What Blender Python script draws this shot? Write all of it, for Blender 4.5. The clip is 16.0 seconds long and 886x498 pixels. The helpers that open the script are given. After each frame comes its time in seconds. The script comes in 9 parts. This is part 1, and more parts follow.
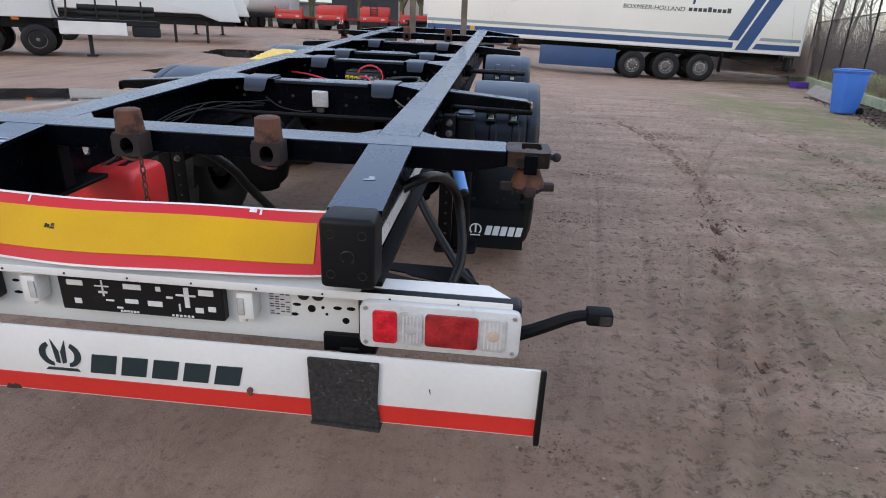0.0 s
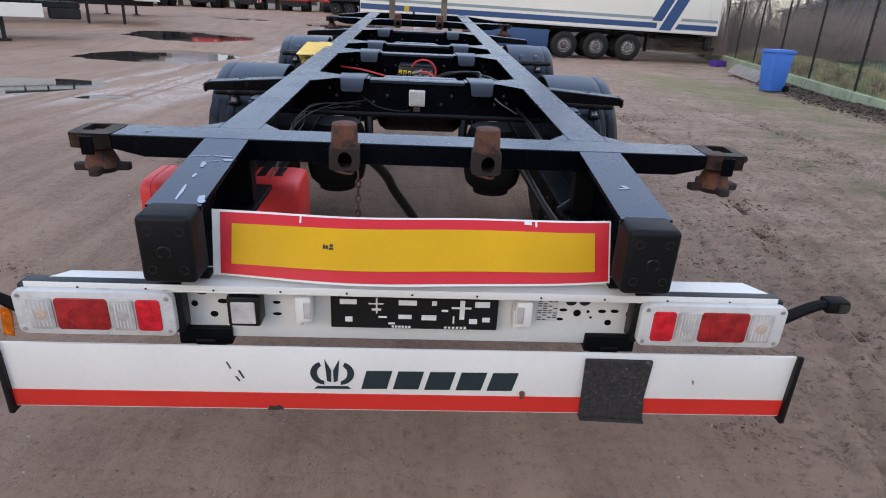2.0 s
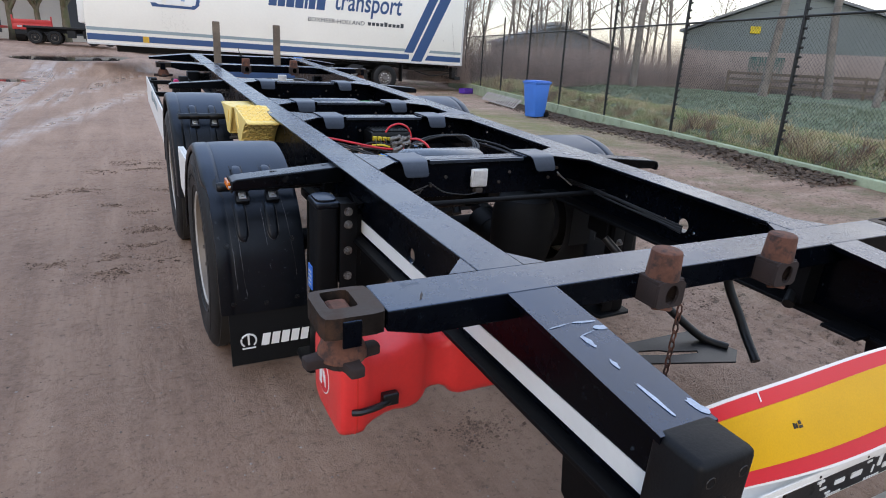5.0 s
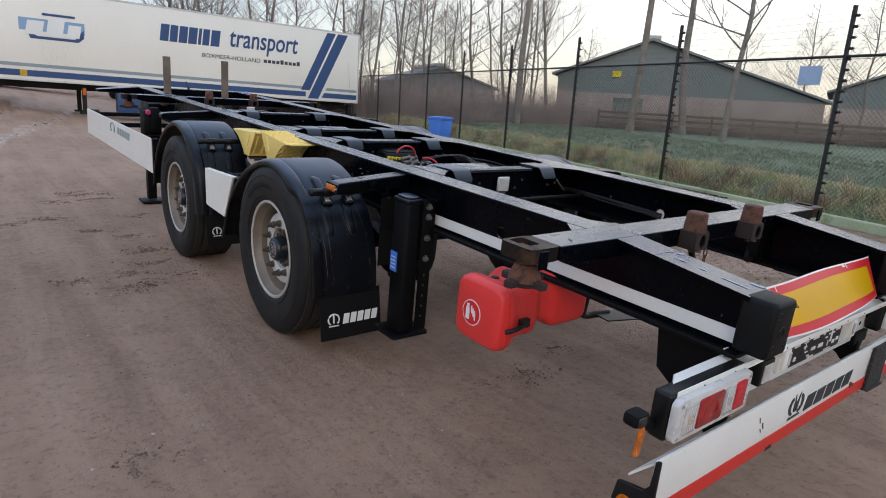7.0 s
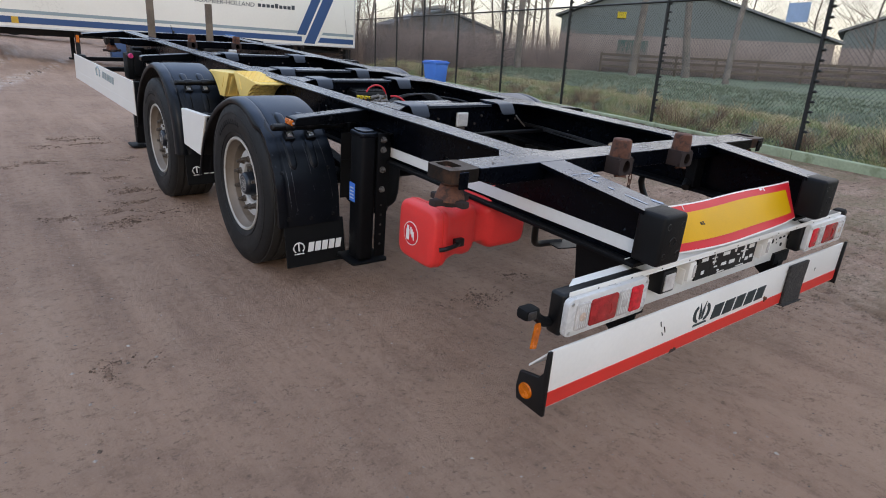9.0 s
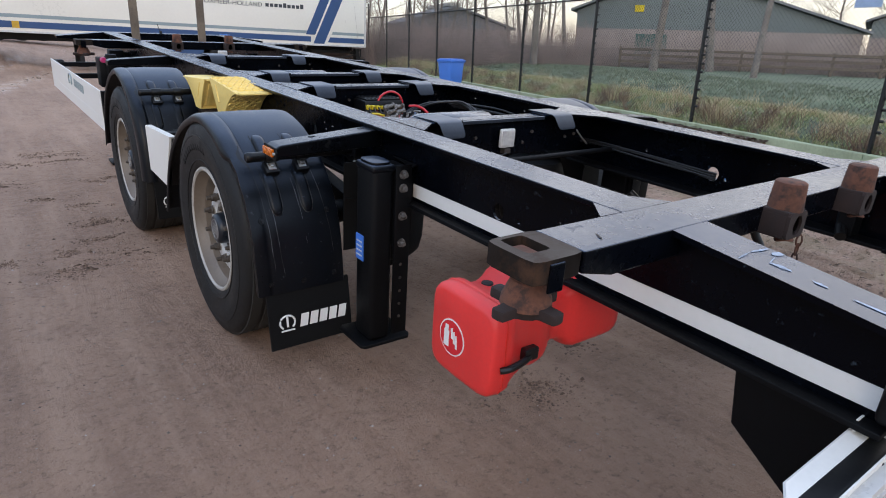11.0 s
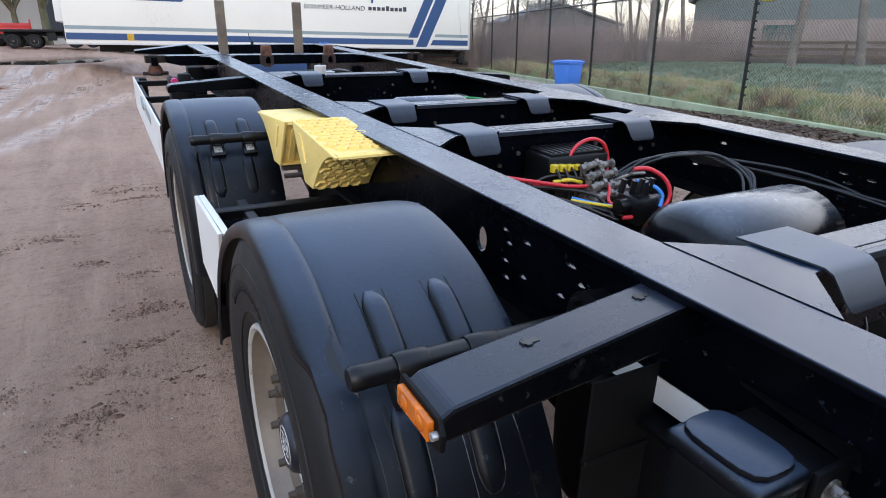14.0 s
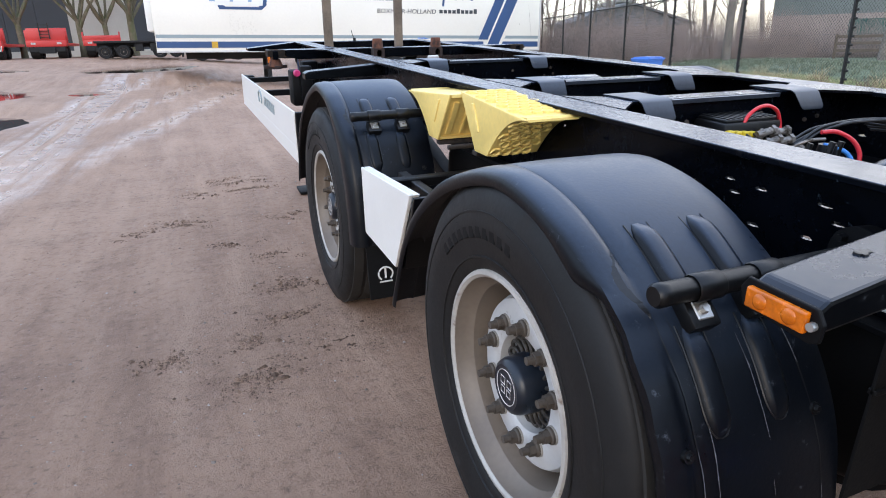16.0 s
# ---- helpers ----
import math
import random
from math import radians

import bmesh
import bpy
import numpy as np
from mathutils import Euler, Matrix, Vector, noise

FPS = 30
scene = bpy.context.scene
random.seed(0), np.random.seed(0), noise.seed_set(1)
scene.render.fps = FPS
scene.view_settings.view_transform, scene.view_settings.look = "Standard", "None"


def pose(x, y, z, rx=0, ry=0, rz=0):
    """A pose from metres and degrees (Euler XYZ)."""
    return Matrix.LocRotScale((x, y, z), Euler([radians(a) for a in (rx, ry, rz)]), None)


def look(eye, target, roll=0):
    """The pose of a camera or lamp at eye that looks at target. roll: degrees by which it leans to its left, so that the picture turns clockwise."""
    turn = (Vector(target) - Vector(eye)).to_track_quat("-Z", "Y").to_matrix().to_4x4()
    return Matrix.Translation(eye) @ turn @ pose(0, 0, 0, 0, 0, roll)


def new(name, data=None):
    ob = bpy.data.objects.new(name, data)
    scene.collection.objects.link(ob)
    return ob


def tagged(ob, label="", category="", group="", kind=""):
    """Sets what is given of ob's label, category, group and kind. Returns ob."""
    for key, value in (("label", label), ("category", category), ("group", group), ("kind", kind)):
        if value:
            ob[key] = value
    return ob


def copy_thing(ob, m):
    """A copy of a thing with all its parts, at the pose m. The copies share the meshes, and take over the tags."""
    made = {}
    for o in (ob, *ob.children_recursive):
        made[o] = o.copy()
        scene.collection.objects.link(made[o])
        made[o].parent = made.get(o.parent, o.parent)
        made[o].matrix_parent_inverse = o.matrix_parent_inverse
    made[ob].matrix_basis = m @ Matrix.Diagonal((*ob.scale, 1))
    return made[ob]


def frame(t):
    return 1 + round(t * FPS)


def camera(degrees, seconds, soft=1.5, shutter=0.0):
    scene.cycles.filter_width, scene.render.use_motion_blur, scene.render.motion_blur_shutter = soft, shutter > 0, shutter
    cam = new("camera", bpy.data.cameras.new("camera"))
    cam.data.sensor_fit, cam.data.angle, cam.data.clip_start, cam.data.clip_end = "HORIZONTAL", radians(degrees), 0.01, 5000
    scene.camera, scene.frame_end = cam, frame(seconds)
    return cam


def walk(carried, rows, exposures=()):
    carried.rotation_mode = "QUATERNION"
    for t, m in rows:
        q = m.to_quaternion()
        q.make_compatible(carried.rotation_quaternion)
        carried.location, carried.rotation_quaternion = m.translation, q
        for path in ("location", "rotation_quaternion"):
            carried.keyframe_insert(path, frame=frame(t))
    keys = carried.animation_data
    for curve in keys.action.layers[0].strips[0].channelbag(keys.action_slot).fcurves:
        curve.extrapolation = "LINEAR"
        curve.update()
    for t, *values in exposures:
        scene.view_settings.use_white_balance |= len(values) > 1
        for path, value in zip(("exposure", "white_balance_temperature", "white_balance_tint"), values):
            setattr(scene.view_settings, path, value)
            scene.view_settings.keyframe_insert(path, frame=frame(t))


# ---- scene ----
cam = camera(72.0, 16.0, soft=1.0)
PATH = [
    (0, (1.027, -1.554, 1.361), (0.871, 0.322, 0.687), 2.6),
    (0.5, (0.706, -1.681, 1.37), (0.57, 0.198, 0.698), 2.6),
    (1, (0.456, -1.777, 1.39), (0.397, 0.104, 0.714), 2.6),
    (1.5, (0.199, -1.751, 1.396), (0.229, 0.128, 0.713), 2.7),
    (2, (-0.004, -1.647, 1.429), (0.097, 0.215, 0.706), 2.7),
    (2.5, (-0.171, -1.461, 1.529), (0.062, 0.387, 0.801), 2.7),
    (3, (-0.358, -1.201, 1.574), (0.002, 0.629, 0.852), 2.9),
    (3.5, (-0.612, -1.032, 1.565), (-0.182, 0.788, 0.855), 2.8),
    (4, (-0.903, -0.893, 1.585), (-0.308, 0.883, 0.885), 3.6),
    (4.5, (-1.216, -0.758, 1.605), (-0.472, 0.975, 0.939), 3.1),
    (4.7, (-1.336, -0.68, 1.579), (-0.538, 1.036, 0.934), 2.9),
    (6.8, (-2.66, -0.794, 1.489), (-1.449, 0.73, 1.028), 3.3),
    (7, (-2.682, -0.877, 1.467), (-1.471, 0.642, 0.989), 3.4),
    (7.5, (-2.689, -1.11, 1.399), (-1.519, 0.426, 0.875), 3.2),
    (8, (-2.686, -1.253, 1.419), (-1.541, 0.265, 0.799), 2.9),
    (8.2, (-2.709, -1.305, 1.438), (-1.556, 0.201, 0.802), 3.1),
    (10.3, (-2.244, -0.772, 1.416), (-1.054, 0.704, 0.778), 2.5),
    (10.5, (-2.197, -0.644, 1.405), (-1.021, 0.841, 0.761), 2.3),
    (11, (-2.046, -0.309, 1.407), (-0.908, 1.203, 0.761), 1.8),
    (11.5, (-1.925, 0.003, 1.405), (-0.827, 1.542, 0.754), 1.6),
    (12, (-1.83, 0.3, 1.472), (-0.779, 1.869, 0.817), 1.2),
    (12.5, (-1.693, 0.583, 1.492), (-0.678, 2.18, 0.846), 0.8),
    (13, (-1.605, 0.837, 1.46), (-0.636, 2.46, 0.808), 0.3),
    (13.5, (-1.561, 1.094, 1.421), (-0.637, 2.746, 0.775), 0.1),
    (14, (-1.474, 1.346, 1.438), (-0.592, 3.019, 0.787), 0.0),
    (14.5, (-1.527, 1.543, 1.478), (-0.686, 3.24, 0.835), -0.3),
    (15, (-1.681, 1.577, 1.388), (-0.888, 3.298, 0.747), -0.7),
    (15.5, (-1.815, 1.48, 1.342), (-1.073, 3.223, 0.703), -1.0),
    (16, (-1.873, 1.438, 1.327), (-1.164, 3.197, 0.691), -1.3),
]
walk(cam, [(t, look(eye, target, roll)) for t, eye, target, roll in PATH], exposures=[(0.0, 0.12, 7450, 14), (2.5, 0.10, 7400, 15), (3.5, 0.08, 7350, 15), (4.6, 0.28, 7300, 14), (7.0, -0.12, 7600, 13), (8.2, 0.0, 7600, 13), (10.3, 0.04, 7450, 14), (11.3, 0.27, 7400, 14), (12.5, 0.42, 7250, 13), (14.5, 0.53, 7100, 13), (16.0, 0.68, 7200, 13)])

# ---- sky and sun ----
SUN_AZ, SUN_EL = 215.0, 25.0  # degrees clockwise from +y, degrees above the horizon
world = bpy.data.worlds.new("world")
scene.world = world
world.use_nodes = True
wn = world.node_tree.nodes
sky = wn.new("ShaderNodeTexSky")
sky.sky_type = "NISHITA"
sky.sun_disc = False
sky.sun_elevation, sky.sun_rotation = radians(SUN_EL), radians(SUN_AZ)
sky.air_density, sky.dust_density, sky.ozone_density = 1.0, 0.6, 2.0
# a high even cloud cover over the clear sky: brightest at middle height
wc = wn.new("ShaderNodeTexCoord")
wsep = wn.new("ShaderNodeSeparateXYZ")
wramp = wn.new("ShaderNodeValToRGB")
wramp.color_ramp.elements[0].position, wramp.color_ramp.elements[0].color = 0.0, (0.44, 0.45, 0.49, 1)
wramp.color_ramp.elements[1].position, wramp.color_ramp.elements[1].color = 0.85, (0.80, 0.96, 1.32, 1)
for at, tone in ((0.14, (0.62, 0.67, 0.76, 1)), (0.34, (1.12, 1.28, 1.60, 1)), (0.55, (1.02, 1.20, 1.56, 1))):
    step_ = wramp.color_ramp.elements.new(at)
    step_.color = tone
cover = wn.new("ShaderNodeBackground")
both = wn.new("ShaderNodeAddShader")
wl = world.node_tree.links.new
wl(wc.outputs["Generated"], wsep.inputs[0])
wl(wsep.outputs["Z"], wramp.inputs[0])
# the haze thins from a white side to a bluer one
side = wn.new("ShaderNodeVectorMath")
side.operation = "DOT_PRODUCT"
side.inputs[1].default_value = (0.966, 0.259, 0.0)
wl(wc.outputs["Generated"], side.inputs[0])
turn = wn.new("ShaderNodeMapRange")
turn.interpolation_type = "SMOOTHSTEP"
turn.inputs["From Min"].default_value, turn.inputs["From Max"].default_value = 0.42, 0.98
wl(side.outputs["Value"], turn.inputs["Value"])
haze = wn.new("ShaderNodeMix")
haze.data_type = "RGBA"
haze.inputs[6].default_value, haze.inputs[7].default_value = (0.76, 0.90, 1.03, 1), (1.62, 1.52, 1.36, 1)
wl(turn.outputs[0], haze.inputs["Factor"])
veil = wn.new("ShaderNodeMix")
veil.data_type, veil.blend_type = "RGBA", "MULTIPLY"
veil.inputs["Factor"].default_value = 1.0
wl(wramp.outputs[0], veil.inputs[6])
wl(haze.outputs[2], veil.inputs[7])
wl(veil.outputs[2], cover.inputs[0])
cover.inputs[1].default_value = 0.96
wl(sky.outputs[0], wn["Background"].inputs[0])
wn["Background"].inputs[1].default_value = 0.05
wl(wn["Background"].outputs[0], both.inputs[0])
wl(cover.outputs[0], both.inputs[1])
wl(both.outputs[0], wn["World Output"].inputs[0])
sun_data = bpy.data.lights.new("sun", "SUN")
sun_data.energy, sun_data.angle, sun_data.color = 0.58, radians(24), (1.0, 0.87, 0.72)
sun = new("sun", sun_data)
az, el = radians(SUN_AZ), radians(SUN_EL)
sun.matrix_world = look((math.sin(az) * math.cos(el) * 50, math.cos(az) * math.cos(el) * 50, math.sin(el) * 50), (0, 0, 0))


# ---- materials ----
def paint(name, col, rough=0.5, metal=0.0, var=0.25, s1=2.0, s2=45.0, bump=0.15, dirt=None, dirt_at=0.6, dirt_scale=5.0, rough_var=0.12, detail=6.0, transmission=0.0, spec=0.5, dust_sheen=None, upright_shade=0.35, wear=None):
    """A surface with variation at two scales, fine relief and patches of dirt or wear."""
    m = bpy.data.materials.new(name)
    m.use_nodes = True
    nt = m.node_tree
    n, ln = nt.nodes, nt.links.new
    b = n["Principled BSDF"]
    tc = n.new("ShaderNodeTexCoord")
    big, small = n.new("ShaderNodeTexNoise"), n.new("ShaderNodeTexNoise")
    for q, s in ((big, s1), (small, s2)):
        q.inputs["Scale"].default_value, q.inputs["Detail"].default_value = s, detail
        ln(tc.outputs["Object"], q.inputs["Vector"])
    add = n.new("ShaderNodeMath")
    add.operation = "MULTIPLY_ADD"
    ln(small.outputs["Fac"], add.inputs[0])
    add.inputs[1].default_value = 0.45
    ln(big.outputs["Fac"], add.inputs[2])
    ramp = n.new("ShaderNodeMapRange")
    ramp.inputs["From Min"].default_value, ramp.inputs["From Max"].default_value = 0.45, 1.0
    ramp.inputs["To Min"].default_value, ramp.inputs["To Max"].default_value = 1 - var, 1 + var
    ln(add.outputs[0], ramp.inputs["Value"])
    mul = n.new("ShaderNodeMix")
    mul.data_type, mul.blend_type = "RGBA", "MULTIPLY"
    mul.inputs["Factor"].default_value = 1.0
    mul.inputs[6].default_value = (*col, 1)
    ln(ramp.outputs[0], mul.inputs[7])
    out = mul.outputs[2]
    rg = n.new("ShaderNodeMapRange")
    rg.inputs["To Min"].default_value, rg.inputs["To Max"].default_value = max(0.02, rough - rough_var), min(1, rough + rough_var)
    rg.inputs["From Min"].default_value, rg.inputs["From Max"].default_value = 0.4, 1.0
    ln(add.outputs[0], rg.inputs["Value"])
    rough_out = rg.outputs[0]
    if dirt:
        dn = n.new("ShaderNodeTexNoise")
        dn.inputs["Scale"].default_value, dn.inputs["Detail"].default_value, dn.inputs["Roughness"].default_value = dirt_scale, 9.0, 0.65
        mp = n.new("ShaderNodeMapping")
        mp.inputs["Location"].default_value = (3.1, 7.7, 1.3)
        ln(tc.outputs["Object"], mp.inputs["Vector"])
        ln(mp.outputs[0], dn.inputs["Vector"])
        dr = n.new("ShaderNodeMapRange")
        dr.inputs["From Min"].default_value, dr.inputs["From Max"].default_value = dirt_at, dirt_at + 0.12
        ln(dn.outputs["Fac"], dr.inputs["Value"])
        mx = n.new("ShaderNodeMix")
        mx.data_type = "RGBA"
        ln(dr.outputs[0], mx.inputs["Factor"])
        ln(out, mx.inputs[6])
        mx.inputs[7].default_value = (*dirt, 1)
        out = mx.outputs[2]
        ro = n.new("ShaderNodeMix")
        ln(dr.outputs[0], ro.inputs["Factor"])
        ln(rough_out, ro.inputs[2])
        ro.inputs[3].default_value = 0.85
        rough_out = ro.outputs[0]
    if dust_sheen:
        # thin dust and sky sheen, both painted into the colour of level faces
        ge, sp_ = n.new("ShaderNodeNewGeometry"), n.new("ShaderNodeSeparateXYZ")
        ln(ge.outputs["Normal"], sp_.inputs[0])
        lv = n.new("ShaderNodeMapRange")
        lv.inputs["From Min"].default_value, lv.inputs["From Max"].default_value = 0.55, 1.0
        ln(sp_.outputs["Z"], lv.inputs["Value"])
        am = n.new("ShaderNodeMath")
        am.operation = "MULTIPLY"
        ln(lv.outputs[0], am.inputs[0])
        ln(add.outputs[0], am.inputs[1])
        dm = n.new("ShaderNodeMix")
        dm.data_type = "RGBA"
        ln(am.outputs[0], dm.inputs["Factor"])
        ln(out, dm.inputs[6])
        dm.inputs[7].default_value = (*dust_sheen, 1)
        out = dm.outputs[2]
        if wear:
            # rubbed specks and dried drops
            wn_, wr_ = n.new("ShaderNodeTexNoise"), n.new("ShaderNodeMapRange")
            wn_.inputs["Scale"].default_value, wn_.inputs["Detail"].default_value, wn_.inputs["Roughness"].default_value = 38.0, 7.0, 0.75
            ln(tc.outputs["Object"], wn_.inputs["Vector"])
            wr_.inputs["From Min"].default_value, wr_.inputs["From Max"].default_value, wr_.inputs["To Max"].default_value = 0.62, 0.74, 0.75
            ln(wn_.outputs["Fac"], wr_.inputs["Value"])
            wm_ = n.new("ShaderNodeMix")
            wm_.data_type = "RGBA"
            ln(wr_.outputs[0], wm_.inputs["Factor"])
            ln(out, wm_.inputs[6])
            wm_.inputs[7].default_value = (*wear, 1)
            out = wm_.outputs[2]
        # upright faces are shaded by cutting their reflection, level ones keep it in full
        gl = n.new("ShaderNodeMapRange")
        gl.inputs["To Min"].default_value, gl.inputs["To Max"].default_value = spec * upright_shade, spec
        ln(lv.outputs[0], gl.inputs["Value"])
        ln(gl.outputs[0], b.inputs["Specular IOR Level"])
    else:
        b.inputs["Specular IOR Level"].default_value = spec
    ln(out, b.inputs["Base Color"])
    ln(rough_out, b.inputs["Roughness"])
    b.inputs["Metallic"].default_value = metal
    if transmission:
        b.inputs["Transmission Weight"].default_value = transmission
    if bump:
        bp = n.new("ShaderNodeBump")
        bp.inputs["Strength"].default_value, bp.inputs["Distance"].default_value = bump, 0.004
        ln(add.outputs[0], bp.inputs["Height"])
        ln(bp.outputs[0], b.inputs["Normal"])
    return m


# rail and bolster tops get the sky's blue sheen through their colour
M_CHASSIS = paint("chassis_paint", (0.0010, 0.0016, 0.0032), 0.24, var=0.35, s1=3, s2=40, bump=0.012, dirt=(0.018, 0.015, 0.016), dirt_at=0.69, dirt_scale=4.5, rough_var=0.10, spec=0.54, dust_sheen=(0.010, 0.030, 0.068), upright_shade=0.17, wear=(0.05, 0.07, 0.09))
M_CHASSIS_DARK = paint("chassis_inner_paint", (0.0014, 0.0017, 0.0024), 0.55, var=0.4, s1=4, s2=70, bump=0.1, dirt=(0.007, 0.0056, 0.0048), dirt_at=0.64, dirt_scale=8, spec=0.16)
M_ARM = paint("support_arm_paint", (0.0014, 0.0018, 0.0026), 0.30, var=0.35, s1=4, s2=60, bump=0.02, dirt=(0.012, 0.011, 0.011), dirt_at=0.66, dirt_scale=8, spec=0.36, dust_sheen=(0.018, 0.025, 0.040), wear=(0.08, 0.09, 0.10))
M_FLAP = paint("worn_flap_paint", (0.018, 0.023, 0.032), 0.40, var=0.4, s1=6, s2=80, bump=0.08, dirt=(0.085, 0.08, 0.076), dirt_at=0.60, dirt_scale=7, dust_sheen=(0.085, 0.102, 0.13))
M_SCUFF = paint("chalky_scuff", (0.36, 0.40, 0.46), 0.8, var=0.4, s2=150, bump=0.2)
# the tank's upper side carries a grey-blue sky highlight in its colour
M_TANK = paint("tank_paint", (0.0030, 0.0038, 0.0050), 0.22, var=0.3, s1=4, s2=60, bump=0.02, dirt=(0.03, 0.03, 0.03), dirt_at=0.66, dirt_scale=9, spec=0.6, dust_sheen=(0.10, 0.125, 0.16))
# fender crown likewise: bluish sky sheen mixed into the colour
M_FENDER = paint("fender_plastic", (0.0020, 0.0031, 0.0052), 0.36, var=0.4, s1=4, s2=120, bump=0.14, dirt=(0.013, 0.018, 0.026), dirt_at=0.72, dirt_scale=9, spec=0.46, dust_sheen=(0.026, 0.044, 0.076), upright_shade=0.45, wear=(0.075, 0.085, 0.10))
M_RUBBER = paint("black_rubber", (0.0030, 0.0032, 0.0036), 0.66, var=0.4, s1=5, s2=160, bump=0.25, dirt=(0.012, 0.010, 0.009), dirt_at=0.66, spec=0.18)
M_BUFFER = paint("buffer_rubber", (0.0030, 0.0034, 0.0042), 0.55, var=0.35, s1=5, s2=160, bump=0.25, dirt=(0.009, 0.008, 0.008), dirt_at=0.70, spec=0.22)
M_TYRE = paint("tyre_rubber", (0.0046, 0.0045, 0.0046), 0.60, var=0.5, s1=6, s2=90, bump=0.3, dirt=(0.016, 0.0135, 0.012), dirt_at=0.58, dirt_scale=7, spec=0.35)
M_TREAD = paint("muddy_tread", (0.016, 0.0145, 0.013), 0.8, var=0.4, s1=8, s2=90, bump=0.4, dirt=(0.085, 0.070, 0.058), dirt_at=0.60, dirt_scale=8)
M_RIM = paint("rim_barrel_paint", (0.150, 0.120, 0.094), 0.45, var=0.22, s1=5, s2=60, bump=0.10, dirt=(0.085, 0.060, 0.042), dirt_at=0.60, dirt_scale=6)
M_RIM_EDGE = paint("rim_edge_paint", (0.36, 0.34, 0.31), 0.40, var=0.2, s1=9, s2=80, bump=0.10, dirt=(0.15, 0.10, 0.07), dirt_at=0.60, dirt_scale=12)
M_RIM_DISC = paint("rim_disc_paint", (0.46, 0.46, 0.455), 0.36, var=0.12, s1=7, s2=70, bump=0.06, dirt=(0.27, 0.225, 0.18), dirt_at=0.64, dirt_scale=14)
M_NUT = paint("dusty_wheel_nut", (0.070, 0.057, 0.046), 0.6, metal=0.2, var=0.4, s1=14, s2=120, bump=0.3, dirt=(0.05, 0.038, 0.030), dirt_at=0.55, dirt_scale=30)
M_WASHER = paint("pale_washer", (0.30, 0.28, 0.25), 0.5, metal=0.3, var=0.3, s1=14, s2=90, bump=0.2, dirt=(0.12, 0.08, 0.05), dirt_at=0.58, dirt_scale=24)
M_BOLT = paint("dirty_bolt_steel", (0.20, 0.19, 0.18), 0.45, metal=0.6, var=0.3, s2=80, dirt=(0.05, 0.04, 0.035), dirt_at=0.52, dirt_scale=30)
M_RIM_DARK = paint("dark_rim", (0.13, 0.12, 0.115), 0.6, var=0.4, s1=9, s2=60, bump=0.15, dirt=(0.05, 0.04, 0.032), dirt_at=0.5, dirt_scale=7)
M_HUB = paint("hub_cap_paint", (0.006, 0.010, 0.017), 0.34, var=0.35, s1=14, s2=90, bump=0.10, dirt=(0.035, 0.030, 0.026), dirt_at=0.64, dirt_scale=16, spec=0.45)
M_FIN = paint("cast_hub_iron", (0.040, 0.036, 0.032), 0.6, var=0.4, s1=9, s2=60, bump=0.15, dirt=(0.09, 0.07, 0.055), dirt_at=0.58, dirt_scale=20)
M_RUST_DARK = paint("dark_rust", (0.022, 0.012, 0.010), 0.9, var=0.5, s1=14, s2=90, bump=0.5, dirt=(0.022, 0.013, 0.011), dirt_at=0.52, dirt_scale=18)
M_RUST = paint("rusty_steel", (0.120, 0.046, 0.027), 0.9, var=0.55, s1=12, s2=90, bump=0.6, dirt=(0.036, 0.018, 0.014), dirt_at=0.50, dirt_scale=22)
M_CASTING = paint("worn_casting_paint", (0.015, 0.011, 0.009), 0.55, var=0.5, s1=10, s2=90, bump=0.25, dirt=(0.060, 0.031, 0.019), dirt_at=0.51, dirt_scale=9, dust_sheen=(0.052, 0.034, 0.025), spec=0.2, upright_shade=0.6)
M_OLD_STEEL = paint("old_steel", (0.036, 0.027, 0.022), 0.75, var=0.5, s1=14, s2=90, bump=0.4, dirt=(0.010, 0.009, 0.009), dirt_at=0.5, dirt_scale=18)
M_ZINC = paint("zinc_bolt", (0.5, 0.5, 0.48), 0.38, metal=0.8, var=0.3, s2=80, dirt=(0.1, 0.08, 0.06), dirt_at=0.6)
M_WHITE = paint("white_paint", (0.71, 0.69, 0.645), 0.4, var=0.06, s1=3, s2=70, bump=0.05, dirt=(0.42, 0.38, 0.33), dirt_at=0.70, dirt_scale=7)
M_STRIP = paint("white_strip", (0.68, 0.675, 0.65), 0.35, var=0.06, bump=0.03, dirt=(0.3, 0.27, 0.25), dirt_at=0.7, dirt_scale=14)
M_RED = paint("red_film", (0.62, 0.028, 0.02), 0.38, var=0.12, s1=3, s2=60, bump=0.04, dirt=(0.35, 0.05, 0.04), dirt_at=0.68)
M_RED_REFLEX = paint("red_reflective", (0.58, 0.022, 0.030), 0.4, var=0.08, s1=2, s2=200, bump=0.04, dirt=(0.42, 0.06, 0.06), dirt_at=0.72, spec=0.22)
M_YELLOW_REFLEX = paint("yellow_reflective", (0.60, 0.315, 0.006), 0.42, var=0.14, s1=2.5, s2=220, bump=0.05, dirt=(0.36, 0.18, 0.006), dirt_at=0.66, dirt_scale=6, spec=0.18)
M_LOGO = paint("dark_green_logo", (0.012, 0.028, 0.032), 0.4, var=0.1, bump=0.02)
M_BLACK = paint("black_plastic", (0.0028, 0.0030, 0.0035), 0.42, var=0.35, s2=120, bump=0.12, dirt=(0.010, 0.009, 0.008), dirt_at=0.68, spec=0.35)
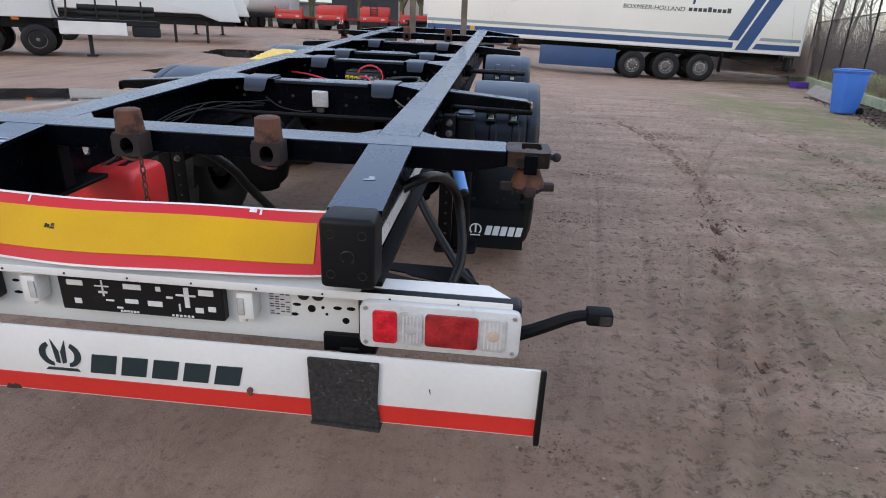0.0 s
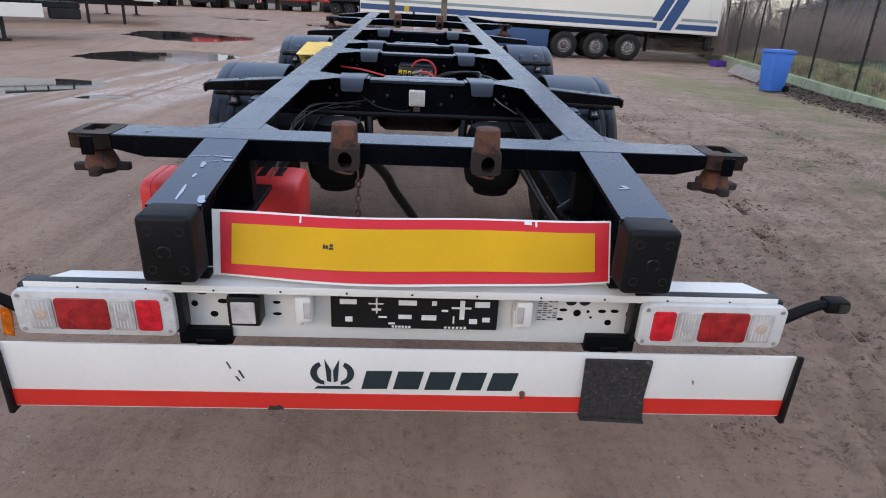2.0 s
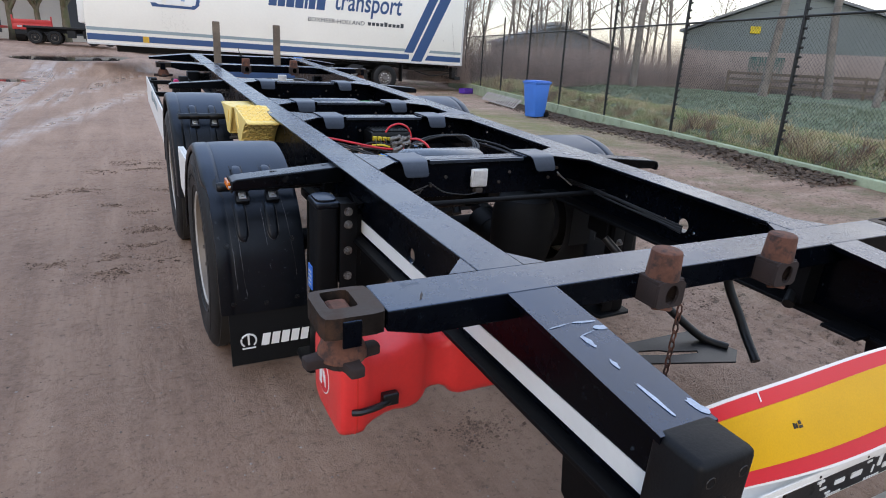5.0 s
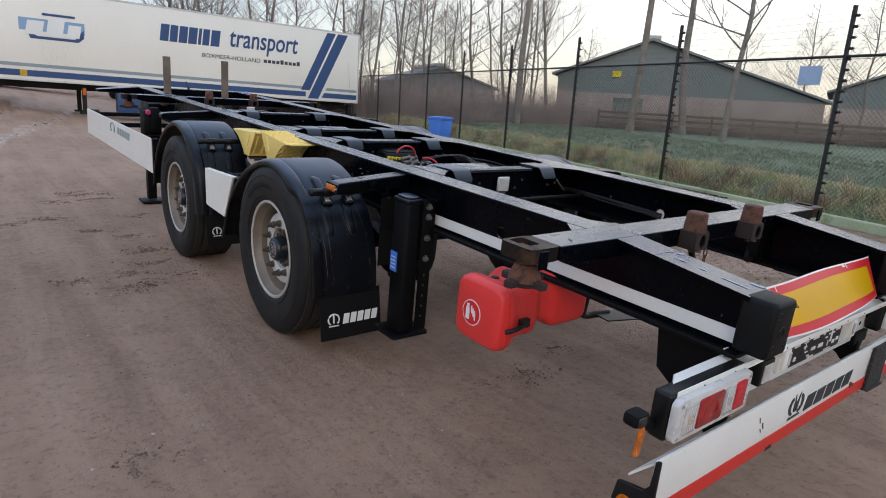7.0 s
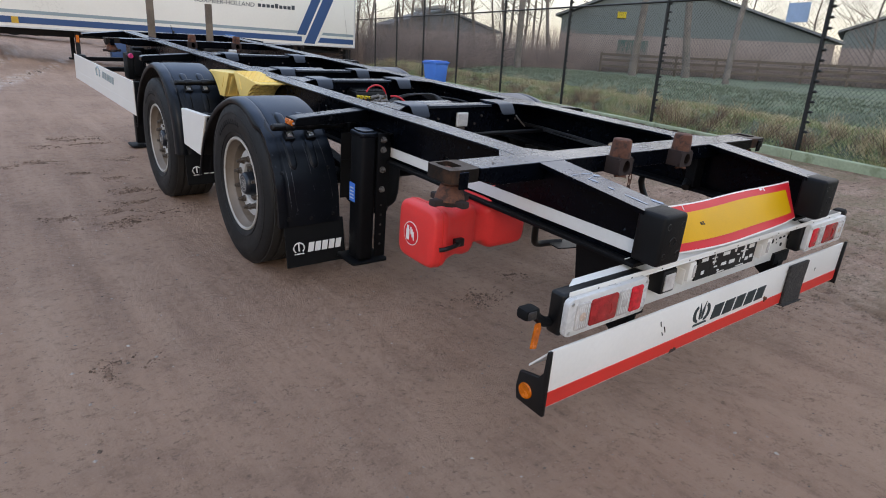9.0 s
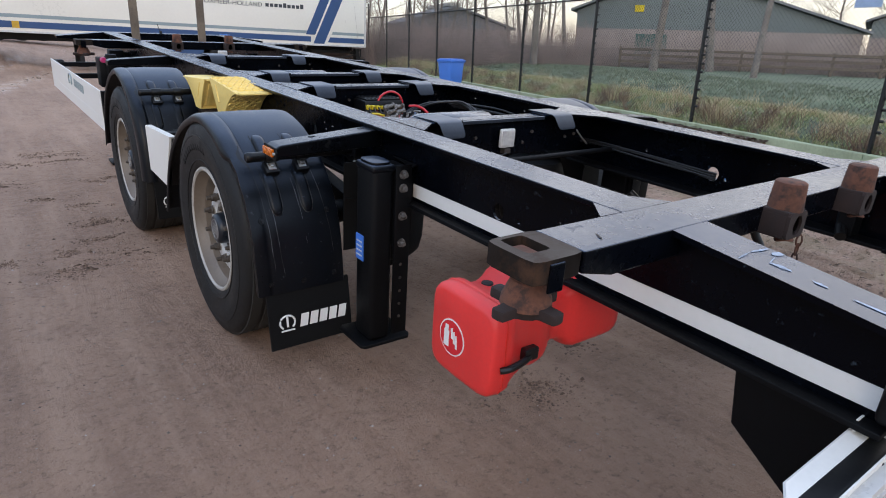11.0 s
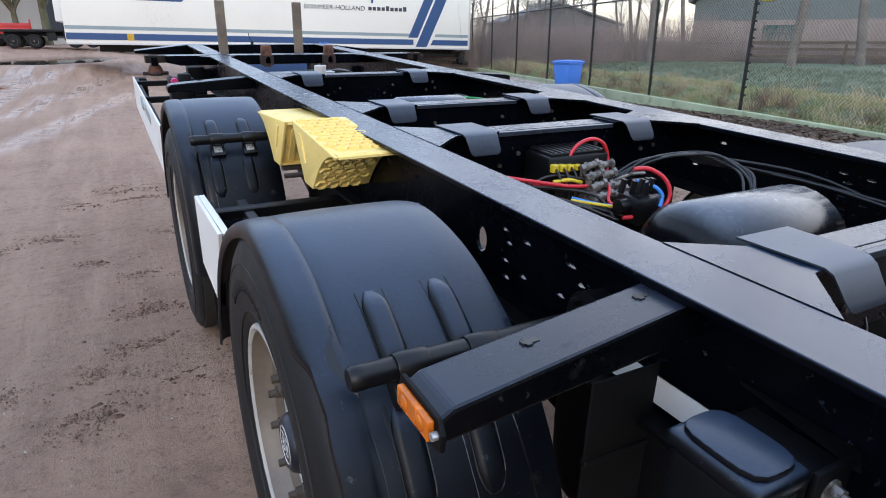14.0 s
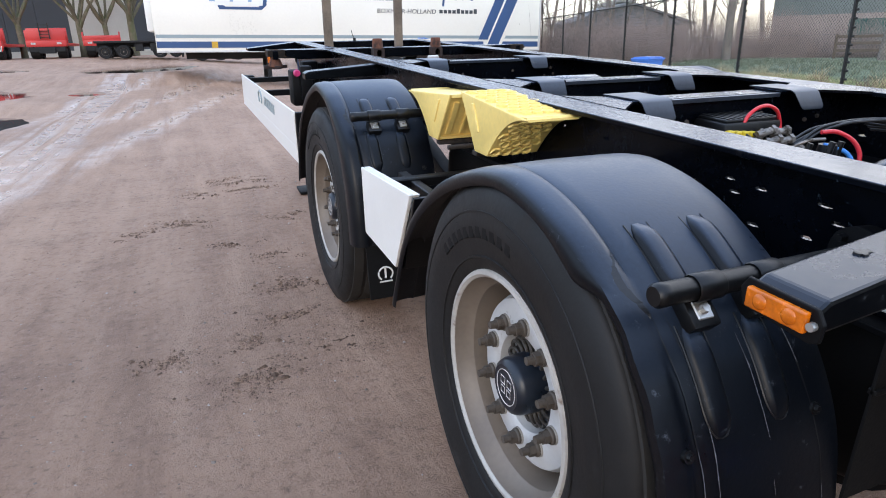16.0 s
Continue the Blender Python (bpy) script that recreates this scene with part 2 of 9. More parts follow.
M_PAD = paint("grit_pad", (0.024, 0.021, 0.019), 0.95, var=0.9, s1=90, s2=260, bump=1.0, dirt=(0.105, 0.092, 0.082), dirt_at=0.58, dirt_scale=70)
M_LENS_RED = paint("lamp_red_lens", (0.34, 0.018, 0.020), 0.16, var=0.45, s1=25, s2=140, bump=0.2)
M_LENS_CLEAR = paint("lamp_clear_lens", (0.46, 0.44, 0.42), 0.16, var=0.3, s1=14, s2=60, bump=0.15)
M_LENS_BRIGHT = paint("bright_red_lens", (0.58, 0.014, 0.026), 0.14, var=0.5, s1=30, s2=140, bump=0.2)
M_LENS_PEACH = paint("faded_amber_bulb", (0.52, 0.40, 0.32), 0.25, var=0.2, s2=120, bump=0.1)
M_LENS_AMBER = paint("amber_lens", (0.52, 0.115, 0.004), 0.22, var=0.45, s1=30, s2=150, bump=0.2)
M_LAMP_FRAME = paint("lamp_frame_plastic", (0.55, 0.54, 0.52), 0.3, var=0.12, s1=8, bump=0.05, dirt=(0.25, 0.22, 0.2), dirt_at=0.64)
M_REDBOX = paint("red_plastic_box", (0.72, 0.034, 0.032), 0.42, var=0.1, s1=3, s2=80, bump=0.08, dirt=(0.4, 0.05, 0.04), dirt_at=0.7)
M_YELLOW = paint("yellow_plastic", (0.84, 0.62, 0.20), 0.5, var=0.14, s1=4, s2=60, bump=0.12, dirt=(0.66, 0.42, 0.10), dirt_at=0.62)
M_BLUE_BIN = paint("blue_bin_plastic", (0.035, 0.16, 0.55), 0.42, var=0.1, s1=3, bump=0.06)
M_BLUE_LABEL = paint("blue_label", (0.04, 0.17, 0.6), 0.4, var=0.1, bump=0.02)
M_BLUE_PIPE = paint("blue_pipe", (0.10, 0.26, 0.55), 0.45, var=0.15)
M_HOSE_RED = paint("red_hose", (0.55, 0.02, 0.03), 0.4, var=0.1)
M_HOSE_BLUE = paint("blue_hose", (0.03, 0.22, 0.62), 0.4, var=0.1)
M_HOSE_YELLOW = paint("yellow_hose", (0.6, 0.45, 0.03), 0.4, var=0.1)
M_CHAFE = paint("chafed_plastic", (0.10, 0.105, 0.115), 0.7, var=0.6, s1=40, s2=200, bump=0.2)
M_CABLE = paint("black_cable", (0.004, 0.004, 0.0045), 0.42, var=0.3)
M_WOOD = paint("weathered_timber", (0.15, 0.115, 0.085), 0.85, var=0.4, s1=6, s2=70, bump=0.4)
M_PLINTH = paint("algae_concrete", (0.33, 0.375, 0.245), 0.9, var=0.3, s1=1.2, s2=30, bump=0.4, dirt=(0.19, 0.22, 0.12), dirt_at=0.55, dirt_scale=3)
M_POST = paint("black_fence_paint", (0.005, 0.006, 0.006), 0.5, var=0.3, bump=0.1)
M_WIRE = paint("fence_wire", (0.022, 0.025, 0.024), 0.5, metal=0.2, var=0.2, bump=0)
M_BODY = paint("cream_body_panel", (0.77, 0.74, 0.66), 0.35, var=0.05, s1=0.4, s2=12, bump=0.02, dirt=(0.62, 0.58, 0.5), dirt_at=0.68, dirt_scale=1.5)
M_BODY_WHITE = paint("white_body_panel", (0.74, 0.74, 0.71), 0.4, var=0.06, s1=0.5, s2=12, bump=0.02, dirt=(0.5, 0.47, 0.42), dirt_at=0.66, dirt_scale=1.5)
M_NAVY = paint("navy_stripe", (0.022, 0.065, 0.17), 0.4, var=0.1, s1=1, bump=0.02)
M_GREY_STRIPE = paint("grey_green_stripe", (0.24, 0.30, 0.31), 0.4, var=0.1, s1=1, bump=0.02)
M_SKIRT_BLUE = paint("blue_pallet_box", (0.018, 0.055, 0.14), 0.45, var=0.15, s1=1.5, bump=0.05)
M_UNDER = paint("dark_underbody", (0.006, 0.006, 0.0065), 0.75, var=0.4, s1=3, bump=0.2)
M_FAR_RED = paint("red_vehicle_paint", (0.52, 0.035, 0.03), 0.45, var=0.15, s1=1, bump=0.02)
M_HALL_DARK = paint("dark_cladding", (0.045, 0.05, 0.056), 0.6, var=0.15, s1=0.5, s2=8, bump=0.05)
M_HALL_GREY = paint("grey_render", (0.20, 0.20, 0.185), 0.8, var=0.2, s1=0.5, s2=8, bump=0.1)
M_HALL_PALE = paint("pale_cladding", (0.46, 0.43, 0.375), 0.7, var=0.10, s1=0.4, s2=8, bump=0.05, dirt=(0.36, 0.33, 0.28), dirt_at=0.6, dirt_scale=0.6)
M_BARN_GREEN = paint("green_cladding", (0.165, 0.190, 0.180), 0.7, var=0.12, s1=0.4, s2=6, bump=0.1)
M_BARN_WALL = paint("pale_brick_wall", (0.34, 0.28, 0.25), 0.85, var=0.2, s1=0.6, s2=9, bump=0.1)
M_ROOF = paint("fibre_cement_roof", (0.20, 0.21, 0.215), 0.8, var=0.25, s1=0.5, s2=8, bump=0.1)
M_BARK = paint("bark", (0.205, 0.175, 0.150), 0.9, var=0.35, s1=2, s2=24, bump=0.6, dirt=(0.13, 0.125, 0.10), dirt_at=0.55)
M_MOSS_BARK = paint("mossy_bark", (0.125, 0.108, 0.070), 0.95, var=0.4, s1=2, s2=24, bump=0.6, dirt=(0.085, 0.090, 0.040), dirt_at=0.48, dirt_scale=2)
M_TWIG = paint("twig_crown", (0.27, 0.235, 0.21), 0.9, var=0.3, s1=2, bump=0)
M_HEDGE = paint("bare_thicket", (0.30, 0.235, 0.205), 0.95, var=0.4, s1=1, s2=10, bump=0)
M_CRATE = paint("purple_crate", (0.09, 0.03, 0.30), 0.5, var=0.15)


def tinted(name, c1, c2, rough=0.9):
    """A material whose pieces differ one from another."""
    m = bpy.data.materials.new(name)
    m.use_nodes = True
    nt = m.node_tree
    b = nt.nodes["Principled BSDF"]
    geo = nt.nodes.new("ShaderNodeNewGeometry")
    mix = nt.nodes.new("ShaderNodeMix")
    mix.data_type = "RGBA"
    mix.inputs[6].default_value, mix.inputs[7].default_value = (*c1, 1), (*c2, 1)
    nt.links.new(geo.outputs["Random Per Island"], mix.inputs["Factor"])
    nt.links.new(mix.outputs[2], b.inputs["Base Color"])
    b.inputs["Roughness"].default_value = rough
    return m


M_GRASS = tinted("grass_blades", (0.16, 0.225, 0.080), (0.46, 0.46, 0.24))
M_STRAW = tinted("dry_grass", (0.62, 0.50, 0.30), (0.36, 0.28, 0.15))
M_LEAVES = tinted("fallen_leaves", (0.045, 0.03, 0.022), (0.13, 0.085, 0.055))
M_STONES = tinted("pebbles", (0.10, 0.085, 0.075), (0.34, 0.30, 0.27))


def ground_material():
    m = bpy.data.materials.new("packed_wet_sand")
    m.use_nodes = True
    nt = m.node_tree
    n, ln = nt.nodes, nt.links.new
    b = n["Principled BSDF"]
    tc = n.new("ShaderNodeTexCoord")

    def noise_at(scale, detail=6.0, rough=0.55, sx=1.0, sy=1.0, rot=0.0):
        mp = n.new("ShaderNodeMapping")
        mp.inputs["Scale"].default_value = (sx, sy, 1)
        mp.inputs["Rotation"].default_value = (0, 0, rot)
        t = n.new("ShaderNodeTexNoise")
        t.inputs["Scale"].default_value, t.inputs["Detail"].default_value, t.inputs["Roughness"].default_value = scale, detail, rough
        ln(tc.outputs["Object"], mp.inputs["Vector"])
        ln(mp.outputs[0], t.inputs["Vector"])
        return t.outputs["Fac"]

    def span(v, a, c):
        r = n.new("ShaderNodeMapRange")
        r.inputs["From Min"].default_value, r.inputs["From Max"].default_value = a, c
        ln(v, r.inputs["Value"])
        return r.outputs[0]

    def mixed(f, a, c):
        x = n.new("ShaderNodeMix")
        x.data_type = "RGBA"
        ln(f, x.inputs["Factor"])
        for k, v in ((6, a), (7, c)):
            if isinstance(v, tuple):
                x.inputs[k].default_value = (*v, 1)
            else:
                ln(v, x.inputs[k])
        return x.outputs[2]

    def cells(scale):
        t = n.new("ShaderNodeTexVoronoi")
        t.inputs["Scale"].default_value = scale
        ln(tc.outputs["Object"], t.inputs["Vector"])
        return t.outputs["Distance"]

    large, mid, fine = noise_at(0.35, 8), noise_at(2.2, 10, 0.68), noise_at(30, 8, 0.75)
    tracks = noise_at(1.1, 10, 0.68, 3.2, 0.30, radians(12))
    grit = noise_at(130, 4, 0.75)
    stones = cells(42)
    def math2(op, a, b=0.0, c2=None):
        q = n.new("ShaderNodeMath")
        q.operation = op
        for k, v in enumerate((a, b) if c2 is None else (a, b, c2)):
            if isinstance(v, (int, float)):
                q.inputs[k].default_value = v
            else:
                ln(v, q.inputs[k])
        return q.outputs[0]

    sep = n.new("ShaderNodeSeparateXYZ")
    ln(tc.outputs["Object"], sep.inputs[0])
    px, py = sep.outputs["X"], sep.outputs["Y"]
    lump = noise_at(14, 10, 0.78)
    # the side towards the fence is rougher, driven over and lumpy
    rough_side = math2("MULTIPLY_ADD", span(px, 0.7, 2.2), 0.72, 0.28)
    c = mixed(span(large, 0.38, 0.60), (0.296, 0.174, 0.114), (0.381, 0.232, 0.154))
    c = mixed(math2("MULTIPLY", span(mid, 0.51, 0.72), 0.7), c, (0.181, 0.101, 0.067))
    c = mixed(span(tracks, 0.50, 0.72), c, (0.422, 0.268, 0.183))
    streak = noise_at(1.0, 4, 0.60, 4.2, 0.30, radians(-5))
    c = mixed(math2("MULTIPLY", span(streak, 0.52, 0.70), 0.35), c, (0.452, 0.291, 0.202))
    c = mixed(math2("MULTIPLY", span(streak, 0.48, 0.32), 0.32), c, (0.205, 0.115, 0.074))
    c = mixed(math2("MULTIPLY", span(tracks, 0.46, 0.30), 0.6), c, (0.194, 0.108, 0.068))
    # paler, drier drifts across the driven side
    drift = noise_at(1.5, 9, 0.72, 0.5, 1.7, radians(-10))
    open_side = span(px, 0.9, 2.6)
    c = mixed(math2("MULTIPLY", open_side, 0.75), c, (0.493, 0.305, 0.212))
    c = mixed(math2("MULTIPLY", open_side, span(drift, 0.46, 0.60)), c, (0.598, 0.394, 0.289))
    c = mixed(math2("MULTIPLY", open_side, math2("MULTIPLY", span(drift, 0.44, 0.34), 0.7)), c, (0.222, 0.131, 0.089))
    c = mixed(math2("MULTIPLY", span(lump, 0.53, 0.60), rough_side), c, (0.388, 0.239, 0.168))
    c = mixed(math2("MULTIPLY", span(lump, 0.47, 0.39), rough_side), c, (0.118, 0.069, 0.045))
    c = mixed(math2("MULTIPLY", span(fine, 0.56, 0.72), 0.8), c, (0.393, 0.241, 0.168))
    c = mixed(math2("MULTIPLY", span(fine, 0.45, 0.30), 0.85), c, (0.096, 0.055, 0.036))
    c = mixed(span(stones, 0.14, 0.05), c, (0.399, 0.272, 0.201))
    # moss and weeds along the kerb side, grown in patches
    d = n.new("ShaderNodeMath")
    d.operation = "MULTIPLY_ADD"
    ln(sep.outputs["Y"], d.inputs[0])
    d.inputs[1].default_value = -0.275
    ln(sep.outputs["X"], d.inputs[2])
    near_kerb = span(d.outputs[0], 1.2, 3.4)
    moss = n.new("ShaderNodeMath")
    moss.operation = "MULTIPLY"
    ln(near_kerb, moss.inputs[0])
    ln(span(noise_at(0.8, 9, 0.75), 0.46, 0.62), moss.inputs[1])
    c = mixed(math2("MULTIPLY", moss.outputs[0], 0.75), c, (0.170, 0.160, 0.060))
    # a wide mossy place by the kerb
    vx, vy = math2("MULTIPLY", math2("ADD", px, -7.6), 0.42), math2("MULTIPLY", math2("ADD", py, -14.0), 0.16)
    far_off = math2("SQRT", math2("ADD", math2("MULTIPLY", vx, vx), math2("MULTIPLY", vy, vy)))
    c = mixed(math2("MULTIPLY", math2("MULTIPLY", span(far_off, 1.15, 0.45), span(noise_at(1.3, 9, 0.75), 0.36, 0.56)), 0.8), c, (0.235, 0.225, 0.060))
    ln(c, b.inputs["Base Color"])
    # damp places are smoother: wet wheel tracks on the open side of the yard
    ragged = noise_at(1.0, 3, 0.5, 2.6, 0.20, radians(-6))
    drag = noise_at(1.0, 2, 0.5, 4.5, 0.12, radians(10))
    wet = None
    for slope, off, half in ((0.0, 4.02, 0.42), (-0.20, 6.70, 0.26), (-0.16, 7.35, 0.16), (-0.22, 5.55, 0.12)):
        d2 = math2("ADD", math2("MULTIPLY", py, slope), math2("ADD", px, off))
        band = span(math2("ADD", math2("ABSOLUTE", d2, 0), math2("MULTIPLY", ragged, 1.0)), half + 0.74, half + 0.40)
        band = math2("MULTIPLY", band, math2("MULTIPLY", span(py, 5.4, 8.2), span(py, 34.0, 26.0)))
        wet = band if wet is None else math2("MAXIMUM", wet, band)
    wet = math2("MULTIPLY", wet, span(drag, 0.34, 0.50))
    dry = math2("MULTIPLY_ADD", lump, -0.40, 0.92)
    rr = n.new("ShaderNodeMix")
    wet = math2("MULTIPLY", wet, math2("MULTIPLY_ADD", span(noise_at(1.6, 1.5, 0.5), 0.66, 0.46), 0.55, 0.45))
    ln(wet, rr.inputs["Factor"])
    ln(dry, rr.inputs[2])
    rr.inputs[3].default_value = 0.24
    ln(rr.outputs[0], b.inputs["Roughness"])
    ln(math2("MULTIPLY_ADD", wet, 0.5, 0.5), b.inputs["Specular IOR Level"])
    h = n.new("ShaderNodeMath")
    h.operation = "MULTIPLY_ADD"
    ln(fine, h.inputs[0])
    h.inputs[1].default_value = 0.85
    ln(mid, h.inputs[2])
    h2 = n.new("ShaderNodeMath")
    h2.operation = "MULTIPLY_ADD"
    ln(grit, h2.inputs[0])
    h2.inputs[1].default_value = 0.35
    ln(h.outputs[0], h2.inputs[2])
    h3 = math2("MULTIPLY_ADD", math2("MULTIPLY", lump, rough_side), 1.6, h2.outputs[0])
    h3 = math2("MULTIPLY", h3, math2("MULTIPLY_ADD", rough_side, 0.6, 0.4))
    h3 = math2("MULTIPLY_ADD", tracks, 0.7, h3)
    h3 = math2("MULTIPLY_ADD", streak, 0.5, h3)
    h3 = math2("MULTIPLY", h3, math2("MULTIPLY_ADD", wet, -0.93, 1.0))
    bp = n.new("ShaderNodeBump")
    bp.inputs["Strength"].default_value, bp.inputs["Distance"].default_value = 1.0, 0.045
    ln(h3, bp.inputs["Height"])
    ln(bp.outputs[0], b.inputs["Normal"])
    return m


M_GROUND = ground_material()
M_FIELD = paint("meadow_soil", (0.092, 0.120, 0.065), 0.95, var=0.55, s1=0.5, s2=9, bump=0.8, dirt=(0.15, 0.155, 0.085), dirt_at=0.56, dirt_scale=0.9)
M_WATER = paint("puddle_water", (0.035, 0.03, 0.026), 0.03, var=0.2, s1=0.5, s2=3, bump=0.0, rough_var=0.02)


# ---- mesh helpers ----
def bx(bm, x0, x1, y0, y1, z0, z1, bev=0.0, seg=2, m=None):
    r = bmesh.ops.create_cube(bm, size=1.0)
    v = r["verts"]
    t = Matrix.Translation(((x0 + x1) / 2, (y0 + y1) / 2, (z0 + z1) / 2)) @ Matrix.Diagonal((abs(x1 - x0), abs(y1 - y0), abs(z1 - z0), 1))
    bmesh.ops.transform(bm, matrix=(m @ t) if m else t, verts=v)
    if bev:
        e = list({e for q in v for e in q.link_edges})
        bmesh.ops.bevel(bm, geom=e, offset=bev, segments=seg, profile=0.5, affect="EDGES")
    return bm


def cy(bm, p0, p1, r0, r1=None, seg=16):
    p0, p1 = Vector(p0), Vector(p1)
    d = p1 - p0
    m = Matrix.Translation((p0 + p1) / 2) @ d.to_track_quat("Z", "Y").to_matrix().to_4x4()
    bmesh.ops.create_cone(bm, cap_ends=True, segments=seg, radius1=r0, radius2=r0 if r1 is None else r1, depth=d.length, matrix=m)
    return bm


def prism(bm, poly, axis, a, b, bev=0.0):
    """A polygon in the two other axes (in x, y, z order), drawn out along axis from a to b."""
    def at(p, v):
        return {"x": (v, p[0], p[1]), "y": (p[0], v, p[1]), "z": (p[0], p[1], v)}[axis]
    lo = [bm.verts.new(at(p, a)) for p in poly]
    hi = [bm.verts.new(at(p, b)) for p in poly]
    fs = [bm.faces.new(lo), bm.faces.new(hi)]
    for i in range(len(poly)):
        j = (i + 1) % len(poly)
        fs.append(bm.faces.new((lo[i], lo[j], hi[j], hi[i])))
    bmesh.ops.recalc_face_normals(bm, faces=fs)
    if bev:
        bmesh.ops.bevel(bm, geom=list({e for f in fs for e in f.edges}), offset=bev, segments=2, profile=0.5, affect="EDGES")
    return bm


def smooth_line(pts, steps=6):
    """A smooth line through the points."""
    p = [Vector(q) for q in pts]
    p = [p[0] * 2 - p[1]] + p + [p[-1] * 2 - p[-2]]
    out = []
    for i in range(1, len(p) - 2):
        a, b, c, d = p[i - 1], p[i], p[i + 1], p[i + 2]
        for k in range(steps):
            t = k / steps
            out.append(0.5 * ((2 * b) + (c - a) * t + (2 * a - 5 * b + 4 * c - d) * t * t + (3 * b - a - 3 * c + d) * t ** 3))
    out.append(p[-2])
    return out


def tube(bm, pts, r, seg=8, steps=6, taper=None):
    line = smooth_line(pts, steps) if steps > 1 else [Vector(q) for q in pts]
    rings = []
    up = Vector((0.3, 0.2, 0.93)).normalized()
    for i, p in enumerate(line):
        d = (line[min(i + 1, len(line) - 1)] - line[max(i - 1, 0)]).normalized()
        s = d.cross(up)
        s = s.normalized() if s.length > 1e-4 else Vector((1, 0, 0))
        u = s.cross(d)
        k = r if taper is None else r + (taper - r) * i / (len(line) - 1)
        rings.append([bm.verts.new(p + (s * math.cos(2 * math.pi * j / seg) + u * math.sin(2 * math.pi * j / seg)) * k) for j in range(seg)])
    for a, b in zip(rings, rings[1:]):
        for j in range(seg):
            bm.faces.new((a[j], a[(j + 1) % seg], b[(j + 1) % seg], b[j]))
    bm.faces.new(rings[0][::-1])
    bm.faces.new(rings[-1])
    return bm


def lathe(bm, prof, axis="x", c=(0, 0, 0), seg=48):
    """Turns (radius, along) round the axis through c; the profile is left open."""
    c = Vector(c)
    rings = []
    for r, h in prof:
        ring = []
        for j in range(seg):
            a = 2 * math.pi * j / seg
            p = (h, r * math.cos(a), r * math.sin(a)) if axis == "x" else (r * math.cos(a), r * math.sin(a), h)
            ring.append(bm.verts.new(c + Vector(p)))
        rings.append(ring)
    fs = []
    for a, b in zip(rings, rings[1:]):
        for j in range(seg):
            fs.append(bm.faces.new((a[j], a[(j + 1) % seg], b[(j + 1) % seg], b[j])))
    return rings, fs


def part(name, bm, material, parent=None, label="", smooth=None, m=None):
    """Links a bmesh as ONE mesh object, under a thing or a part."""
    bmesh.ops.recalc_face_normals(bm, faces=bm.faces)
    me = bpy.data.meshes.new(name)
    bm.to_mesh(me)
    bm.free()
    if smooth:
        me.polygons.foreach_set("use_smooth", [True] * len(me.polygons))
        me.set_sharp_from_angle(angle=radians(smooth))
    me.materials.append(material)
    ob = new(name, me)
    if parent:
        ob.parent = parent
    if m is not None:
        ob.matrix_basis = m
    if label:
        tagged(ob, label)
    return ob


def data_part(name, verts, faces, material, parent=None, label="", smooth=None):
    me = bpy.data.meshes.new(name)
    me.from_pydata(verts, [], faces)
    me.update()
    me.materials.append(material)
    if smooth:
        me.polygons.foreach_set("use_smooth", [True] * len(me.polygons))
    ob = new(name, me)
    if parent:
        ob.parent = parent
    if label:
        tagged(ob, label)
    return ob


def shared(name, ob, m, parent):
    """One more object on the mesh of ob."""
    o = new(name, ob.data)
    o.parent = parent
    o.matrix_basis = m
    return o


def B():
    return bmesh.new()


def thing(name, m, label, category, group="", kind=""):
    e = new(name)
    e.matrix_basis = m
    e.empty_display_size = 0.2
    return tagged(e, label, category, group, kind)


# ---- ground ----
PUDDLES = [(-8.6, 23.4, 4.4, 2.2, 1.94), (-5.75, 31.0, 2.0, 0.55, 1.80), (-10.9, 37.5, 5.0, 1.6, 2.0), (-13.9, 36.0, 1.8, 1.0, 2.18), (-3.75, 37.2, 7.2, 2.6, 1.58), (-5.0, 33.6, 1.9, 0.7, 1.67), (-4.55, 23.0, 1.15, 0.50, 1.62),
           (-7.1, 8.9, 1.7, 1.25, 0.5), (-6.65, 15.6, 2.05, 2.0, 0.45), (-4.86, 8.2, 0.42, 0.20, 0.6)]


def sstep(a, b, v):
    t = min(1.0, max(0.0, (v - a) / (b - a)))
    return t * t * (3 - 2 * t)


def rise(x, y):
    far, near = sstep(15, 25, y) * sstep(-4, 5, x), 0.65 * sstep(7, 14.5, y) * sstep(4.5, 9, x)
    return 1.0 * sstep(16, 66, y - 1.2 * max(x, -6.0)) - 0.30 * (far + near - far * near)


def shore(x, y, px, py):
    """Ragged outline of a puddle."""
    return 1 + 0.20 * noise.noise((x * 0.9, y * 0.45, px)) + 0.08 * noise.noise((x * 3.5, y * 2.0, py))


def land(x, y):
    """Height of the yard: level round the trailer, rising gently far away on its side."""
    h = rise(x, y)
    for px, py, a, b, r in PUDDLES:
        q = math.hypot((x - px) * math.cos(r) + (y - py) * math.sin(r), (-(x - px) * math.sin(r) + (y - py) * math.cos(r)) * a / b) / a
        q *= shore(x, y, px, py)
        if q < 1.8:
            w = 1 - sstep(1.12, 1.8, q)
            h = h * (1 - w) + (rise(px, py) - 0.06 * (1 - sstep(0.6, 1.12, q))) * w
    return h


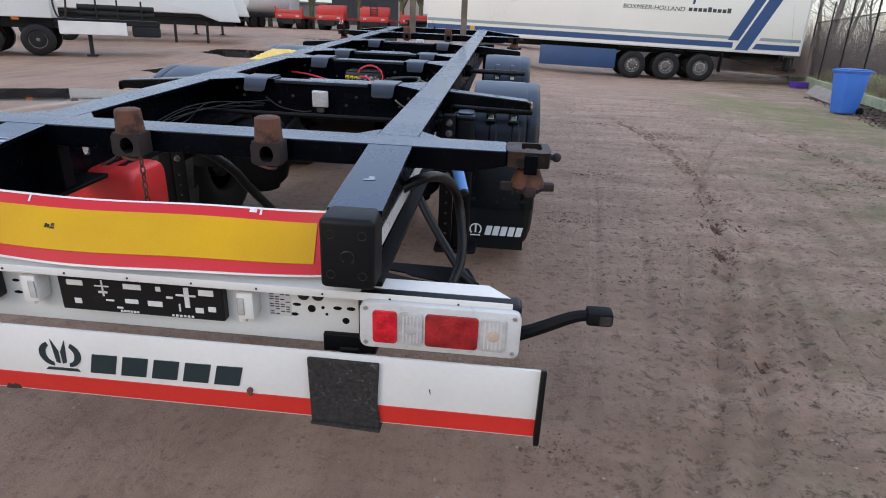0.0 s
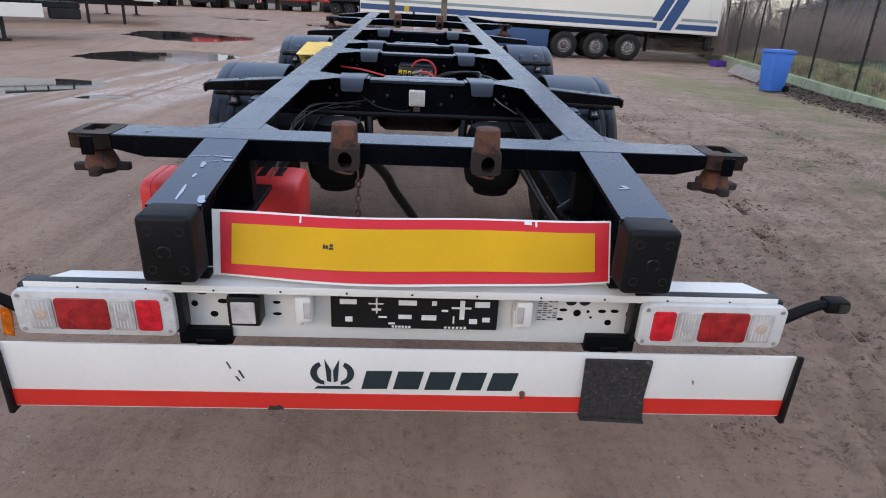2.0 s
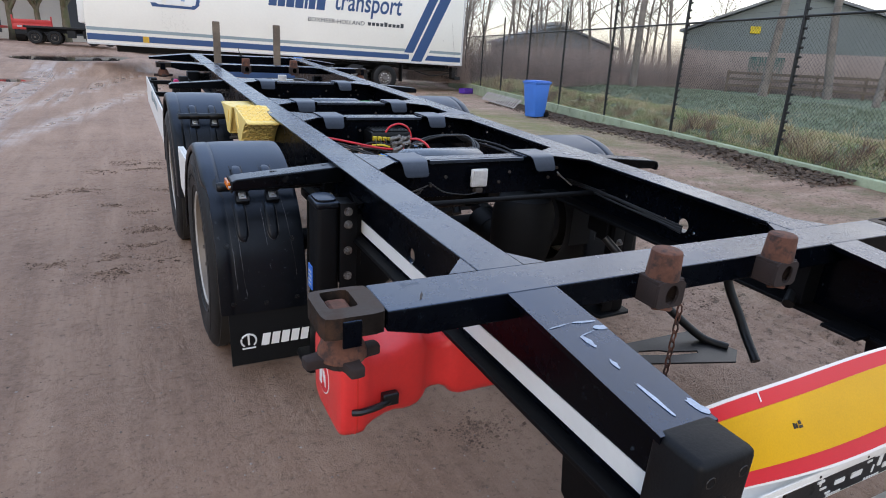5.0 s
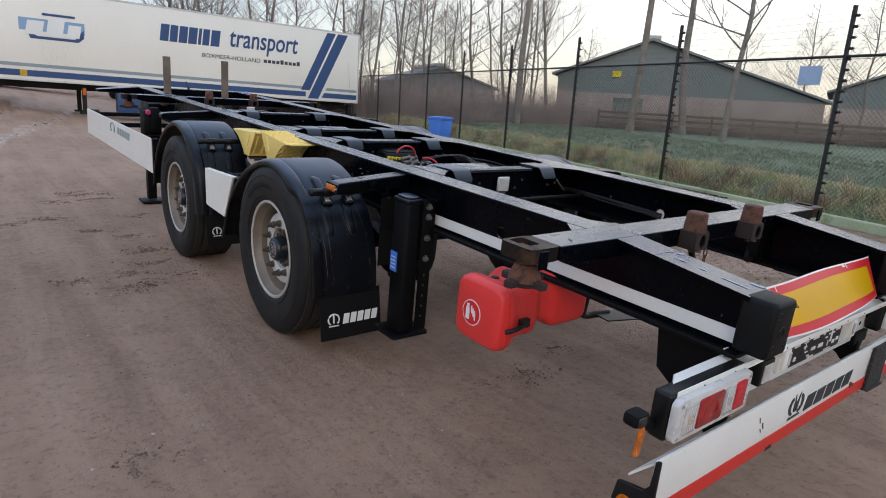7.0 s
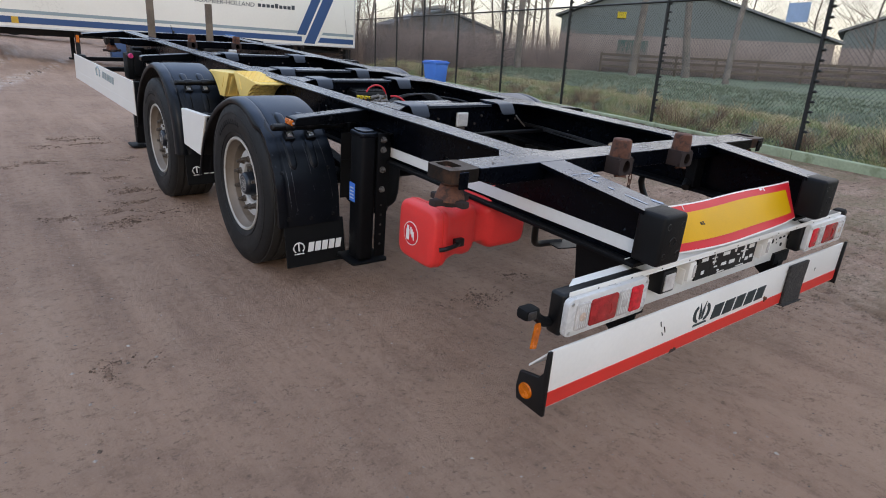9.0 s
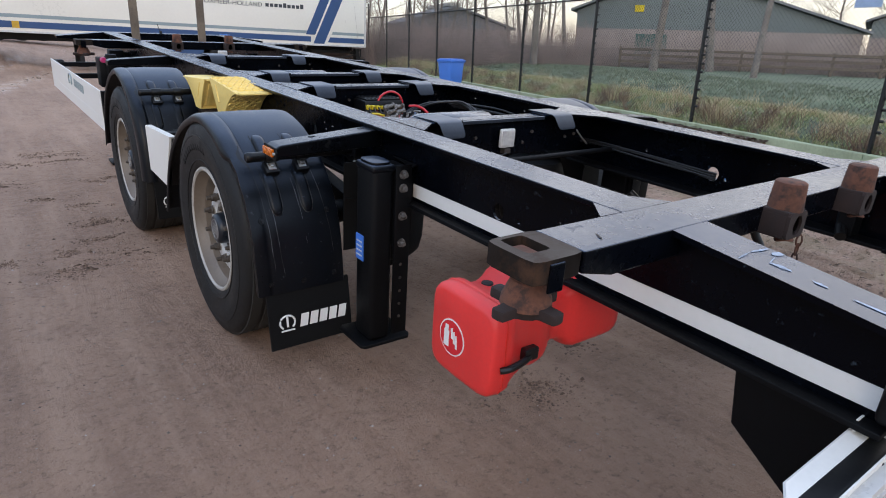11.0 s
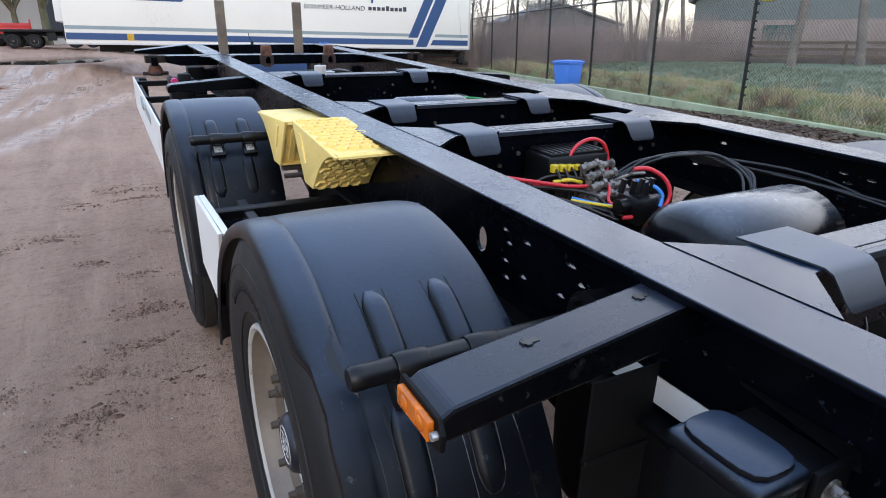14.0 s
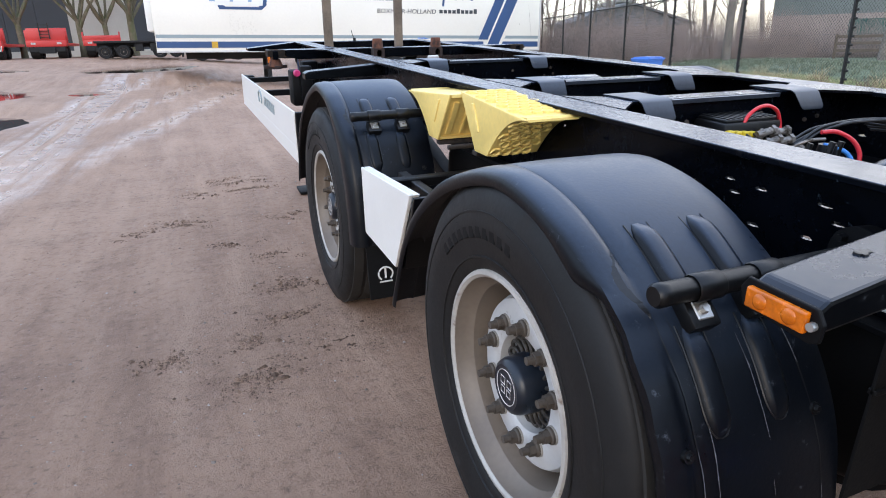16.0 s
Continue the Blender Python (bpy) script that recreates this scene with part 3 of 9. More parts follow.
# places where the soil is churned up
CRUMBS = [(-1.74, 3.88, 0.16), (-1.36, 4.05, 0.14), (-2.10, 4.22, 0.10), (-1.72, 4.25, 0.09), (-1.49, 4.44, 0.13), (-1.43, 4.92, 0.13), (-1.45, 5.5, 0.10), (-1.46, 8.2, 0.20), (-2.05, 6.6, 0.16), (-2.42, 6.43, 0.09), (-1.85, 7.7, 0.13), (-1.42, 7.75, 0.12), (-1.2, 6.5, 0.12), (-1.7, 5.9, 0.10),
          (0.08, 1.43, 0.10), (-0.35, 1.25, 0.12), (-2.25, 1.5, 0.09), (1.95, 1.91, 0.18), (2.67, 8.96, 0.35), (2.89, 3.27, 0.2), (3.57, 8.1, 0.35), (2.45, 2.63, 0.2), (2.39, 1.0, 0.18), (1.28, 0.24, 0.12), (4.58, 5.07, 0.35), (1.65, 3.2, 0.2), (2.1, 4.9, 0.25)]


def axis_steps(bands):
    out = []
    for a, b, step in bands:
        k = max(1, round((b - a) / step))
        out += [a + (b - a) * i / k for i in range(k)]
    return out + [bands[-1][1]]


# tyre grooves: x = k0 + k1 y + k2 y^2, half width, depth
GROOVES = [(1.707, 0.428, -0.030, 0.050, 0.050), (1.90, 0.428, -0.030, 0.040, 0.040), (3.587, 0.477, -0.0334, 0.05, 0.045), (3.80, 0.477, -0.0334, 0.04, 0.040), (1.705, 0.2265, 0.013, 0.022, 0.020), (1.80, 0.2765, 0.0, 0.022, 0.018), (2.105, 0.3237, 0.0, 0.024, 0.020), (1.60, 0.188, 0.0, 0.026, 0.016), (1.95, 0.86, -0.05, 0.045, 0.028),
           (2.25, 0.86, -0.05, 0.040, 0.026), (2.25, 0.297, -0.014, 0.028, 0.018), (2.75, 0.31, -0.014, 0.034, 0.022), (3.05, 0.32, -0.014, 0.028, 0.018), (1.35, 0.18, -0.008, 0.026, 0.015), (2.5, 0.27, -0.012, 0.024, 0.016), (3.5, 0.36, -0.014, 0.04, 0.024)]


def soil(x, y):
    """Height of the trodden ground with its lumps, ruts and grooves."""
    z = land(x, y)
    if not (-16 <= x <= 14 and -5 <= y <= 44):
        return z
    calm = 1.0
    for px, py, a, b, r in PUDDLES:
        q = math.hypot((x - px) * math.cos(r) + (y - py) * math.sin(r), (-(x - px) * math.sin(r) + (y - py) * math.cos(r)) * a / b) / a
        calm = min(calm, 0.04 + 0.96 * sstep(0.9, 1.7, q))
    z += calm * (0.012 * noise.noise((x * 0.8, y * 0.5, 3)) + 0.008 * noise.noise((x * 2.2, y * 1.0, 9)) * sstep(20, 9, y))
    if -5 < x < 7 and y < 14:
        rgh = 0.30 + 0.70 * sstep(0.9, 2.2, x)
        z += rgh * 0.010 * noise.noise((x * 4.5, y * 3.5, 1)) * sstep(-4.4, -3.2, x) * sstep(12, 9, y)
        if x > 0.7:
            z += sstep(0.7, 1.8, x) * (0.009 * noise.noise((x * 17, y * 13, 5)) + 0.006 * noise.noise((x * 34, y * 27, 7)))
        for k0, k1, k2, half, deep in GROOVES:
            q = (x - (k0 + k1 * y + k2 * y * y) + 0.03 * noise.noise((y * 1.3, k0, 0))) / half
            if abs(q) < 3.2:
                amount = 1.7 * min(1.0, max(0.0, 0.65 + 1.4 * noise.noise((x * 0.6, y * 0.55, k0 * 3)))) * (0.75 + 0.25 * math.sin(y * 55))
                if deep >= 0.04:
                    amount = (0.55 + 0.45 * math.sin(y * 42 + 9 * q)) * min(1.0, 0.8 + 1.2 * abs(noise.noise((x, y * 0.8, k0))))
                z += deep * amount * (0.40 * math.exp(-(abs(q) - 1.9) ** 2 * 3) - math.exp(-q * q))
        for rx, wd, dp, bend in ((2.75, 0.15, 0.010, 0.16), (4.1, 0.16, 0.012, 0.30), (-2.1, 0.15, 0.006, 0.05), (-3.2, 0.18, 0.008, 0.05)):
            q = (x - rx - bend * y - 0.12 * math.sin(y * 0.35 + rx)) / wd
            if abs(q) < 3:
                z += dp * (0.5 * math.exp(-(abs(q) - 1.5) ** 2 * 4) - math.exp(-q * q)) * (0.5 + abs(noise.noise((x * 0.7, y * 0.5, rx))) * 1.6)
    return z - 0.010


gx = axis_steps([(-500, -60, 40), (-60, -16, 4), (-16, -4, 0.2), (-4, 0.9, 0.07), (0.9, 4.6, 0.03), (4.6, 6.5, 0.06), (6.5, 14, 0.3), (14, 60, 4), (60, 500, 40)])
gy = axis_steps([(-300, -30, 40), (-30, -5, 2), (-5, -1.5, 0.25), (-1.5, 6.5, 0.04), (6.5, 10, 0.08), (10, 14, 0.16), (14, 44, 0.3), (44, 70, 3), (70, 700, 45)])
gv = [(x, y, soil(x, y)) for y in gy for x in gx]
nx = len(gx)
gf = [(j * nx + i, j * nx + i + 1, (j + 1) * nx + i + 1, (j + 1) * nx + i) for j in range(len(gy) - 1) for i in range(nx - 1)]
ground = data_part("ground", gv, gf, M_GROUND, smooth=60)
tagged(ground, "packed brown sand and gravel yard with tyre tracks", "ground", kind="structure")

for px, py, a, b, r in PUDDLES:
    bm = B()
    ring = []
    for k in range(72):
        t = 2 * math.pi * k / 72
        u, v = a * math.cos(t), b * math.sin(t)
        f = 1.05 / shore(px + u * math.cos(r) - v * math.sin(r), py + u * math.sin(r) + v * math.cos(r), px, py)
        u, v = u * f, v * f
        ring.append(bm.verts.new((px + u * math.cos(r) - v * math.sin(r), py + u * math.sin(r) + v * math.cos(r), rise(px, py) - 0.022)))
    bm.faces.new(ring)
    p = part("puddle", bm, M_WATER)
    tagged(p, "shallow muddy puddle lying in the sandy yard", "puddle", group="puddles in the yard", kind="structure")


def fence_x(y):
    return 6.7 + 0.275 * y


# the meadow beyond the fence: a bank, a shallow ditch, then flat land
fv, ff = [], []
us = [0.16, 0.6, 1.2, 2.0, 3.0, 4.2, 5.5, 7.0, 9.0, 12, 16, 24, 40, 80, 300]
ys = [-40, -25, -15, -8] + [-4 + 0.8 * k for k in range(56)] + [45, 55, 80, 140, 300]
for y in ys:
    for u in us:
        z = 0.085 + 0.235 * sstep(0, 1.4, u) - 0.55 * sstep(2.4, 4.0, u) + 0.45 * sstep(4.6, 8.5, u)
        z += 0.05 * noise.noise((u * 0.9, y * 0.6, 2)) * min(1, u)
        fv.append((fence_x(y) + u, y, z))
k = len(us)
ff = [(j * k + i, j * k + i + 1, (j + 1) * k + i + 1, (j + 1) * k + i) for j in range(len(ys) - 1) for i in range(k - 1)]
meadow = data_part("ground_meadow", fv, ff, M_FIELD, smooth=60)
tagged(meadow, "rough winter meadow of green and straw-coloured grass", "meadow", kind="structure")

# ---- the container trailer ----
SLOPE = 2.92
T_TRAILER = pose(0, 0, 0, SLOPE)
trailer = thing("container_trailer", T_TRAILER, "empty two-axle container chassis trailer, dark blue-black painted steel", "trailer")


def tp(name, bm, mat, label="", smooth=None, parent=None):
    return part(name, bm, mat, parent or trailer, label, smooth)


TOP = 0.960


def oval(y, z, a, b, n=14):
    return [(y + a * math.cos(2 * math.pi * k / n), z + b * math.sin(2 * math.pi * k / n)) for k in range(n)]


def punched(y, z, w, h):
    """A slot with one corner torn up, as a press leaves it."""
    return [(y - w, z - h * 0.3), (y - w * 0.4, z + h), (y + w, z + h * 0.5), (y + w * 0.8, z - h * 0.6), (y - w * 0.2, z - h * 0.7)]


WEB_HOLES = [punched(*q) for q in ((2.564, 0.878, 0.017, 0.005), (2.472, 0.874, 0.017, 0.006), (2.544, 0.849, 0.018, 0.005), (2.555, 0.801, 0.018, 0.005), (2.477, 0.787, 0.018, 0.006), (2.546, 0.759, 0.018, 0.006), (2.315, 0.879, 0.018, 0.006), (2.28, 0.849, 0.016, 0.006), (2.34, 0.80, 0.016, 0.005),
             (4.9, 0.85, 0.016, 0.006), (4.7, 0.80, 0.016, 0.006), (3.29, 0.889, 0.016, 0.005), (3.05, 0.886, 0.018, 0.006), (3.05, 0.807, 0.018, 0.006), (3.17, 0.774, 0.018, 0.005))] + [oval(2.666, 0.818, 0.026, 0.034)]
LEFT_HOLES = [oval(1.229, 0.800, 0.029, 0.029), oval(1.126, 0.795, 0.008, 0.009, 8), oval(0.970, 0.795, 0.008, 0.009, 8), oval(0.951, 0.840, 0.009, 0.009, 8), oval(0.868, 0.797, 0.027, 0.033)]
RIGHT_HOLES = [oval(1.256, 0.786, 0.032, 0.034), oval(1.366, 0.784, 0.009, 0.010, 8), oval(1.19, 0.772, 0.008, 0.009, 8), oval(1.635, 0.823, 0.008, 0.009, 8)]


def pierced_web(bm, rim, holes, x0, x1):
    """An upright plate in y and z with holes right through it."""
    loops = [[[bm.verts.new((x, y, z)) for y, z in lp] for x in (x0, x1)] for lp in [rim] + holes]
    for side in (0, 1):
        edges = []
        for lp in loops:
            v = lp[side]
            edges += [bm.edges.new((v[k], v[(k + 1) % len(v)])) for k in range(len(v))]
        bmesh.ops.triangle_fill(bm, use_beauty=True, edges=edges)
    for a, b in loops:
        for k in range(len(a)):
            q = (k + 1) % len(a)
            bm.faces.new((a[k], a[q], b[q], b[k]))


for sx in (-1, 1):
    def X(a, b):
        return sorted((sx * a, sx * b))
    # main rail: welded section of web and flanges, with the tapered tail
    bm = B()
    x0, x1 = X(0.585, 0.735)
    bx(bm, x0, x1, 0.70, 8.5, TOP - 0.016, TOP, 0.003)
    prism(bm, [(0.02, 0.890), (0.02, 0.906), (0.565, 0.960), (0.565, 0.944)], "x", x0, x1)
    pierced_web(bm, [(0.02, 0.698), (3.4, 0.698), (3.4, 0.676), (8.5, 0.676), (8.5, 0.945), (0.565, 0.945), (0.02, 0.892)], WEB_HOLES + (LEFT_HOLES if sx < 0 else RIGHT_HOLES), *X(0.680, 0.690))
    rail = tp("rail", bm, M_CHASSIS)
    bm = B()
    bx(bm, x0, x1, 0.02, 3.4, 0.682, 0.6975, 0.003)
    bx(bm, x0, x1, 3.4, 8.5, 0.66, 0.6755, 0.003)
    tp("lower_flange", bm, M_CHASSIS_DARK, "black lower flange dulled by road dirt", None, rail)
    # gussets where the rail meets the rear bolster
    for y0, y1, d in ((0.705, 0.80, 1), (6.885, 6.80, 1)):
        bm = B()
        prism(bm, [(sx * 0.583, y0), (sx * 0.51, y0), (sx * 0.583, y1)], "z", TOP - 0.012, TOP - 0.001)
        tp("gusset", bm, M_CHASSIS)
        bm = B()
        prism(bm, [(sx * 0.737, y0), (sx * 0.82, y0), (sx * 0.737, y1)], "z", TOP - 0.012, TOP - 0.001)
        tp("gusset", bm, M_CHASSIS)
    # white marking strip on the outer side of the web
    bm = B()
    prism(bm, [(0.04, 0.720), (0.04, 0.773), (2.25, 0.766), (2.25, 0.713)], "x", *X(0.690, 0.693))
    tp("marking_strip", bm, M_STRIP, "long white reflective strip", None)
    # rubber end buffer
    bm = B()
    bx(bm, *X(0.586, 0.732), -0.072, 0.046, 0.712, 0.908, 0.016, 3)
    buf = tp("end_buffer", bm, M_BUFFER, "thick black rubber end buffer", 40)
    for cxx, cz in ((0.616, 0.754), (0.700, 0.754), (0.616, 0.866), (0.700, 0.866)):
        bm = B()
        lathe(bm, [(0.0125, -0.0722), (0.0118, -0.0732), (0.0100, -0.0728), (0.0090, -0.0655), (0.0, -0.0655)], "z", (0, 0, 0), 18)
        bmesh.ops.transform(bm, matrix=Matrix.Translation((sx * cxx, 0, cz)) @ Matrix.Rotation(radians(-90), 4, "X"), verts=bm.verts)
        tp("bolt_socket", bm, M_CABLE, "", 40, buf)
    # moulded mark between the bolts
    bm = B()
    tube(bm, [(sx * 0.662 + 0.018 * math.cos(t), -0.0722, 0.805 + 0.018 * math.sin(t)) for t in np.linspace(-0.9, 4.0, 10)], 0.0028, 5, 1)
    tp("moulded_mark", bm, M_CABLE, "", 60, buf)


def bolster(y0, y1, top):
    """A cross bolster with its lock castings, twist locks and rubbing cones."""
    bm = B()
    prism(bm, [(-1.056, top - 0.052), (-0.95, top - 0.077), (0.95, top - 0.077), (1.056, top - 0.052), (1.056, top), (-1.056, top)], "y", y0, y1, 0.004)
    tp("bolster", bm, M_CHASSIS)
    for sx in (-1, 1):
        bm = B()
        yc = (y0 + y1) / 2
        hy_ = (y1 - y0) / 2
        n_ = 28
        lim = []
        for k in range(n_):
            t = 2 * math.pi * (k + 0.5) / n_
            c_, d_ = math.cos(t), math.sin(t)
            w = (abs(c_) ** 9 + abs(d_) ** 9) ** (-1 / 9)
            lim.append(((1.131 + 0.075 * c_ * w, yc + (hy_ + 0.001) * d_ * w), (1.143 + 0.035 * c_ * w, yc + 0.018 + 0.047 * d_ * w)))
        rings = [[bm.verts.new((sx * q[o][0], q[o][1], z)) for q in lim] for o, z in ((0, top - 0.052), (0, top + 0.001), (1, top + 0.001), (1, top - 0.048))]
        for a in range(4):
            g_, h_ = rings[a], rings[(a + 1) % 4]
            for k in range(n_):
                bm.faces.new((g_[k], g_[(k + 1) % n_], h_[(k + 1) % n_], h_[k]))
        cast = tp("lock_casting", bm, M_CASTING, "worn rusty lock casting with a rounded pocket", 40)
        bm = B()
        bx(bm, *sorted((sx * 1.116, sx * 1.170)), yc - 0.018, yc + 0.054, top - 0.056, top - 0.012, 0.010)
        tp("lock_head", bm, M_RUST, "rusty twist-lock head", None, cast)
        bm = B()
        lathe(bm, [(0.0, top - 0.05), (0.030, top - 0.05), (0.030, top - 0.072), (0.040, top - 0.075), (0.058, top - 0.118), (0.060, top - 0.135), (0.0, top - 0.135)], "z", (sx * 1.138, yc, 0), 20)
        tp("lock_collar", bm, M_RUST, "rusty flared lock collar", 50, cast)
        bm = B()
        for k in range(4):
            a = radians(6 + 90 * k)
            arm = [(u * math.cos(a) - v * math.sin(a) + sx * 1.138, u * math.sin(a) + v * math.cos(a) + yc) for u, v in ((0.02, -0.034), (0.060, -0.020), (0.094, -0.018), (0.097, 0.0), (0.094, 0.018), (0.060, 0.020), (0.02, 0.034))]
            prism(bm, arm, "z", top - 0.151, top - 0.125, 0.005)
        cy(bm, (sx * 1.138, yc, top - 0.155), (sx * 1.138, yc, top - 0.122), 0.048, 0.052)
        tp("wing_nut", bm, M_RUST_DARK, "rusty four-armed wing nut", 40, cast)
        if sx > 0:
            bm = B()
            cy(bm, (1.20, yc - 0.01, top - 0.026), (1.222, yc - 0.01, top - 0.026), 0.010)
            bmesh.ops.create_uvsphere(bm, u_segments=14, v_segments=9, radius=0.016, matrix=Matrix.Translation((1.230, yc - 0.01, top - 0.026)))
            tp("locking_pin", bm, M_OLD_STEEL, "", 60, cast)
        bm = B()
        bx(bm, *sorted((sx * 1.118, sx * 1.163)), y0 - 0.006, y0 + 0.001, top - 0.075, top - 0.008, 0.003)
        tp("lock_tab", bm, M_CHASSIS, "", None, cast)


def pierced(bm, x0, x1, z0, z1, cx, cz, rx, rz, y0, y1):
    """Upright plate with an oval hole through it."""
    n = 24
    rings = []
    for y, hole in ((y0, False), (y1, False), (y1, True), (y0, True)):
        ring = []
        for k in range(n):
            t = 2 * math.pi * (k + 0.5) / n
            c, d = math.cos(t), math.sin(t)
            if hole:
                ring.append(bm.verts.new((cx + rx * c, y, cz + rz * d)))
            else:
                w = max(abs(c), abs(d))
                ring.append(bm.verts.new(((x0 + x1) / 2 + (x1 - x0) / 2 * c / w, y, (z0 + z1) / 2 + (z1 - z0) / 2 * d / w)))
        rings.append(ring)
    for a in range(4):
        p, q = rings[a], rings[(a + 1) % 4]
        for k in range(n):
            bm.faces.new((p[k], p[(k + 1) % n], q[(k + 1) % n], q[k]))


def rubbing_cone(x, y, top):
    bm = B()
    for a, b, c, d, e, f in ((-0.050, 0.050, -0.036, 0.040, -0.090, -0.078), (-0.050, -0.038, -0.036, 0.040, -0.15, -0.088), (0.038, 0.050, -0.036, 0.040, -0.15, -0.088), (-0.050, 0.050, -0.036, 0.040, -0.158, -0.148)):
        bx(bm, x + a, x + b, y + c, y + d, top + e, top + f, 0.003)
    pierced(bm, x - 0.050, x + 0.050, top - 0.158, top - 0.080, x + 0.004, top - 0.121, 0.024, 0.030, y - 0.044, y - 0.036)
    br = tp("cone_bracket", bm, M_RUST_DARK, "rusty bracket welded to the bolster")
    bm = B()
    lathe(bm, [(0.0, top), (0.037, top), (0.0415, top - 0.003), (0.043, top - 0.010), (0.0475, top - 0.078), (0.047, top - 0.082), (0.0, top - 0.082)], "z", (x, y, 0), 28)
    tp("cone", bm, M_RUST, "rusty truncated steel cone", 35, br)
    bm = B()
    tube(bm, [(x + 0.03 * math.cos(t), y - 0.02 + 0.02 * math.sin(t), top - 0.166 + 0.004 * math.sin(t * 2)) for t in np.linspace(0, 6.1, 12)], 0.005, 6, 1)
    tp("ring", bm, M_RUST, "", 60, br)


bolster(0.548, 0.703, TOP)
for x in (-0.247, 0.247):
    rubbing_cone(x, 0.512, 1.039)
bolster(6.925, 7.075, TOP)
for x in (-0.272, 0.272):
    rubbing_cone(x, 6.887, 1.039)

# chain that hangs from the cone bracket
bm = B()
for i in range(9):
    z = 0.865 - 0.028 * i
    pts = []
    for t in np.linspace(0, 2 * math.pi, 9)[:-1]:
        u, v = 0.008 * math.cos(t), 0.018 * math.sin(t)
        pts.append((-0.198 + (u if i % 2 else 0), 0.47 + (0 if i % 2 else u), z + v))
    tube(bm, pts + [pts[0]], 0.003, 5, 1)
tube(bm, [(-0.198, 0.47, 0.612), (-0.180, 0.468, 0.585), (-0.184, 0.466, 0.556), (-0.206, 0.466, 0.548), (-0.216, 0.467, 0.570), (-0.204, 0.468, 0.588)], 0.007, 7)
tp("chain", bm, M_RUST, "short rusty hanging chain with a hook", 60)


def crossmember(y, width, deep=0.19):
    """Cross beam between the rails, with gusset plates and two bent guard flaps."""
    bm = B()
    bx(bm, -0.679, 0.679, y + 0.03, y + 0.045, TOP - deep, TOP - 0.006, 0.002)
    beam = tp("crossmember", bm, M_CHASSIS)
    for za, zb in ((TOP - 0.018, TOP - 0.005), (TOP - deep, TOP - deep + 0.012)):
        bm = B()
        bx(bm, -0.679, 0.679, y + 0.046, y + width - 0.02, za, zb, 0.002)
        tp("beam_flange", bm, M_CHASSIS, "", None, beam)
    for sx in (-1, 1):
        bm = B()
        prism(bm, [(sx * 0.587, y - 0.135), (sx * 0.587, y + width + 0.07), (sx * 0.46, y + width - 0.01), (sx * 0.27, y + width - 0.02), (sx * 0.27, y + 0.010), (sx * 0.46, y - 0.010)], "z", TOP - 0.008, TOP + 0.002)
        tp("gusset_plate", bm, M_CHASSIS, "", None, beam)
        # thin plate laid on the beam, its rear end bent down to a rounded tongue
        bm = B()
        c = sx * 0.365
        prof = [(y + width + 0.02, TOP + 0.003, 0.078), (y + 0.030, TOP + 0.005, 0.075), (y - 0.010, TOP + 0.003, 0.069), (y - 0.026, TOP - 0.006, 0.065), (y - 0.056, TOP - 0.048, 0.061), (y - 0.062, TOP - 0.057, 0.057), (y - 0.065, TOP - 0.062, 0.046)]
        rows = []
        for i, (py, pz, hw) in enumerate(prof):
            rows.append([[bm.verts.new((c + q * hw, py, pz + dz)) for q in (-1, 1)] for dz in (0.0, 0.004)])
        for a, b in zip(rows, rows[1:]):
            for k in (0, 1):
                bm.faces.new((a[k][0], a[k][1], b[k][1], b[k][0]))
            for q in (0, 1):
                bm.faces.new((a[0][q], a[1][q], b[1][q], b[0][q]))
        bm.faces.new((rows[-1][0][0], rows[-1][0][1], rows[-1][1][1], rows[-1][1][0]))
        bm.faces.new((rows[0][0][0], rows[0][0][1], rows[0][1][1], rows[0][1][0]))
        tp("guard_flap", bm, M_FLAP, "worn grey bent guard flap", 40, beam)
    # ragged pale lip along the beam's top edge
    bm = B()
    bx(bm, -0.27, 0.27, y + 0.012, y + 0.028, TOP - 0.020, TOP - 0.004, 0.002)
    tp("lip", bm, M_FLAP, "", None, beam)
    # bolt heads and punched holes on the rear face
    for hx, hz in ((-0.50, 0.06), (-0.46, 0.10), (-0.25, 0.13), (-0.17, 0.09), (0.14, 0.13), (0.20, 0.08), (0.45, 0.12), (0.50, 0.07), (0.52, 0.11)):
        bm = B()
        cy(bm, (hx, y + 0.031, TOP - hz), (hx, y + 0.022, TOP - hz), 0.009, 0.008, 8)
        tp("bolt", bm, M_OLD_STEEL, "", None, beam)
    return beam


for cyy, cw in ((1.97, 0.14), (3.24, 0.16), (3.92, 0.15), (5.27, 0.16)):
    crossmember(cyy, cw)
bm = B()
bx(bm, -0.679, 0.679, 6.25, 6.30, 0.72, 0.84, 0.004)
tp("crossmember", bm, M_CHASSIS_DARK)
bm = B()
bx(bm, -0.679, 0.679, 2.46, 2.5, 0.66, 0.70, 0.004)
tp("crossmember", bm, M_CHASSIS_DARK)
bm = B()
bx(bm, -0.679, 0.679, 4.35, 4.4, 0.68, 0.72, 0.004)
tp("crossmember", bm, M_CHASSIS_DARK)
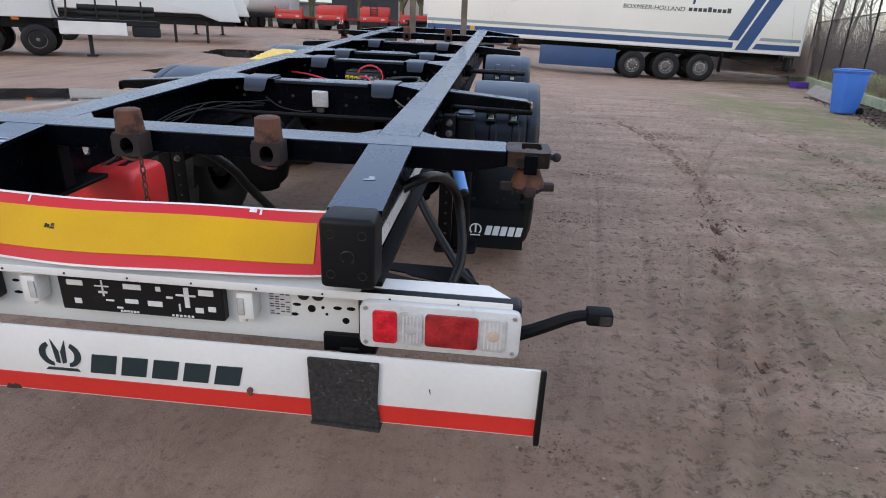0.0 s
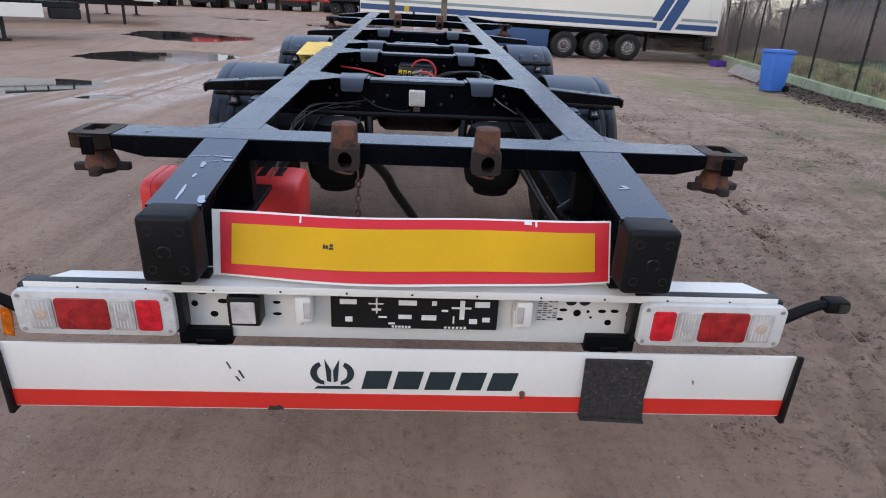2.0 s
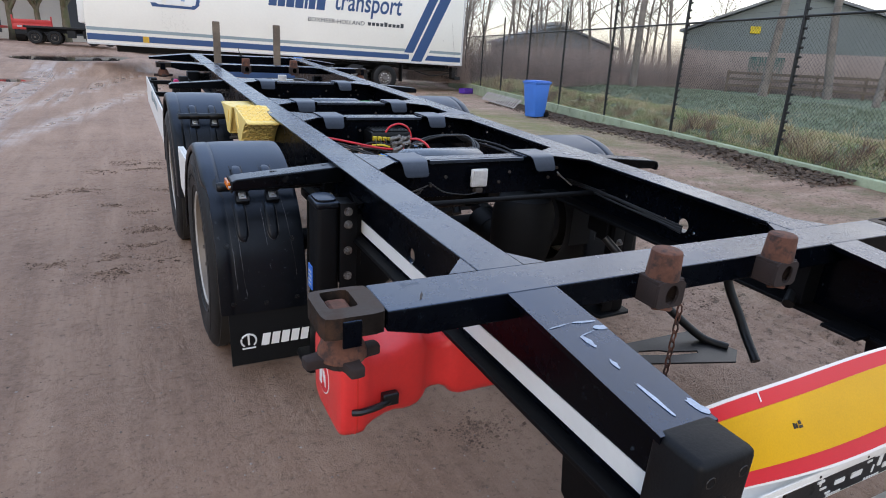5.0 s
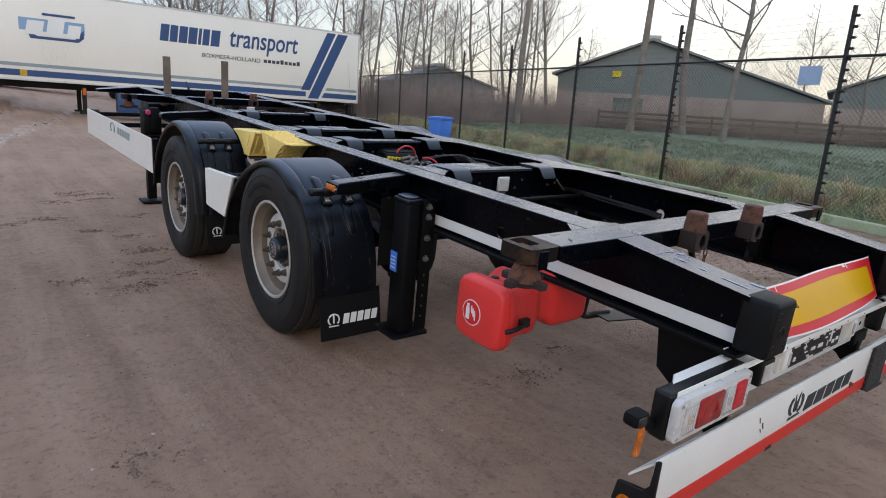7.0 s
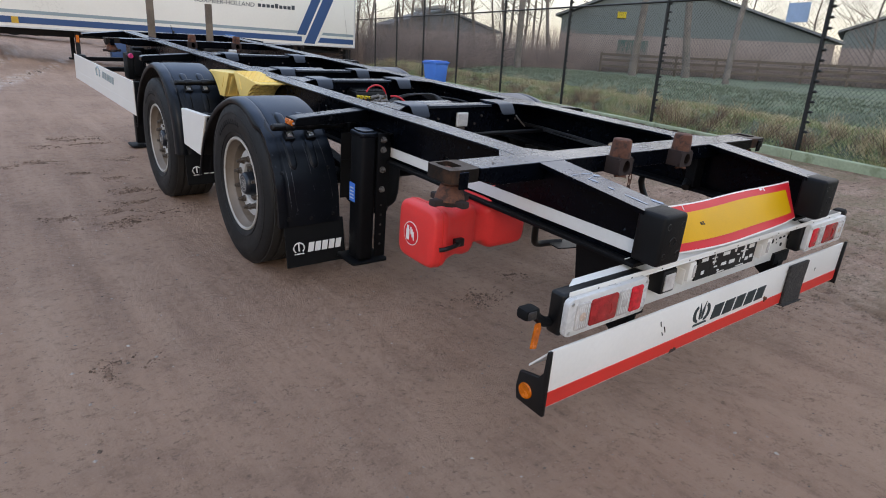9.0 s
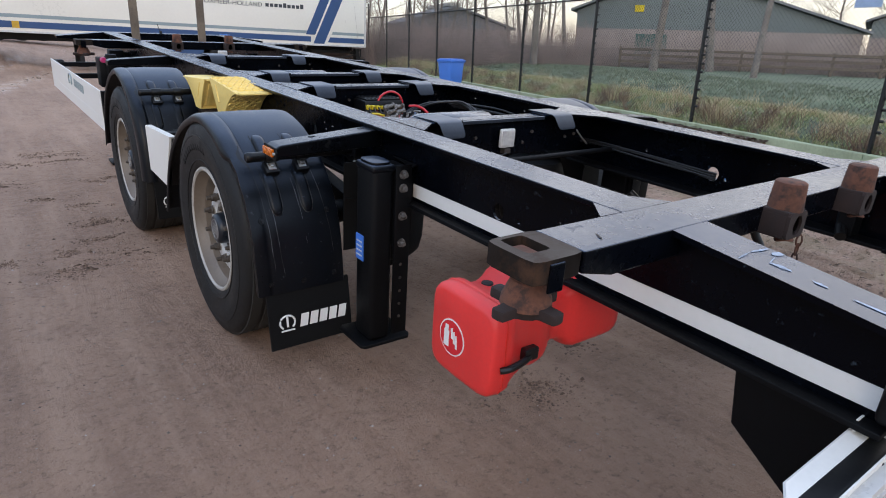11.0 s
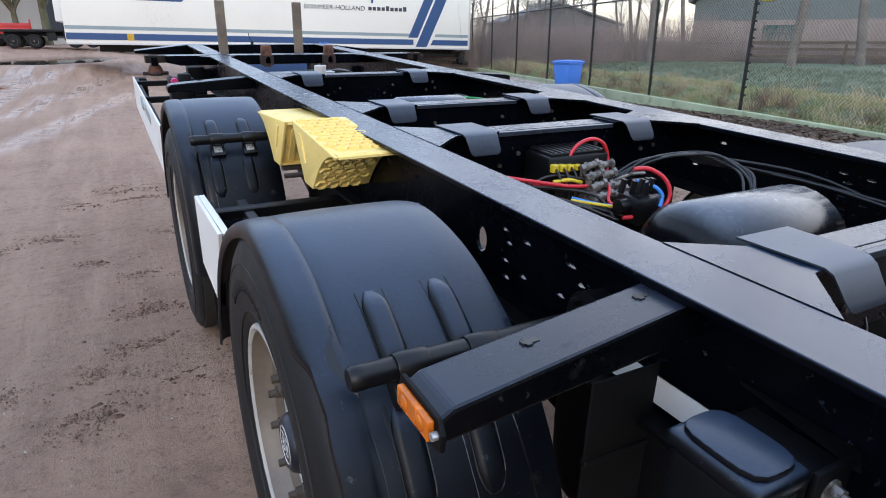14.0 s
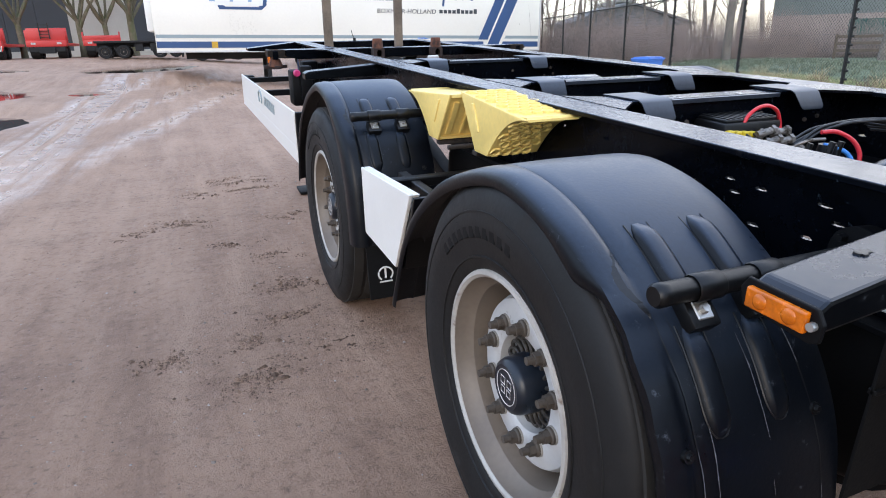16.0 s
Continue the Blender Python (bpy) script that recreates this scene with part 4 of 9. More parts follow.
# head beam at the nose
bm = B()
prism(bm, [(-1.22, 0.905), (-0.74, 0.958), (0.74, 0.958), (1.22, 0.905), (1.22, 0.88), (0.8, 0.86), (-0.8, 0.86), (-1.22, 0.88)], "y", 8.36, 8.54, 0.005)
tp("head_beam", bm, M_CHASSIS)
for x in (-0.40, 0.375):
    bm = B()
    bx(bm, x - 0.044, x + 0.044, 8.22, 8.27, 0.86, 1.385, 0.006)
    tp("stake", bm, M_WOOD, "weathered upright timber stake")
bm = B()
cy(bm, (-0.08, 8.40, 0.955), (-0.08, 8.40, 0.99), 0.016)
tube(bm, [(-0.08, 8.40, 0.985), (-0.10, 8.40, 1.02), (-0.11, 8.40, 1.07)], 0.004, 6)
tp("coupling_knob", bm, M_BLACK, "", 40)
bm = B()
grid = [[bm.verts.new((0.60 + 0.014 * i + 0.006 * noise.noise((i, j, 1)), 8.15 + 0.014 * j, 0.966 + 0.022 * abs(noise.noise((i * 0.55, j * 0.6, 4))) + 0.010 * noise.noise((i * 1.3, j * 1.4, 8)) + 0.010)) for j in range(9)] for i in range(9)]
for i in range(8):
    for j in range(8):
        bm.faces.new((grid[i][j], grid[i + 1][j], grid[i + 1][j + 1], grid[i][j + 1]))
bmesh.ops.solidify(bm, geom=list(bm.faces), thickness=0.004)
tp("rag", bm, M_HOSE_BLUE, "crumpled light blue rag")


def work_light(x, y, z):
    bm = B()
    bx(bm, x - 0.046, x + 0.046, y - 0.012, y + 0.008, z - 0.046, z + 0.046, 0.007)
    lamp = tp("work_light", bm, M_LAMP_FRAME, "square white reversing work light", 40)
    bm = B()
    bx(bm, x - 0.039, x + 0.039, y - 0.016, y - 0.011, z - 0.038, z + 0.038, 0.0022)
    tp("lens", bm, M_LENS_CLEAR, "", None, lamp)
    bm = B()
    bx(bm, x - 0.02, x + 0.02, y - 0.015, y + 0.02, z - 0.075, z - 0.05, 0.003)
    tp("bracket", bm, M_OLD_STEEL, "", None, lamp)


work_light(0.0, 1.965, 0.866)
work_light(-0.01, 6.235, 0.885)

# cross tube below the first crossmember
bm = B()
cy(bm, (-0.679, 1.80, 0.800), (0.679, 1.80, 0.800), 0.013)
tp("cross_tube", bm, M_CHASSIS_DARK, "", 40)


def air_tank(y, z, x0, x1, r):
    bm = B()
    pr = [(0.0, x0), (r * 0.55, x0 + 0.008), (r * 0.85, x0 + 0.03), (r, x0 + 0.07), (r, x1 - 0.07), (r * 0.85, x1 - 0.03), (r * 0.55, x1 - 0.008), (0.0, x1)]
    lathe(bm, pr, "x", (0, y, z), 28)
    tp("air_tank", bm, M_TANK, "glossy black air tank with a pale sky highlight painted on top", 40)


air_tank(2.43, 0.745, -0.268, 0.31, 0.172)
air_tank(4.30, 0.835, -0.27, 0.22, 0.108)


# ---- fenders, wheels and what stands beside them ----
def fender(sx, dy):
    prof = [(3.50, 0.24), (3.42, 0.42), (3.33, 0.57), (3.19, 0.71), (3.01, 0.825), (2.84, 0.893), (2.70, 0.925), (2.58, 0.920), (2.46, 0.893), (2.36, 0.850), (2.275, 0.795), (2.205, 0.735), (2.14, 0.655), (2.085, 0.550), (2.055, 0.43), (2.04, 0.32), (2.035, 0.26)]
    line = smooth_line([(0, y + dy, z) for y, z in prof], 4)
    # cross-section: outer lip, rounded shoulder, crown, inner edge
    xs = [(1.268, 1.0), (1.267, 0.62), (1.262, 0.34), (1.250, 0.12), (1.232, 0.03), (1.208, 0.0), (1.195, 0.02), (1.188, 0.13), (1.180, 0.04), (1.15, 0.0), (1.05, -0.05), (0.92, -0.02), (0.872, 0.02), (0.853, 0.10), (0.850, 0.30)]
    bm = B()
    rows = []
    nl = len(line)
    out = []
    for i, p in enumerate(line):
        d = (line[min(i + 1, nl - 1)] - line[max(i - 1, 0)]).normalized()
        nrm = Vector((0, -d.z, d.y))
        if nrm.dot(p - Vector((0, 2.65 + dy, 0.3))) < 0:
            nrm = -nrm
        out.append(nrm)
        lip = 0.036 + 0.060 * sstep(0.45, 0.8, i / nl)
        wav = 0.004 * noise.noise((p.y * 9, p.z * 9, sx))
        edge = 1.268
        if sx < 0 and dy == 0.0 and p.y < 2.5:
            # the outer edge is torn off below the shoulder
            torn = sstep(0.845, 0.79, p.z)
            edge -= 0.020 * torn + 0.004 * noise.noise((p.z * 22, 1, 5))
            lip *= 1 - 0.72 * torn
        rows.append(([bm.verts.new((sx * min(x, edge), p.y - nrm.y * (o * lip + (wav if x > 1.2 else 0)), p.z - nrm.z * (o * lip + (wav if x > 1.2 else 0)))) for x, o in xs],
                     [bm.verts.new((sx * (min(x, edge) + (0.007 if x < 1 else -0.007)), p.y - nrm.y * (o * lip + 0.008), p.z - nrm.z * (o * lip + 0.008))) for x, o in xs]))
    for a, b in zip(rows, rows[1:]):
        for k in (0, 1):
            for j in range(len(xs) - 1):
                bm.faces.new((a[k][j], a[k][j + 1], b[k][j + 1], b[k][j]))
        for j in (0, len(xs) - 1):
            bm.faces.new((a[0][j], b[0][j], b[1][j], a[1][j]))
    for r in (rows[0], rows[-1]):
        for j in range(len(xs) - 1):
            bm.faces.new((r[0][j], r[0][j + 1], r[1][j + 1], r[1][j]))
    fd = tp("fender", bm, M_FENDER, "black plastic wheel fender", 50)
    back = [(p, o) for p, o in zip(line, out) if p.y < 2.56 + dy]

    def skin(z):
        """Point and outward normal of the rear face at a height."""
        for (p, o), (p2, o2) in zip(back, back[1:]):
            if p.z >= z >= p2.z:
                t = (p.z - z) / max(1e-6, p.z - p2.z)
                return p.lerp(p2, t), o.lerp(o2, t).normalized()
        return back[-1]
    # raised ribs above and below the carrying rod
    for rx in (1.105, 0.970):
        for z0, z1, out_ in ((0.585, 0.745, 0.018), (0.775, 0.868, 0.0)):
            bm = B()
            n = 13
            prev = None
            for k in range(n):
                t = k / (n - 1)
                p, o = skin(z0 + (z1 - z0) * t)
                e = min(k, n - 1 - k)
                wdt = 0.025 * (0.35, 0.72, 0.92, 1.0)[min(e, 3)]
                hgt = (0.018 if out_ == 0.0 else 0.011) * (0.1, 0.65, 0.95, 1.0)[min(e, 3)]
                ring = [bm.verts.new((sx * (rx + out_ + a * wdt), p.y + o.y * (b * hgt), p.z + o.z * (b * hgt))) for a, b in ((-1.12, -0.15), (-1.04, 0.15), (-0.86, 0.86), (-0.5, 1.0), (0.5, 1.0), (0.86, 0.86), (1.04, 0.15), (1.12, -0.15))]
                if prev:
                    for j in range(7):
                        bm.faces.new((prev[j], prev[j + 1], ring[j + 1], ring[j]))
                prev = ring
            rib = tp("rib", bm, M_FENDER, "", 60, fd)
            # thin black line laid round the rib in place of its edge shadow
            bm = B()
            foot = []
            for k in range(9):
                p, o = skin(z1 - (z1 - z0) * 0.98 * k / 8)
                foot.append((p, o, 0.027 * (1.0 if k < 7 else 0.86 if k == 7 else 0.42)))
            tube(bm, [(sx * (rx + out_ - w), p.y + o.y * 0.0012, p.z + o.z * 0.0012) for p, o, w in foot] + [(sx * (rx + out_ + w), p.y + o.y * 0.0012, p.z + o.z * 0.0012) for p, o, w in reversed(foot)], 0.0018, 5, 2)
            tp("groove", bm, M_CABLE, "", 60, rib)
        p, o = skin(0.752)
        m = Matrix.Translation((sx * rx, p.y, p.z)) @ Matrix.Rotation(math.atan2(-o.z, -o.y) * 1.0, 4, "X")
        bm = B()
        bx(bm, -0.030, 0.030, -0.030, 0.012, -0.030, 0.030, 0.005, 2, m)
        tp("clamp", bm, M_BLACK, "", 30, fd)
        bm = B()
        bx(bm, -0.017, 0.017, -0.0335, -0.029, -0.017, 0.017, 0.002, 1, m)
        cy(bm, m @ Vector((0, -0.033, 0)), m @ Vector((0, -0.043, 0)), 0.0095, 0.008, 8)
        tp("bolt", bm, M_ZINC, "bright zinc clamp bolt", None, fd)
        bm = B()
        lathe(bm, [(0.0235, sx * rx - 0.03), (0.0255, sx * rx - 0.026), (0.0255, sx * rx + 0.026), (0.0235, sx * rx + 0.03)], "x", (0, 2.205 + dy, 0.818), 16)
        tp("clamp_band", bm, M_BLACK, "", 40, fd)
    # carrying rod with a plugged end
    bm = B()
    lathe(bm, [(0.0, -1.214), (0.017, -1.214), (0.0215, -1.208), (0.0215, -1.190), (0.0208, -1.188), (0.0208, -0.64), (0.0, -0.64)], "x", (0, 2.205 + dy, 0.818), 20)
    if sx > 0:
        bmesh.ops.scale(bm, vec=(-1, 1, 1), verts=bm.verts)
    tp("carrying_rod", bm, M_BLACK, "", 40)
    bm = B()
    cy(bm, (sx * 0.735, 2.205 + dy, 0.818), (sx * 0.66, 2.205 + dy, 0.818), 0.055, 0.05, 20)
    for a in range(4):
        t = radians(45 + 90 * a)
        cy(bm, (sx * 0.735, 2.205 + dy + 0.038 * math.cos(t), 0.818 + 0.038 * math.sin(t)), (sx * 0.752, 2.205 + dy + 0.038 * math.cos(t), 0.818 + 0.038 * math.sin(t)), 0.009, 0.008, 6)
    tp("rod_socket", bm, M_CHASSIS_DARK, "", 40)
    # rivets
    for rx, rz in ((1.20, 0.575), (0.905, 0.585), (1.19, 0.31), (0.90, 0.31), (1.045, 0.30)):
        p, o = skin(rz)
        bm = B()
        cy(bm, Vector((sx * rx, p.y, p.z)) - o * 0.004, Vector((sx * rx, p.y, p.z)) + o * 0.005, 0.013, 0.011, 12)
        cy(bm, Vector((sx * rx, p.y, p.z)) + o * 0.004, Vector((sx * rx, p.y, p.z)) + o * 0.011, 0.007, 0.005, 8)
        tp("rivet", bm, M_BLACK, "", 40, fd)
    # moulding seams that have opened, with pale chafed stretches
    seams = ((1.186, 1.168, 0.36, 0.775, (0.42, 0.58)), (1.158, 1.128, 0.33, 0.775, (0.46, 0.66)), (1.034, 1.014, 0.44, 0.765, (0.56, 0.72)), (0.930, 0.893, 0.40, 0.760, (0.66, 0.75)))
    for q, (xa, xb, z0, z1, pale) in enumerate(seams):
        for name, lo, hi, mat, wd, lift in (("seam", z0, z1, M_CABLE, 0.0021, 0.0010), ("chafe", pale[0], pale[1], M_CHAFE, 0.0013, 0.0016), ("chafe", z0 + 0.015, z0 + 0.05, M_CHAFE, 0.0009, 0.0016)):
            bm = B()
            q0 = None
            for k in range(19):
                t = k / 18
                z = lo + (hi - lo) * t
                p, o = skin(z)
                xx = sx * (xb + (xa - xb) * (z - z0) / (z1 - z0) + 0.004 * noise.noise((z * 16, xa * 9, q)))
                w = wd * (0.25 + 0.75 * math.sin(math.pi * t) ** 0.5) * (0.45 + 1.3 * abs(noise.noise((z * 60, q, 2 + lift))))
                q1 = [bm.verts.new((xx - w, p.y + o.y * lift, p.z + o.z * lift)), bm.verts.new((xx + w, p.y + o.y * lift, p.z + o.z * lift))]
                if q0:
                    bm.faces.new((q0[0], q0[1], q1[1], q1[0]))
                q0 = q1
            tp(name, bm, mat, "", None, fd)
    # torn edge on the shoulder
    bm = B()
    q0 = None
    for k in range(22):
        t = k / 21
        z = 0.842 - 0.082 * t
        p, o = skin(z)
        xx = sx * (1.196 + 0.016 * math.sin(t * 4.2) + 0.004 * t + 0.006 * noise.noise((k * 0.6, 1, dy)))
        w = 0.0075 * math.sin(math.pi * t) ** 0.7 + 0.0008
        q1 = [bm.verts.new((xx - w, p.y - o.y * 0.0005, p.z - o.z * 0.0005)), bm.verts.new((xx + w, p.y + o.y * 0.0012, p.z + o.z * 0.0012))]
        if q0:
            bm.faces.new((q0[0], q0[1], q1[1], q1[0]))
        q0 = q1
    tp("tear", bm, M_CABLE, "", None, fd)
    # mud flap
    bm = B()
    fy = 2.045 + dy
    prism(bm, [(fy, 0.275), (fy + 0.012, 0.275), (fy - 0.035, 0.012), (fy - 0.047, 0.012)], "x", *sorted((sx * 1.215, sx * 0.828)))
    flap = tp("mud_flap", bm, M_RUBBER, "black rubber mud flap with a white printed mark")
    sl = -0.178
    def fp(x, z, o=0.002):
        return (sx * x, fy + (z - 0.275) * (-sl) - o, z)
    for k in range(5):
        bm = B()
        a = (1.165 - 0.085 - 0.046 * k) if sx < 0 else (0.895 + 0.085 + 0.046 * k)
        d = -0.036 if sx < 0 else 0.036
        sk = -0.012 if sx < 0 else 0.012
        vs = [bm.verts.new(fp(a, 0.094)), bm.verts.new(fp(a + d, 0.094)), bm.verts.new(fp(a + d + sk, 0.150)), bm.verts.new(fp(a + sk, 0.150))]
        f = bm.faces.new(vs)
        r = bmesh.ops.extrude_face_region(bm, geom=[f])
        bmesh.ops.translate(bm, verts=[v for v in r["geom"] if isinstance(v, bmesh.types.BMVert)], vec=(0, -0.0015, 0))
        tp("printed_block", bm, M_STRIP, "", None, flap)
    bm = B()
    c0 = 1.135 if sx < 0 else 0.925
    base = [fp(c0 + 0.034 * math.cos(t), 0.126 + 0.031 * math.sin(t), 0.003) for t in np.linspace(-0.9, 4.0, 14)]
    tube(bm, base, 0.0045, 5, 1)
    tube(bm, [fp(c0 - 0.030, 0.090, 0.003), fp(c0 + 0.030, 0.090, 0.003)], 0.004, 5, 1)
    tube(bm, [fp(c0, 0.106, 0.003), fp(c0, 0.152, 0.003)], 0.005, 5, 1)
    tp("printed_emblem", bm, M_STRIP, "", None, flap)
    return fd


for dy in (0.0, 1.98):
    for sx in (-1, 1):
        fender(sx, dy)

HUBS = [(2.650, 0.371), (4.680, 0.266)]
first = None
for hy, hz in HUBS:
    bm = B()
    cy(bm, (-0.95, hy, hz), (0.95, hy, hz), 0.062, None, 20)
    tp("axle", bm, M_CHASSIS_DARK, "", 40)
    for sx in (-1, 1):
        bm = B()
        lathe(bm, [(0.0, 0.655), (0.150, 0.655), (0.158, 0.645), (0.172, 0.615), (0.184, 0.57), (0.186, 0.46), (0.182, 0.36), (0.168, 0.30), (0.140, 0.27), (0.118, 0.26), (0.115, 0.23), (0.0, 0.225)], "z", (sx * 0.50, hy - 0.40, 0.0), 28)
        tp("air_bag", bm, M_RUBBER, "black rubber suspension air bag", 40)
        bm = B()
        prism(bm, [(hy - 0.52, 0.29), (hy - 0.52, 0.32), (hy, hz + 0.10), (hy + 0.60, 0.56), (hy + 0.60, 0.48), (hy, hz + 0.02)], "x", sx * 0.50 - 0.04, sx * 0.50 + 0.04, 0.006)
        bx(bm, sx * 0.50 - 0.06, sx * 0.50 + 0.06, hy + 0.50, hy + 0.66, 0.44, 0.70, 0.01)
        tp("trailing_arm", bm, M_CHASSIS_DARK, "", 40)
        bm = B()
        cy(bm, (sx * 0.42, hy - 0.19, hz + 0.02), (sx * 0.42, hy - 0.05, hz + 0.05), 0.085, 0.085)
        cy(bm, (sx * 0.42, hy - 0.30, hz + 0.00), (sx * 0.42, hy - 0.19, hz + 0.02), 0.07, 0.08)
        tp("brake_chamber", bm, M_CHASSIS_DARK, "", 40)
        bm = B()
        cy(bm, (sx * 0.33, hy + 0.10, hz + 0.04), (sx * 0.36, hy + 0.30, 0.70), 0.03, 0.036)
        tp("shock_absorber", bm, M_BLACK, "", 40)


def wheel(sx, hy, hz):
    """A wheel: tyre with tread grooves, dished steel rim, hub with fins, ten studs."""
    m = Matrix.Translation((sx * 1.078, hy, hz)) @ (Matrix.Rotation(radians(180), 4, "Z") if sx > 0 else Matrix.Identity(4))
    # outside points to -x in the wheel's own frame
    bm = B()
    lathe(bm, [(0.2835, -0.170), (0.2785, -0.140), (0.262, -0.120), (0.258, -0.060), (0.252, -0.010), (0.242, 0.0), (0.236, -0.010)], "x", (0, 0, 0), 56)
    rim = tp("wheel", bm, M_RIM, "silver steel truck wheel, brown with dirt", 35)
    rim.matrix_basis = m
    bm = B()
    lathe(bm, [(0.302, -0.160), (0.306, -0.168), (0.302, -0.176), (0.292, -0.178), (0.2845, -0.1715), (0.2838, -0.168)], "x", (0, 0, 0), 56)
    part("rim_edge", bm, M_RIM_EDGE, rim, "bright chipped rim edge", 35)
    bm = B()
    lathe(bm, [(0.238, -0.004), (0.234, -0.030), (0.228, -0.078), (0.218, -0.098), (0.200, -0.107), (0.136, -0.107), (0.128, -0.102), (0.118, -0.02)], "x", (0, 0, 0), 56)
    part("disc", bm, M_RIM_DISC, rim, "pale grey painted wheel disc", 35)
    bm = B()
    prof = [(0.290, -0.150), (0.306, -0.172), (0.322, -0.180), (0.345, -0.184), (0.40, -0.196), (0.43, -0.197), (0.46, -0.192), (0.49, -0.184), (0.512, -0.172), (0.520, -0.160)]
    prof += [(0.520, 0.160), (0.512, 0.172), (0.49, 0.180), (0.43, 0.197), (0.345, 0.184), (0.306, 0.165), (0.29, 0.12)]
    lathe(bm, prof, "x", (0, 0, 0), 72)
    # raised rings on the sidewall
    for r0, xx in ((0.338, -0.1845), (0.452, -0.1935)):
        lathe(bm, [(r0 - 0.004, xx + 0.004), (r0 - 0.002, xx - 0.002), (r0 + 0.002, xx - 0.002), (r0 + 0.004, xx + 0.004)], "x", (0, 0, 0), 72)
    tyre = part("tyre", bm, M_TYRE, rim, "black truck tyre with a muddy sidewall", 40)
    bm = B()
    pr = []
    xg = -0.160
    for k in range(5):
        w = 0.052
        pr += [(0.512, xg), (0.527, xg + 0.003), (0.527, xg + w - 0.003), (0.512, xg + w)]
        xg += 0.067
    lathe(bm, pr, "x", (0, 0, 0), 72)
    part("tread", bm, M_TREAD, rim, "ribbed tread caked with mud", 30)
    bm = B()
    lathe(bm, [(0.128, -0.050), (0.120, -0.062), (0.082, -0.066), (0.078, -0.074), (0.0765, -0.110), (0.075, -0.134), (0.069, -0.148), (0.059, -0.1545), (0.055, -0.1535), (0.0, -0.1535)], "x", (0, 0, 0), 36)
    part("hub", bm, M_HUB, rim, "dark hub with a round cap", 35)
    # cooling ribs curl round the cap
    bm = B()
    tube(bm, [(-0.082, r * math.sin(a), r * math.cos(a)) for r, a in ((0.076, 0.0), (0.088, 0.03), (0.100, 0.10), (0.111, 0.22), (0.116, 0.36), (0.110, 0.46))], 0.0058, 6, 3)
    fin = part("fin", bm, M_FIN, rim, "dusty curled cooling rib", 60)
    for k in range(1, 20):
        shared("fin", fin, Matrix.Rotation(radians(18 * k), 4, "X"), rim)
    bm = B()
    tube(bm, [(-0.1538, 0.047 * math.cos(t), 0.047 * math.sin(t)) for t in np.linspace(0, 2 * math.pi, 33)], 0.0012, 4, 1)
    # plain outline marks on the cap
    for u0, u1, w0, w1 in ((-0.026, -0.006, 0.004, 0.024), (0.006, 0.026, 0.004, 0.024), (-0.024, -0.005, -0.022, -0.004), (0.005, 0.024, -0.022, -0.004)):
        tube(bm, [(-0.1538, u0, w0), (-0.1538, u1, w0), (-0.1538, u1, w1), (-0.1538, u0, w1), (-0.1538, u0, w0)], 0.0011, 4, 1)
    part("cap_mark", bm, M_LAMP_FRAME, rim)
    bm = B()
    cy(bm, (-0.106, 0, 0.160), (-0.112, 0, 0.160), 0.0235, 0.0230, 18)
    washer = part("washer", bm, M_WASHER, rim, "", 35)
    bm = B()
    lathe(bm, [(0.0215, -0.1115), (0.0215, -0.1175), (0.0175, -0.121)], "x", (0, 0, 0.160), 18)
    cy(bm, (-0.118, 0, 0.160), (-0.137, 0, 0.160), 0.0180, 0.0168, 6)
    cy(bm, (-0.136, 0, 0.160), (-0.156, 0, 0.160), 0.0112, 0.0100, 12)
    nut = part("wheel_nut", bm, M_NUT, rim, "", 35)
    for k in range(1, 10):
        shared("washer", washer, Matrix.Rotation(radians(36 * k), 4, "X"), rim)
        shared("wheel_nut", nut, Matrix.Rotation(radians(36 * k), 4, "X"), rim)
    bm = B()
    cy(bm, (-0.03, 0, 0), (0.14, 0, 0), 0.205, 0.205, 32)
    part("brake_drum", bm, M_UNDER, rim, "", 35)
    # moulded lettering on the tyre as plain low blocks
    for k in range(11):
        a = radians(-46 + 5.4 * k)
        bm = B()
        h = 0.050 if k in (0, 3, 10) else 0.036
        bx(bm, -0.1965, -0.190, -0.013, 0.013, 0.386, 0.386 + h, 0.002, 1, Matrix.Rotation(a, 4, "X"))
        part("moulded_block", bm, M_RUBBER, rim)
    return rim


for hy, hz in HUBS:
    for sx in (-1, 1):
        wheel(sx, hy, hz)

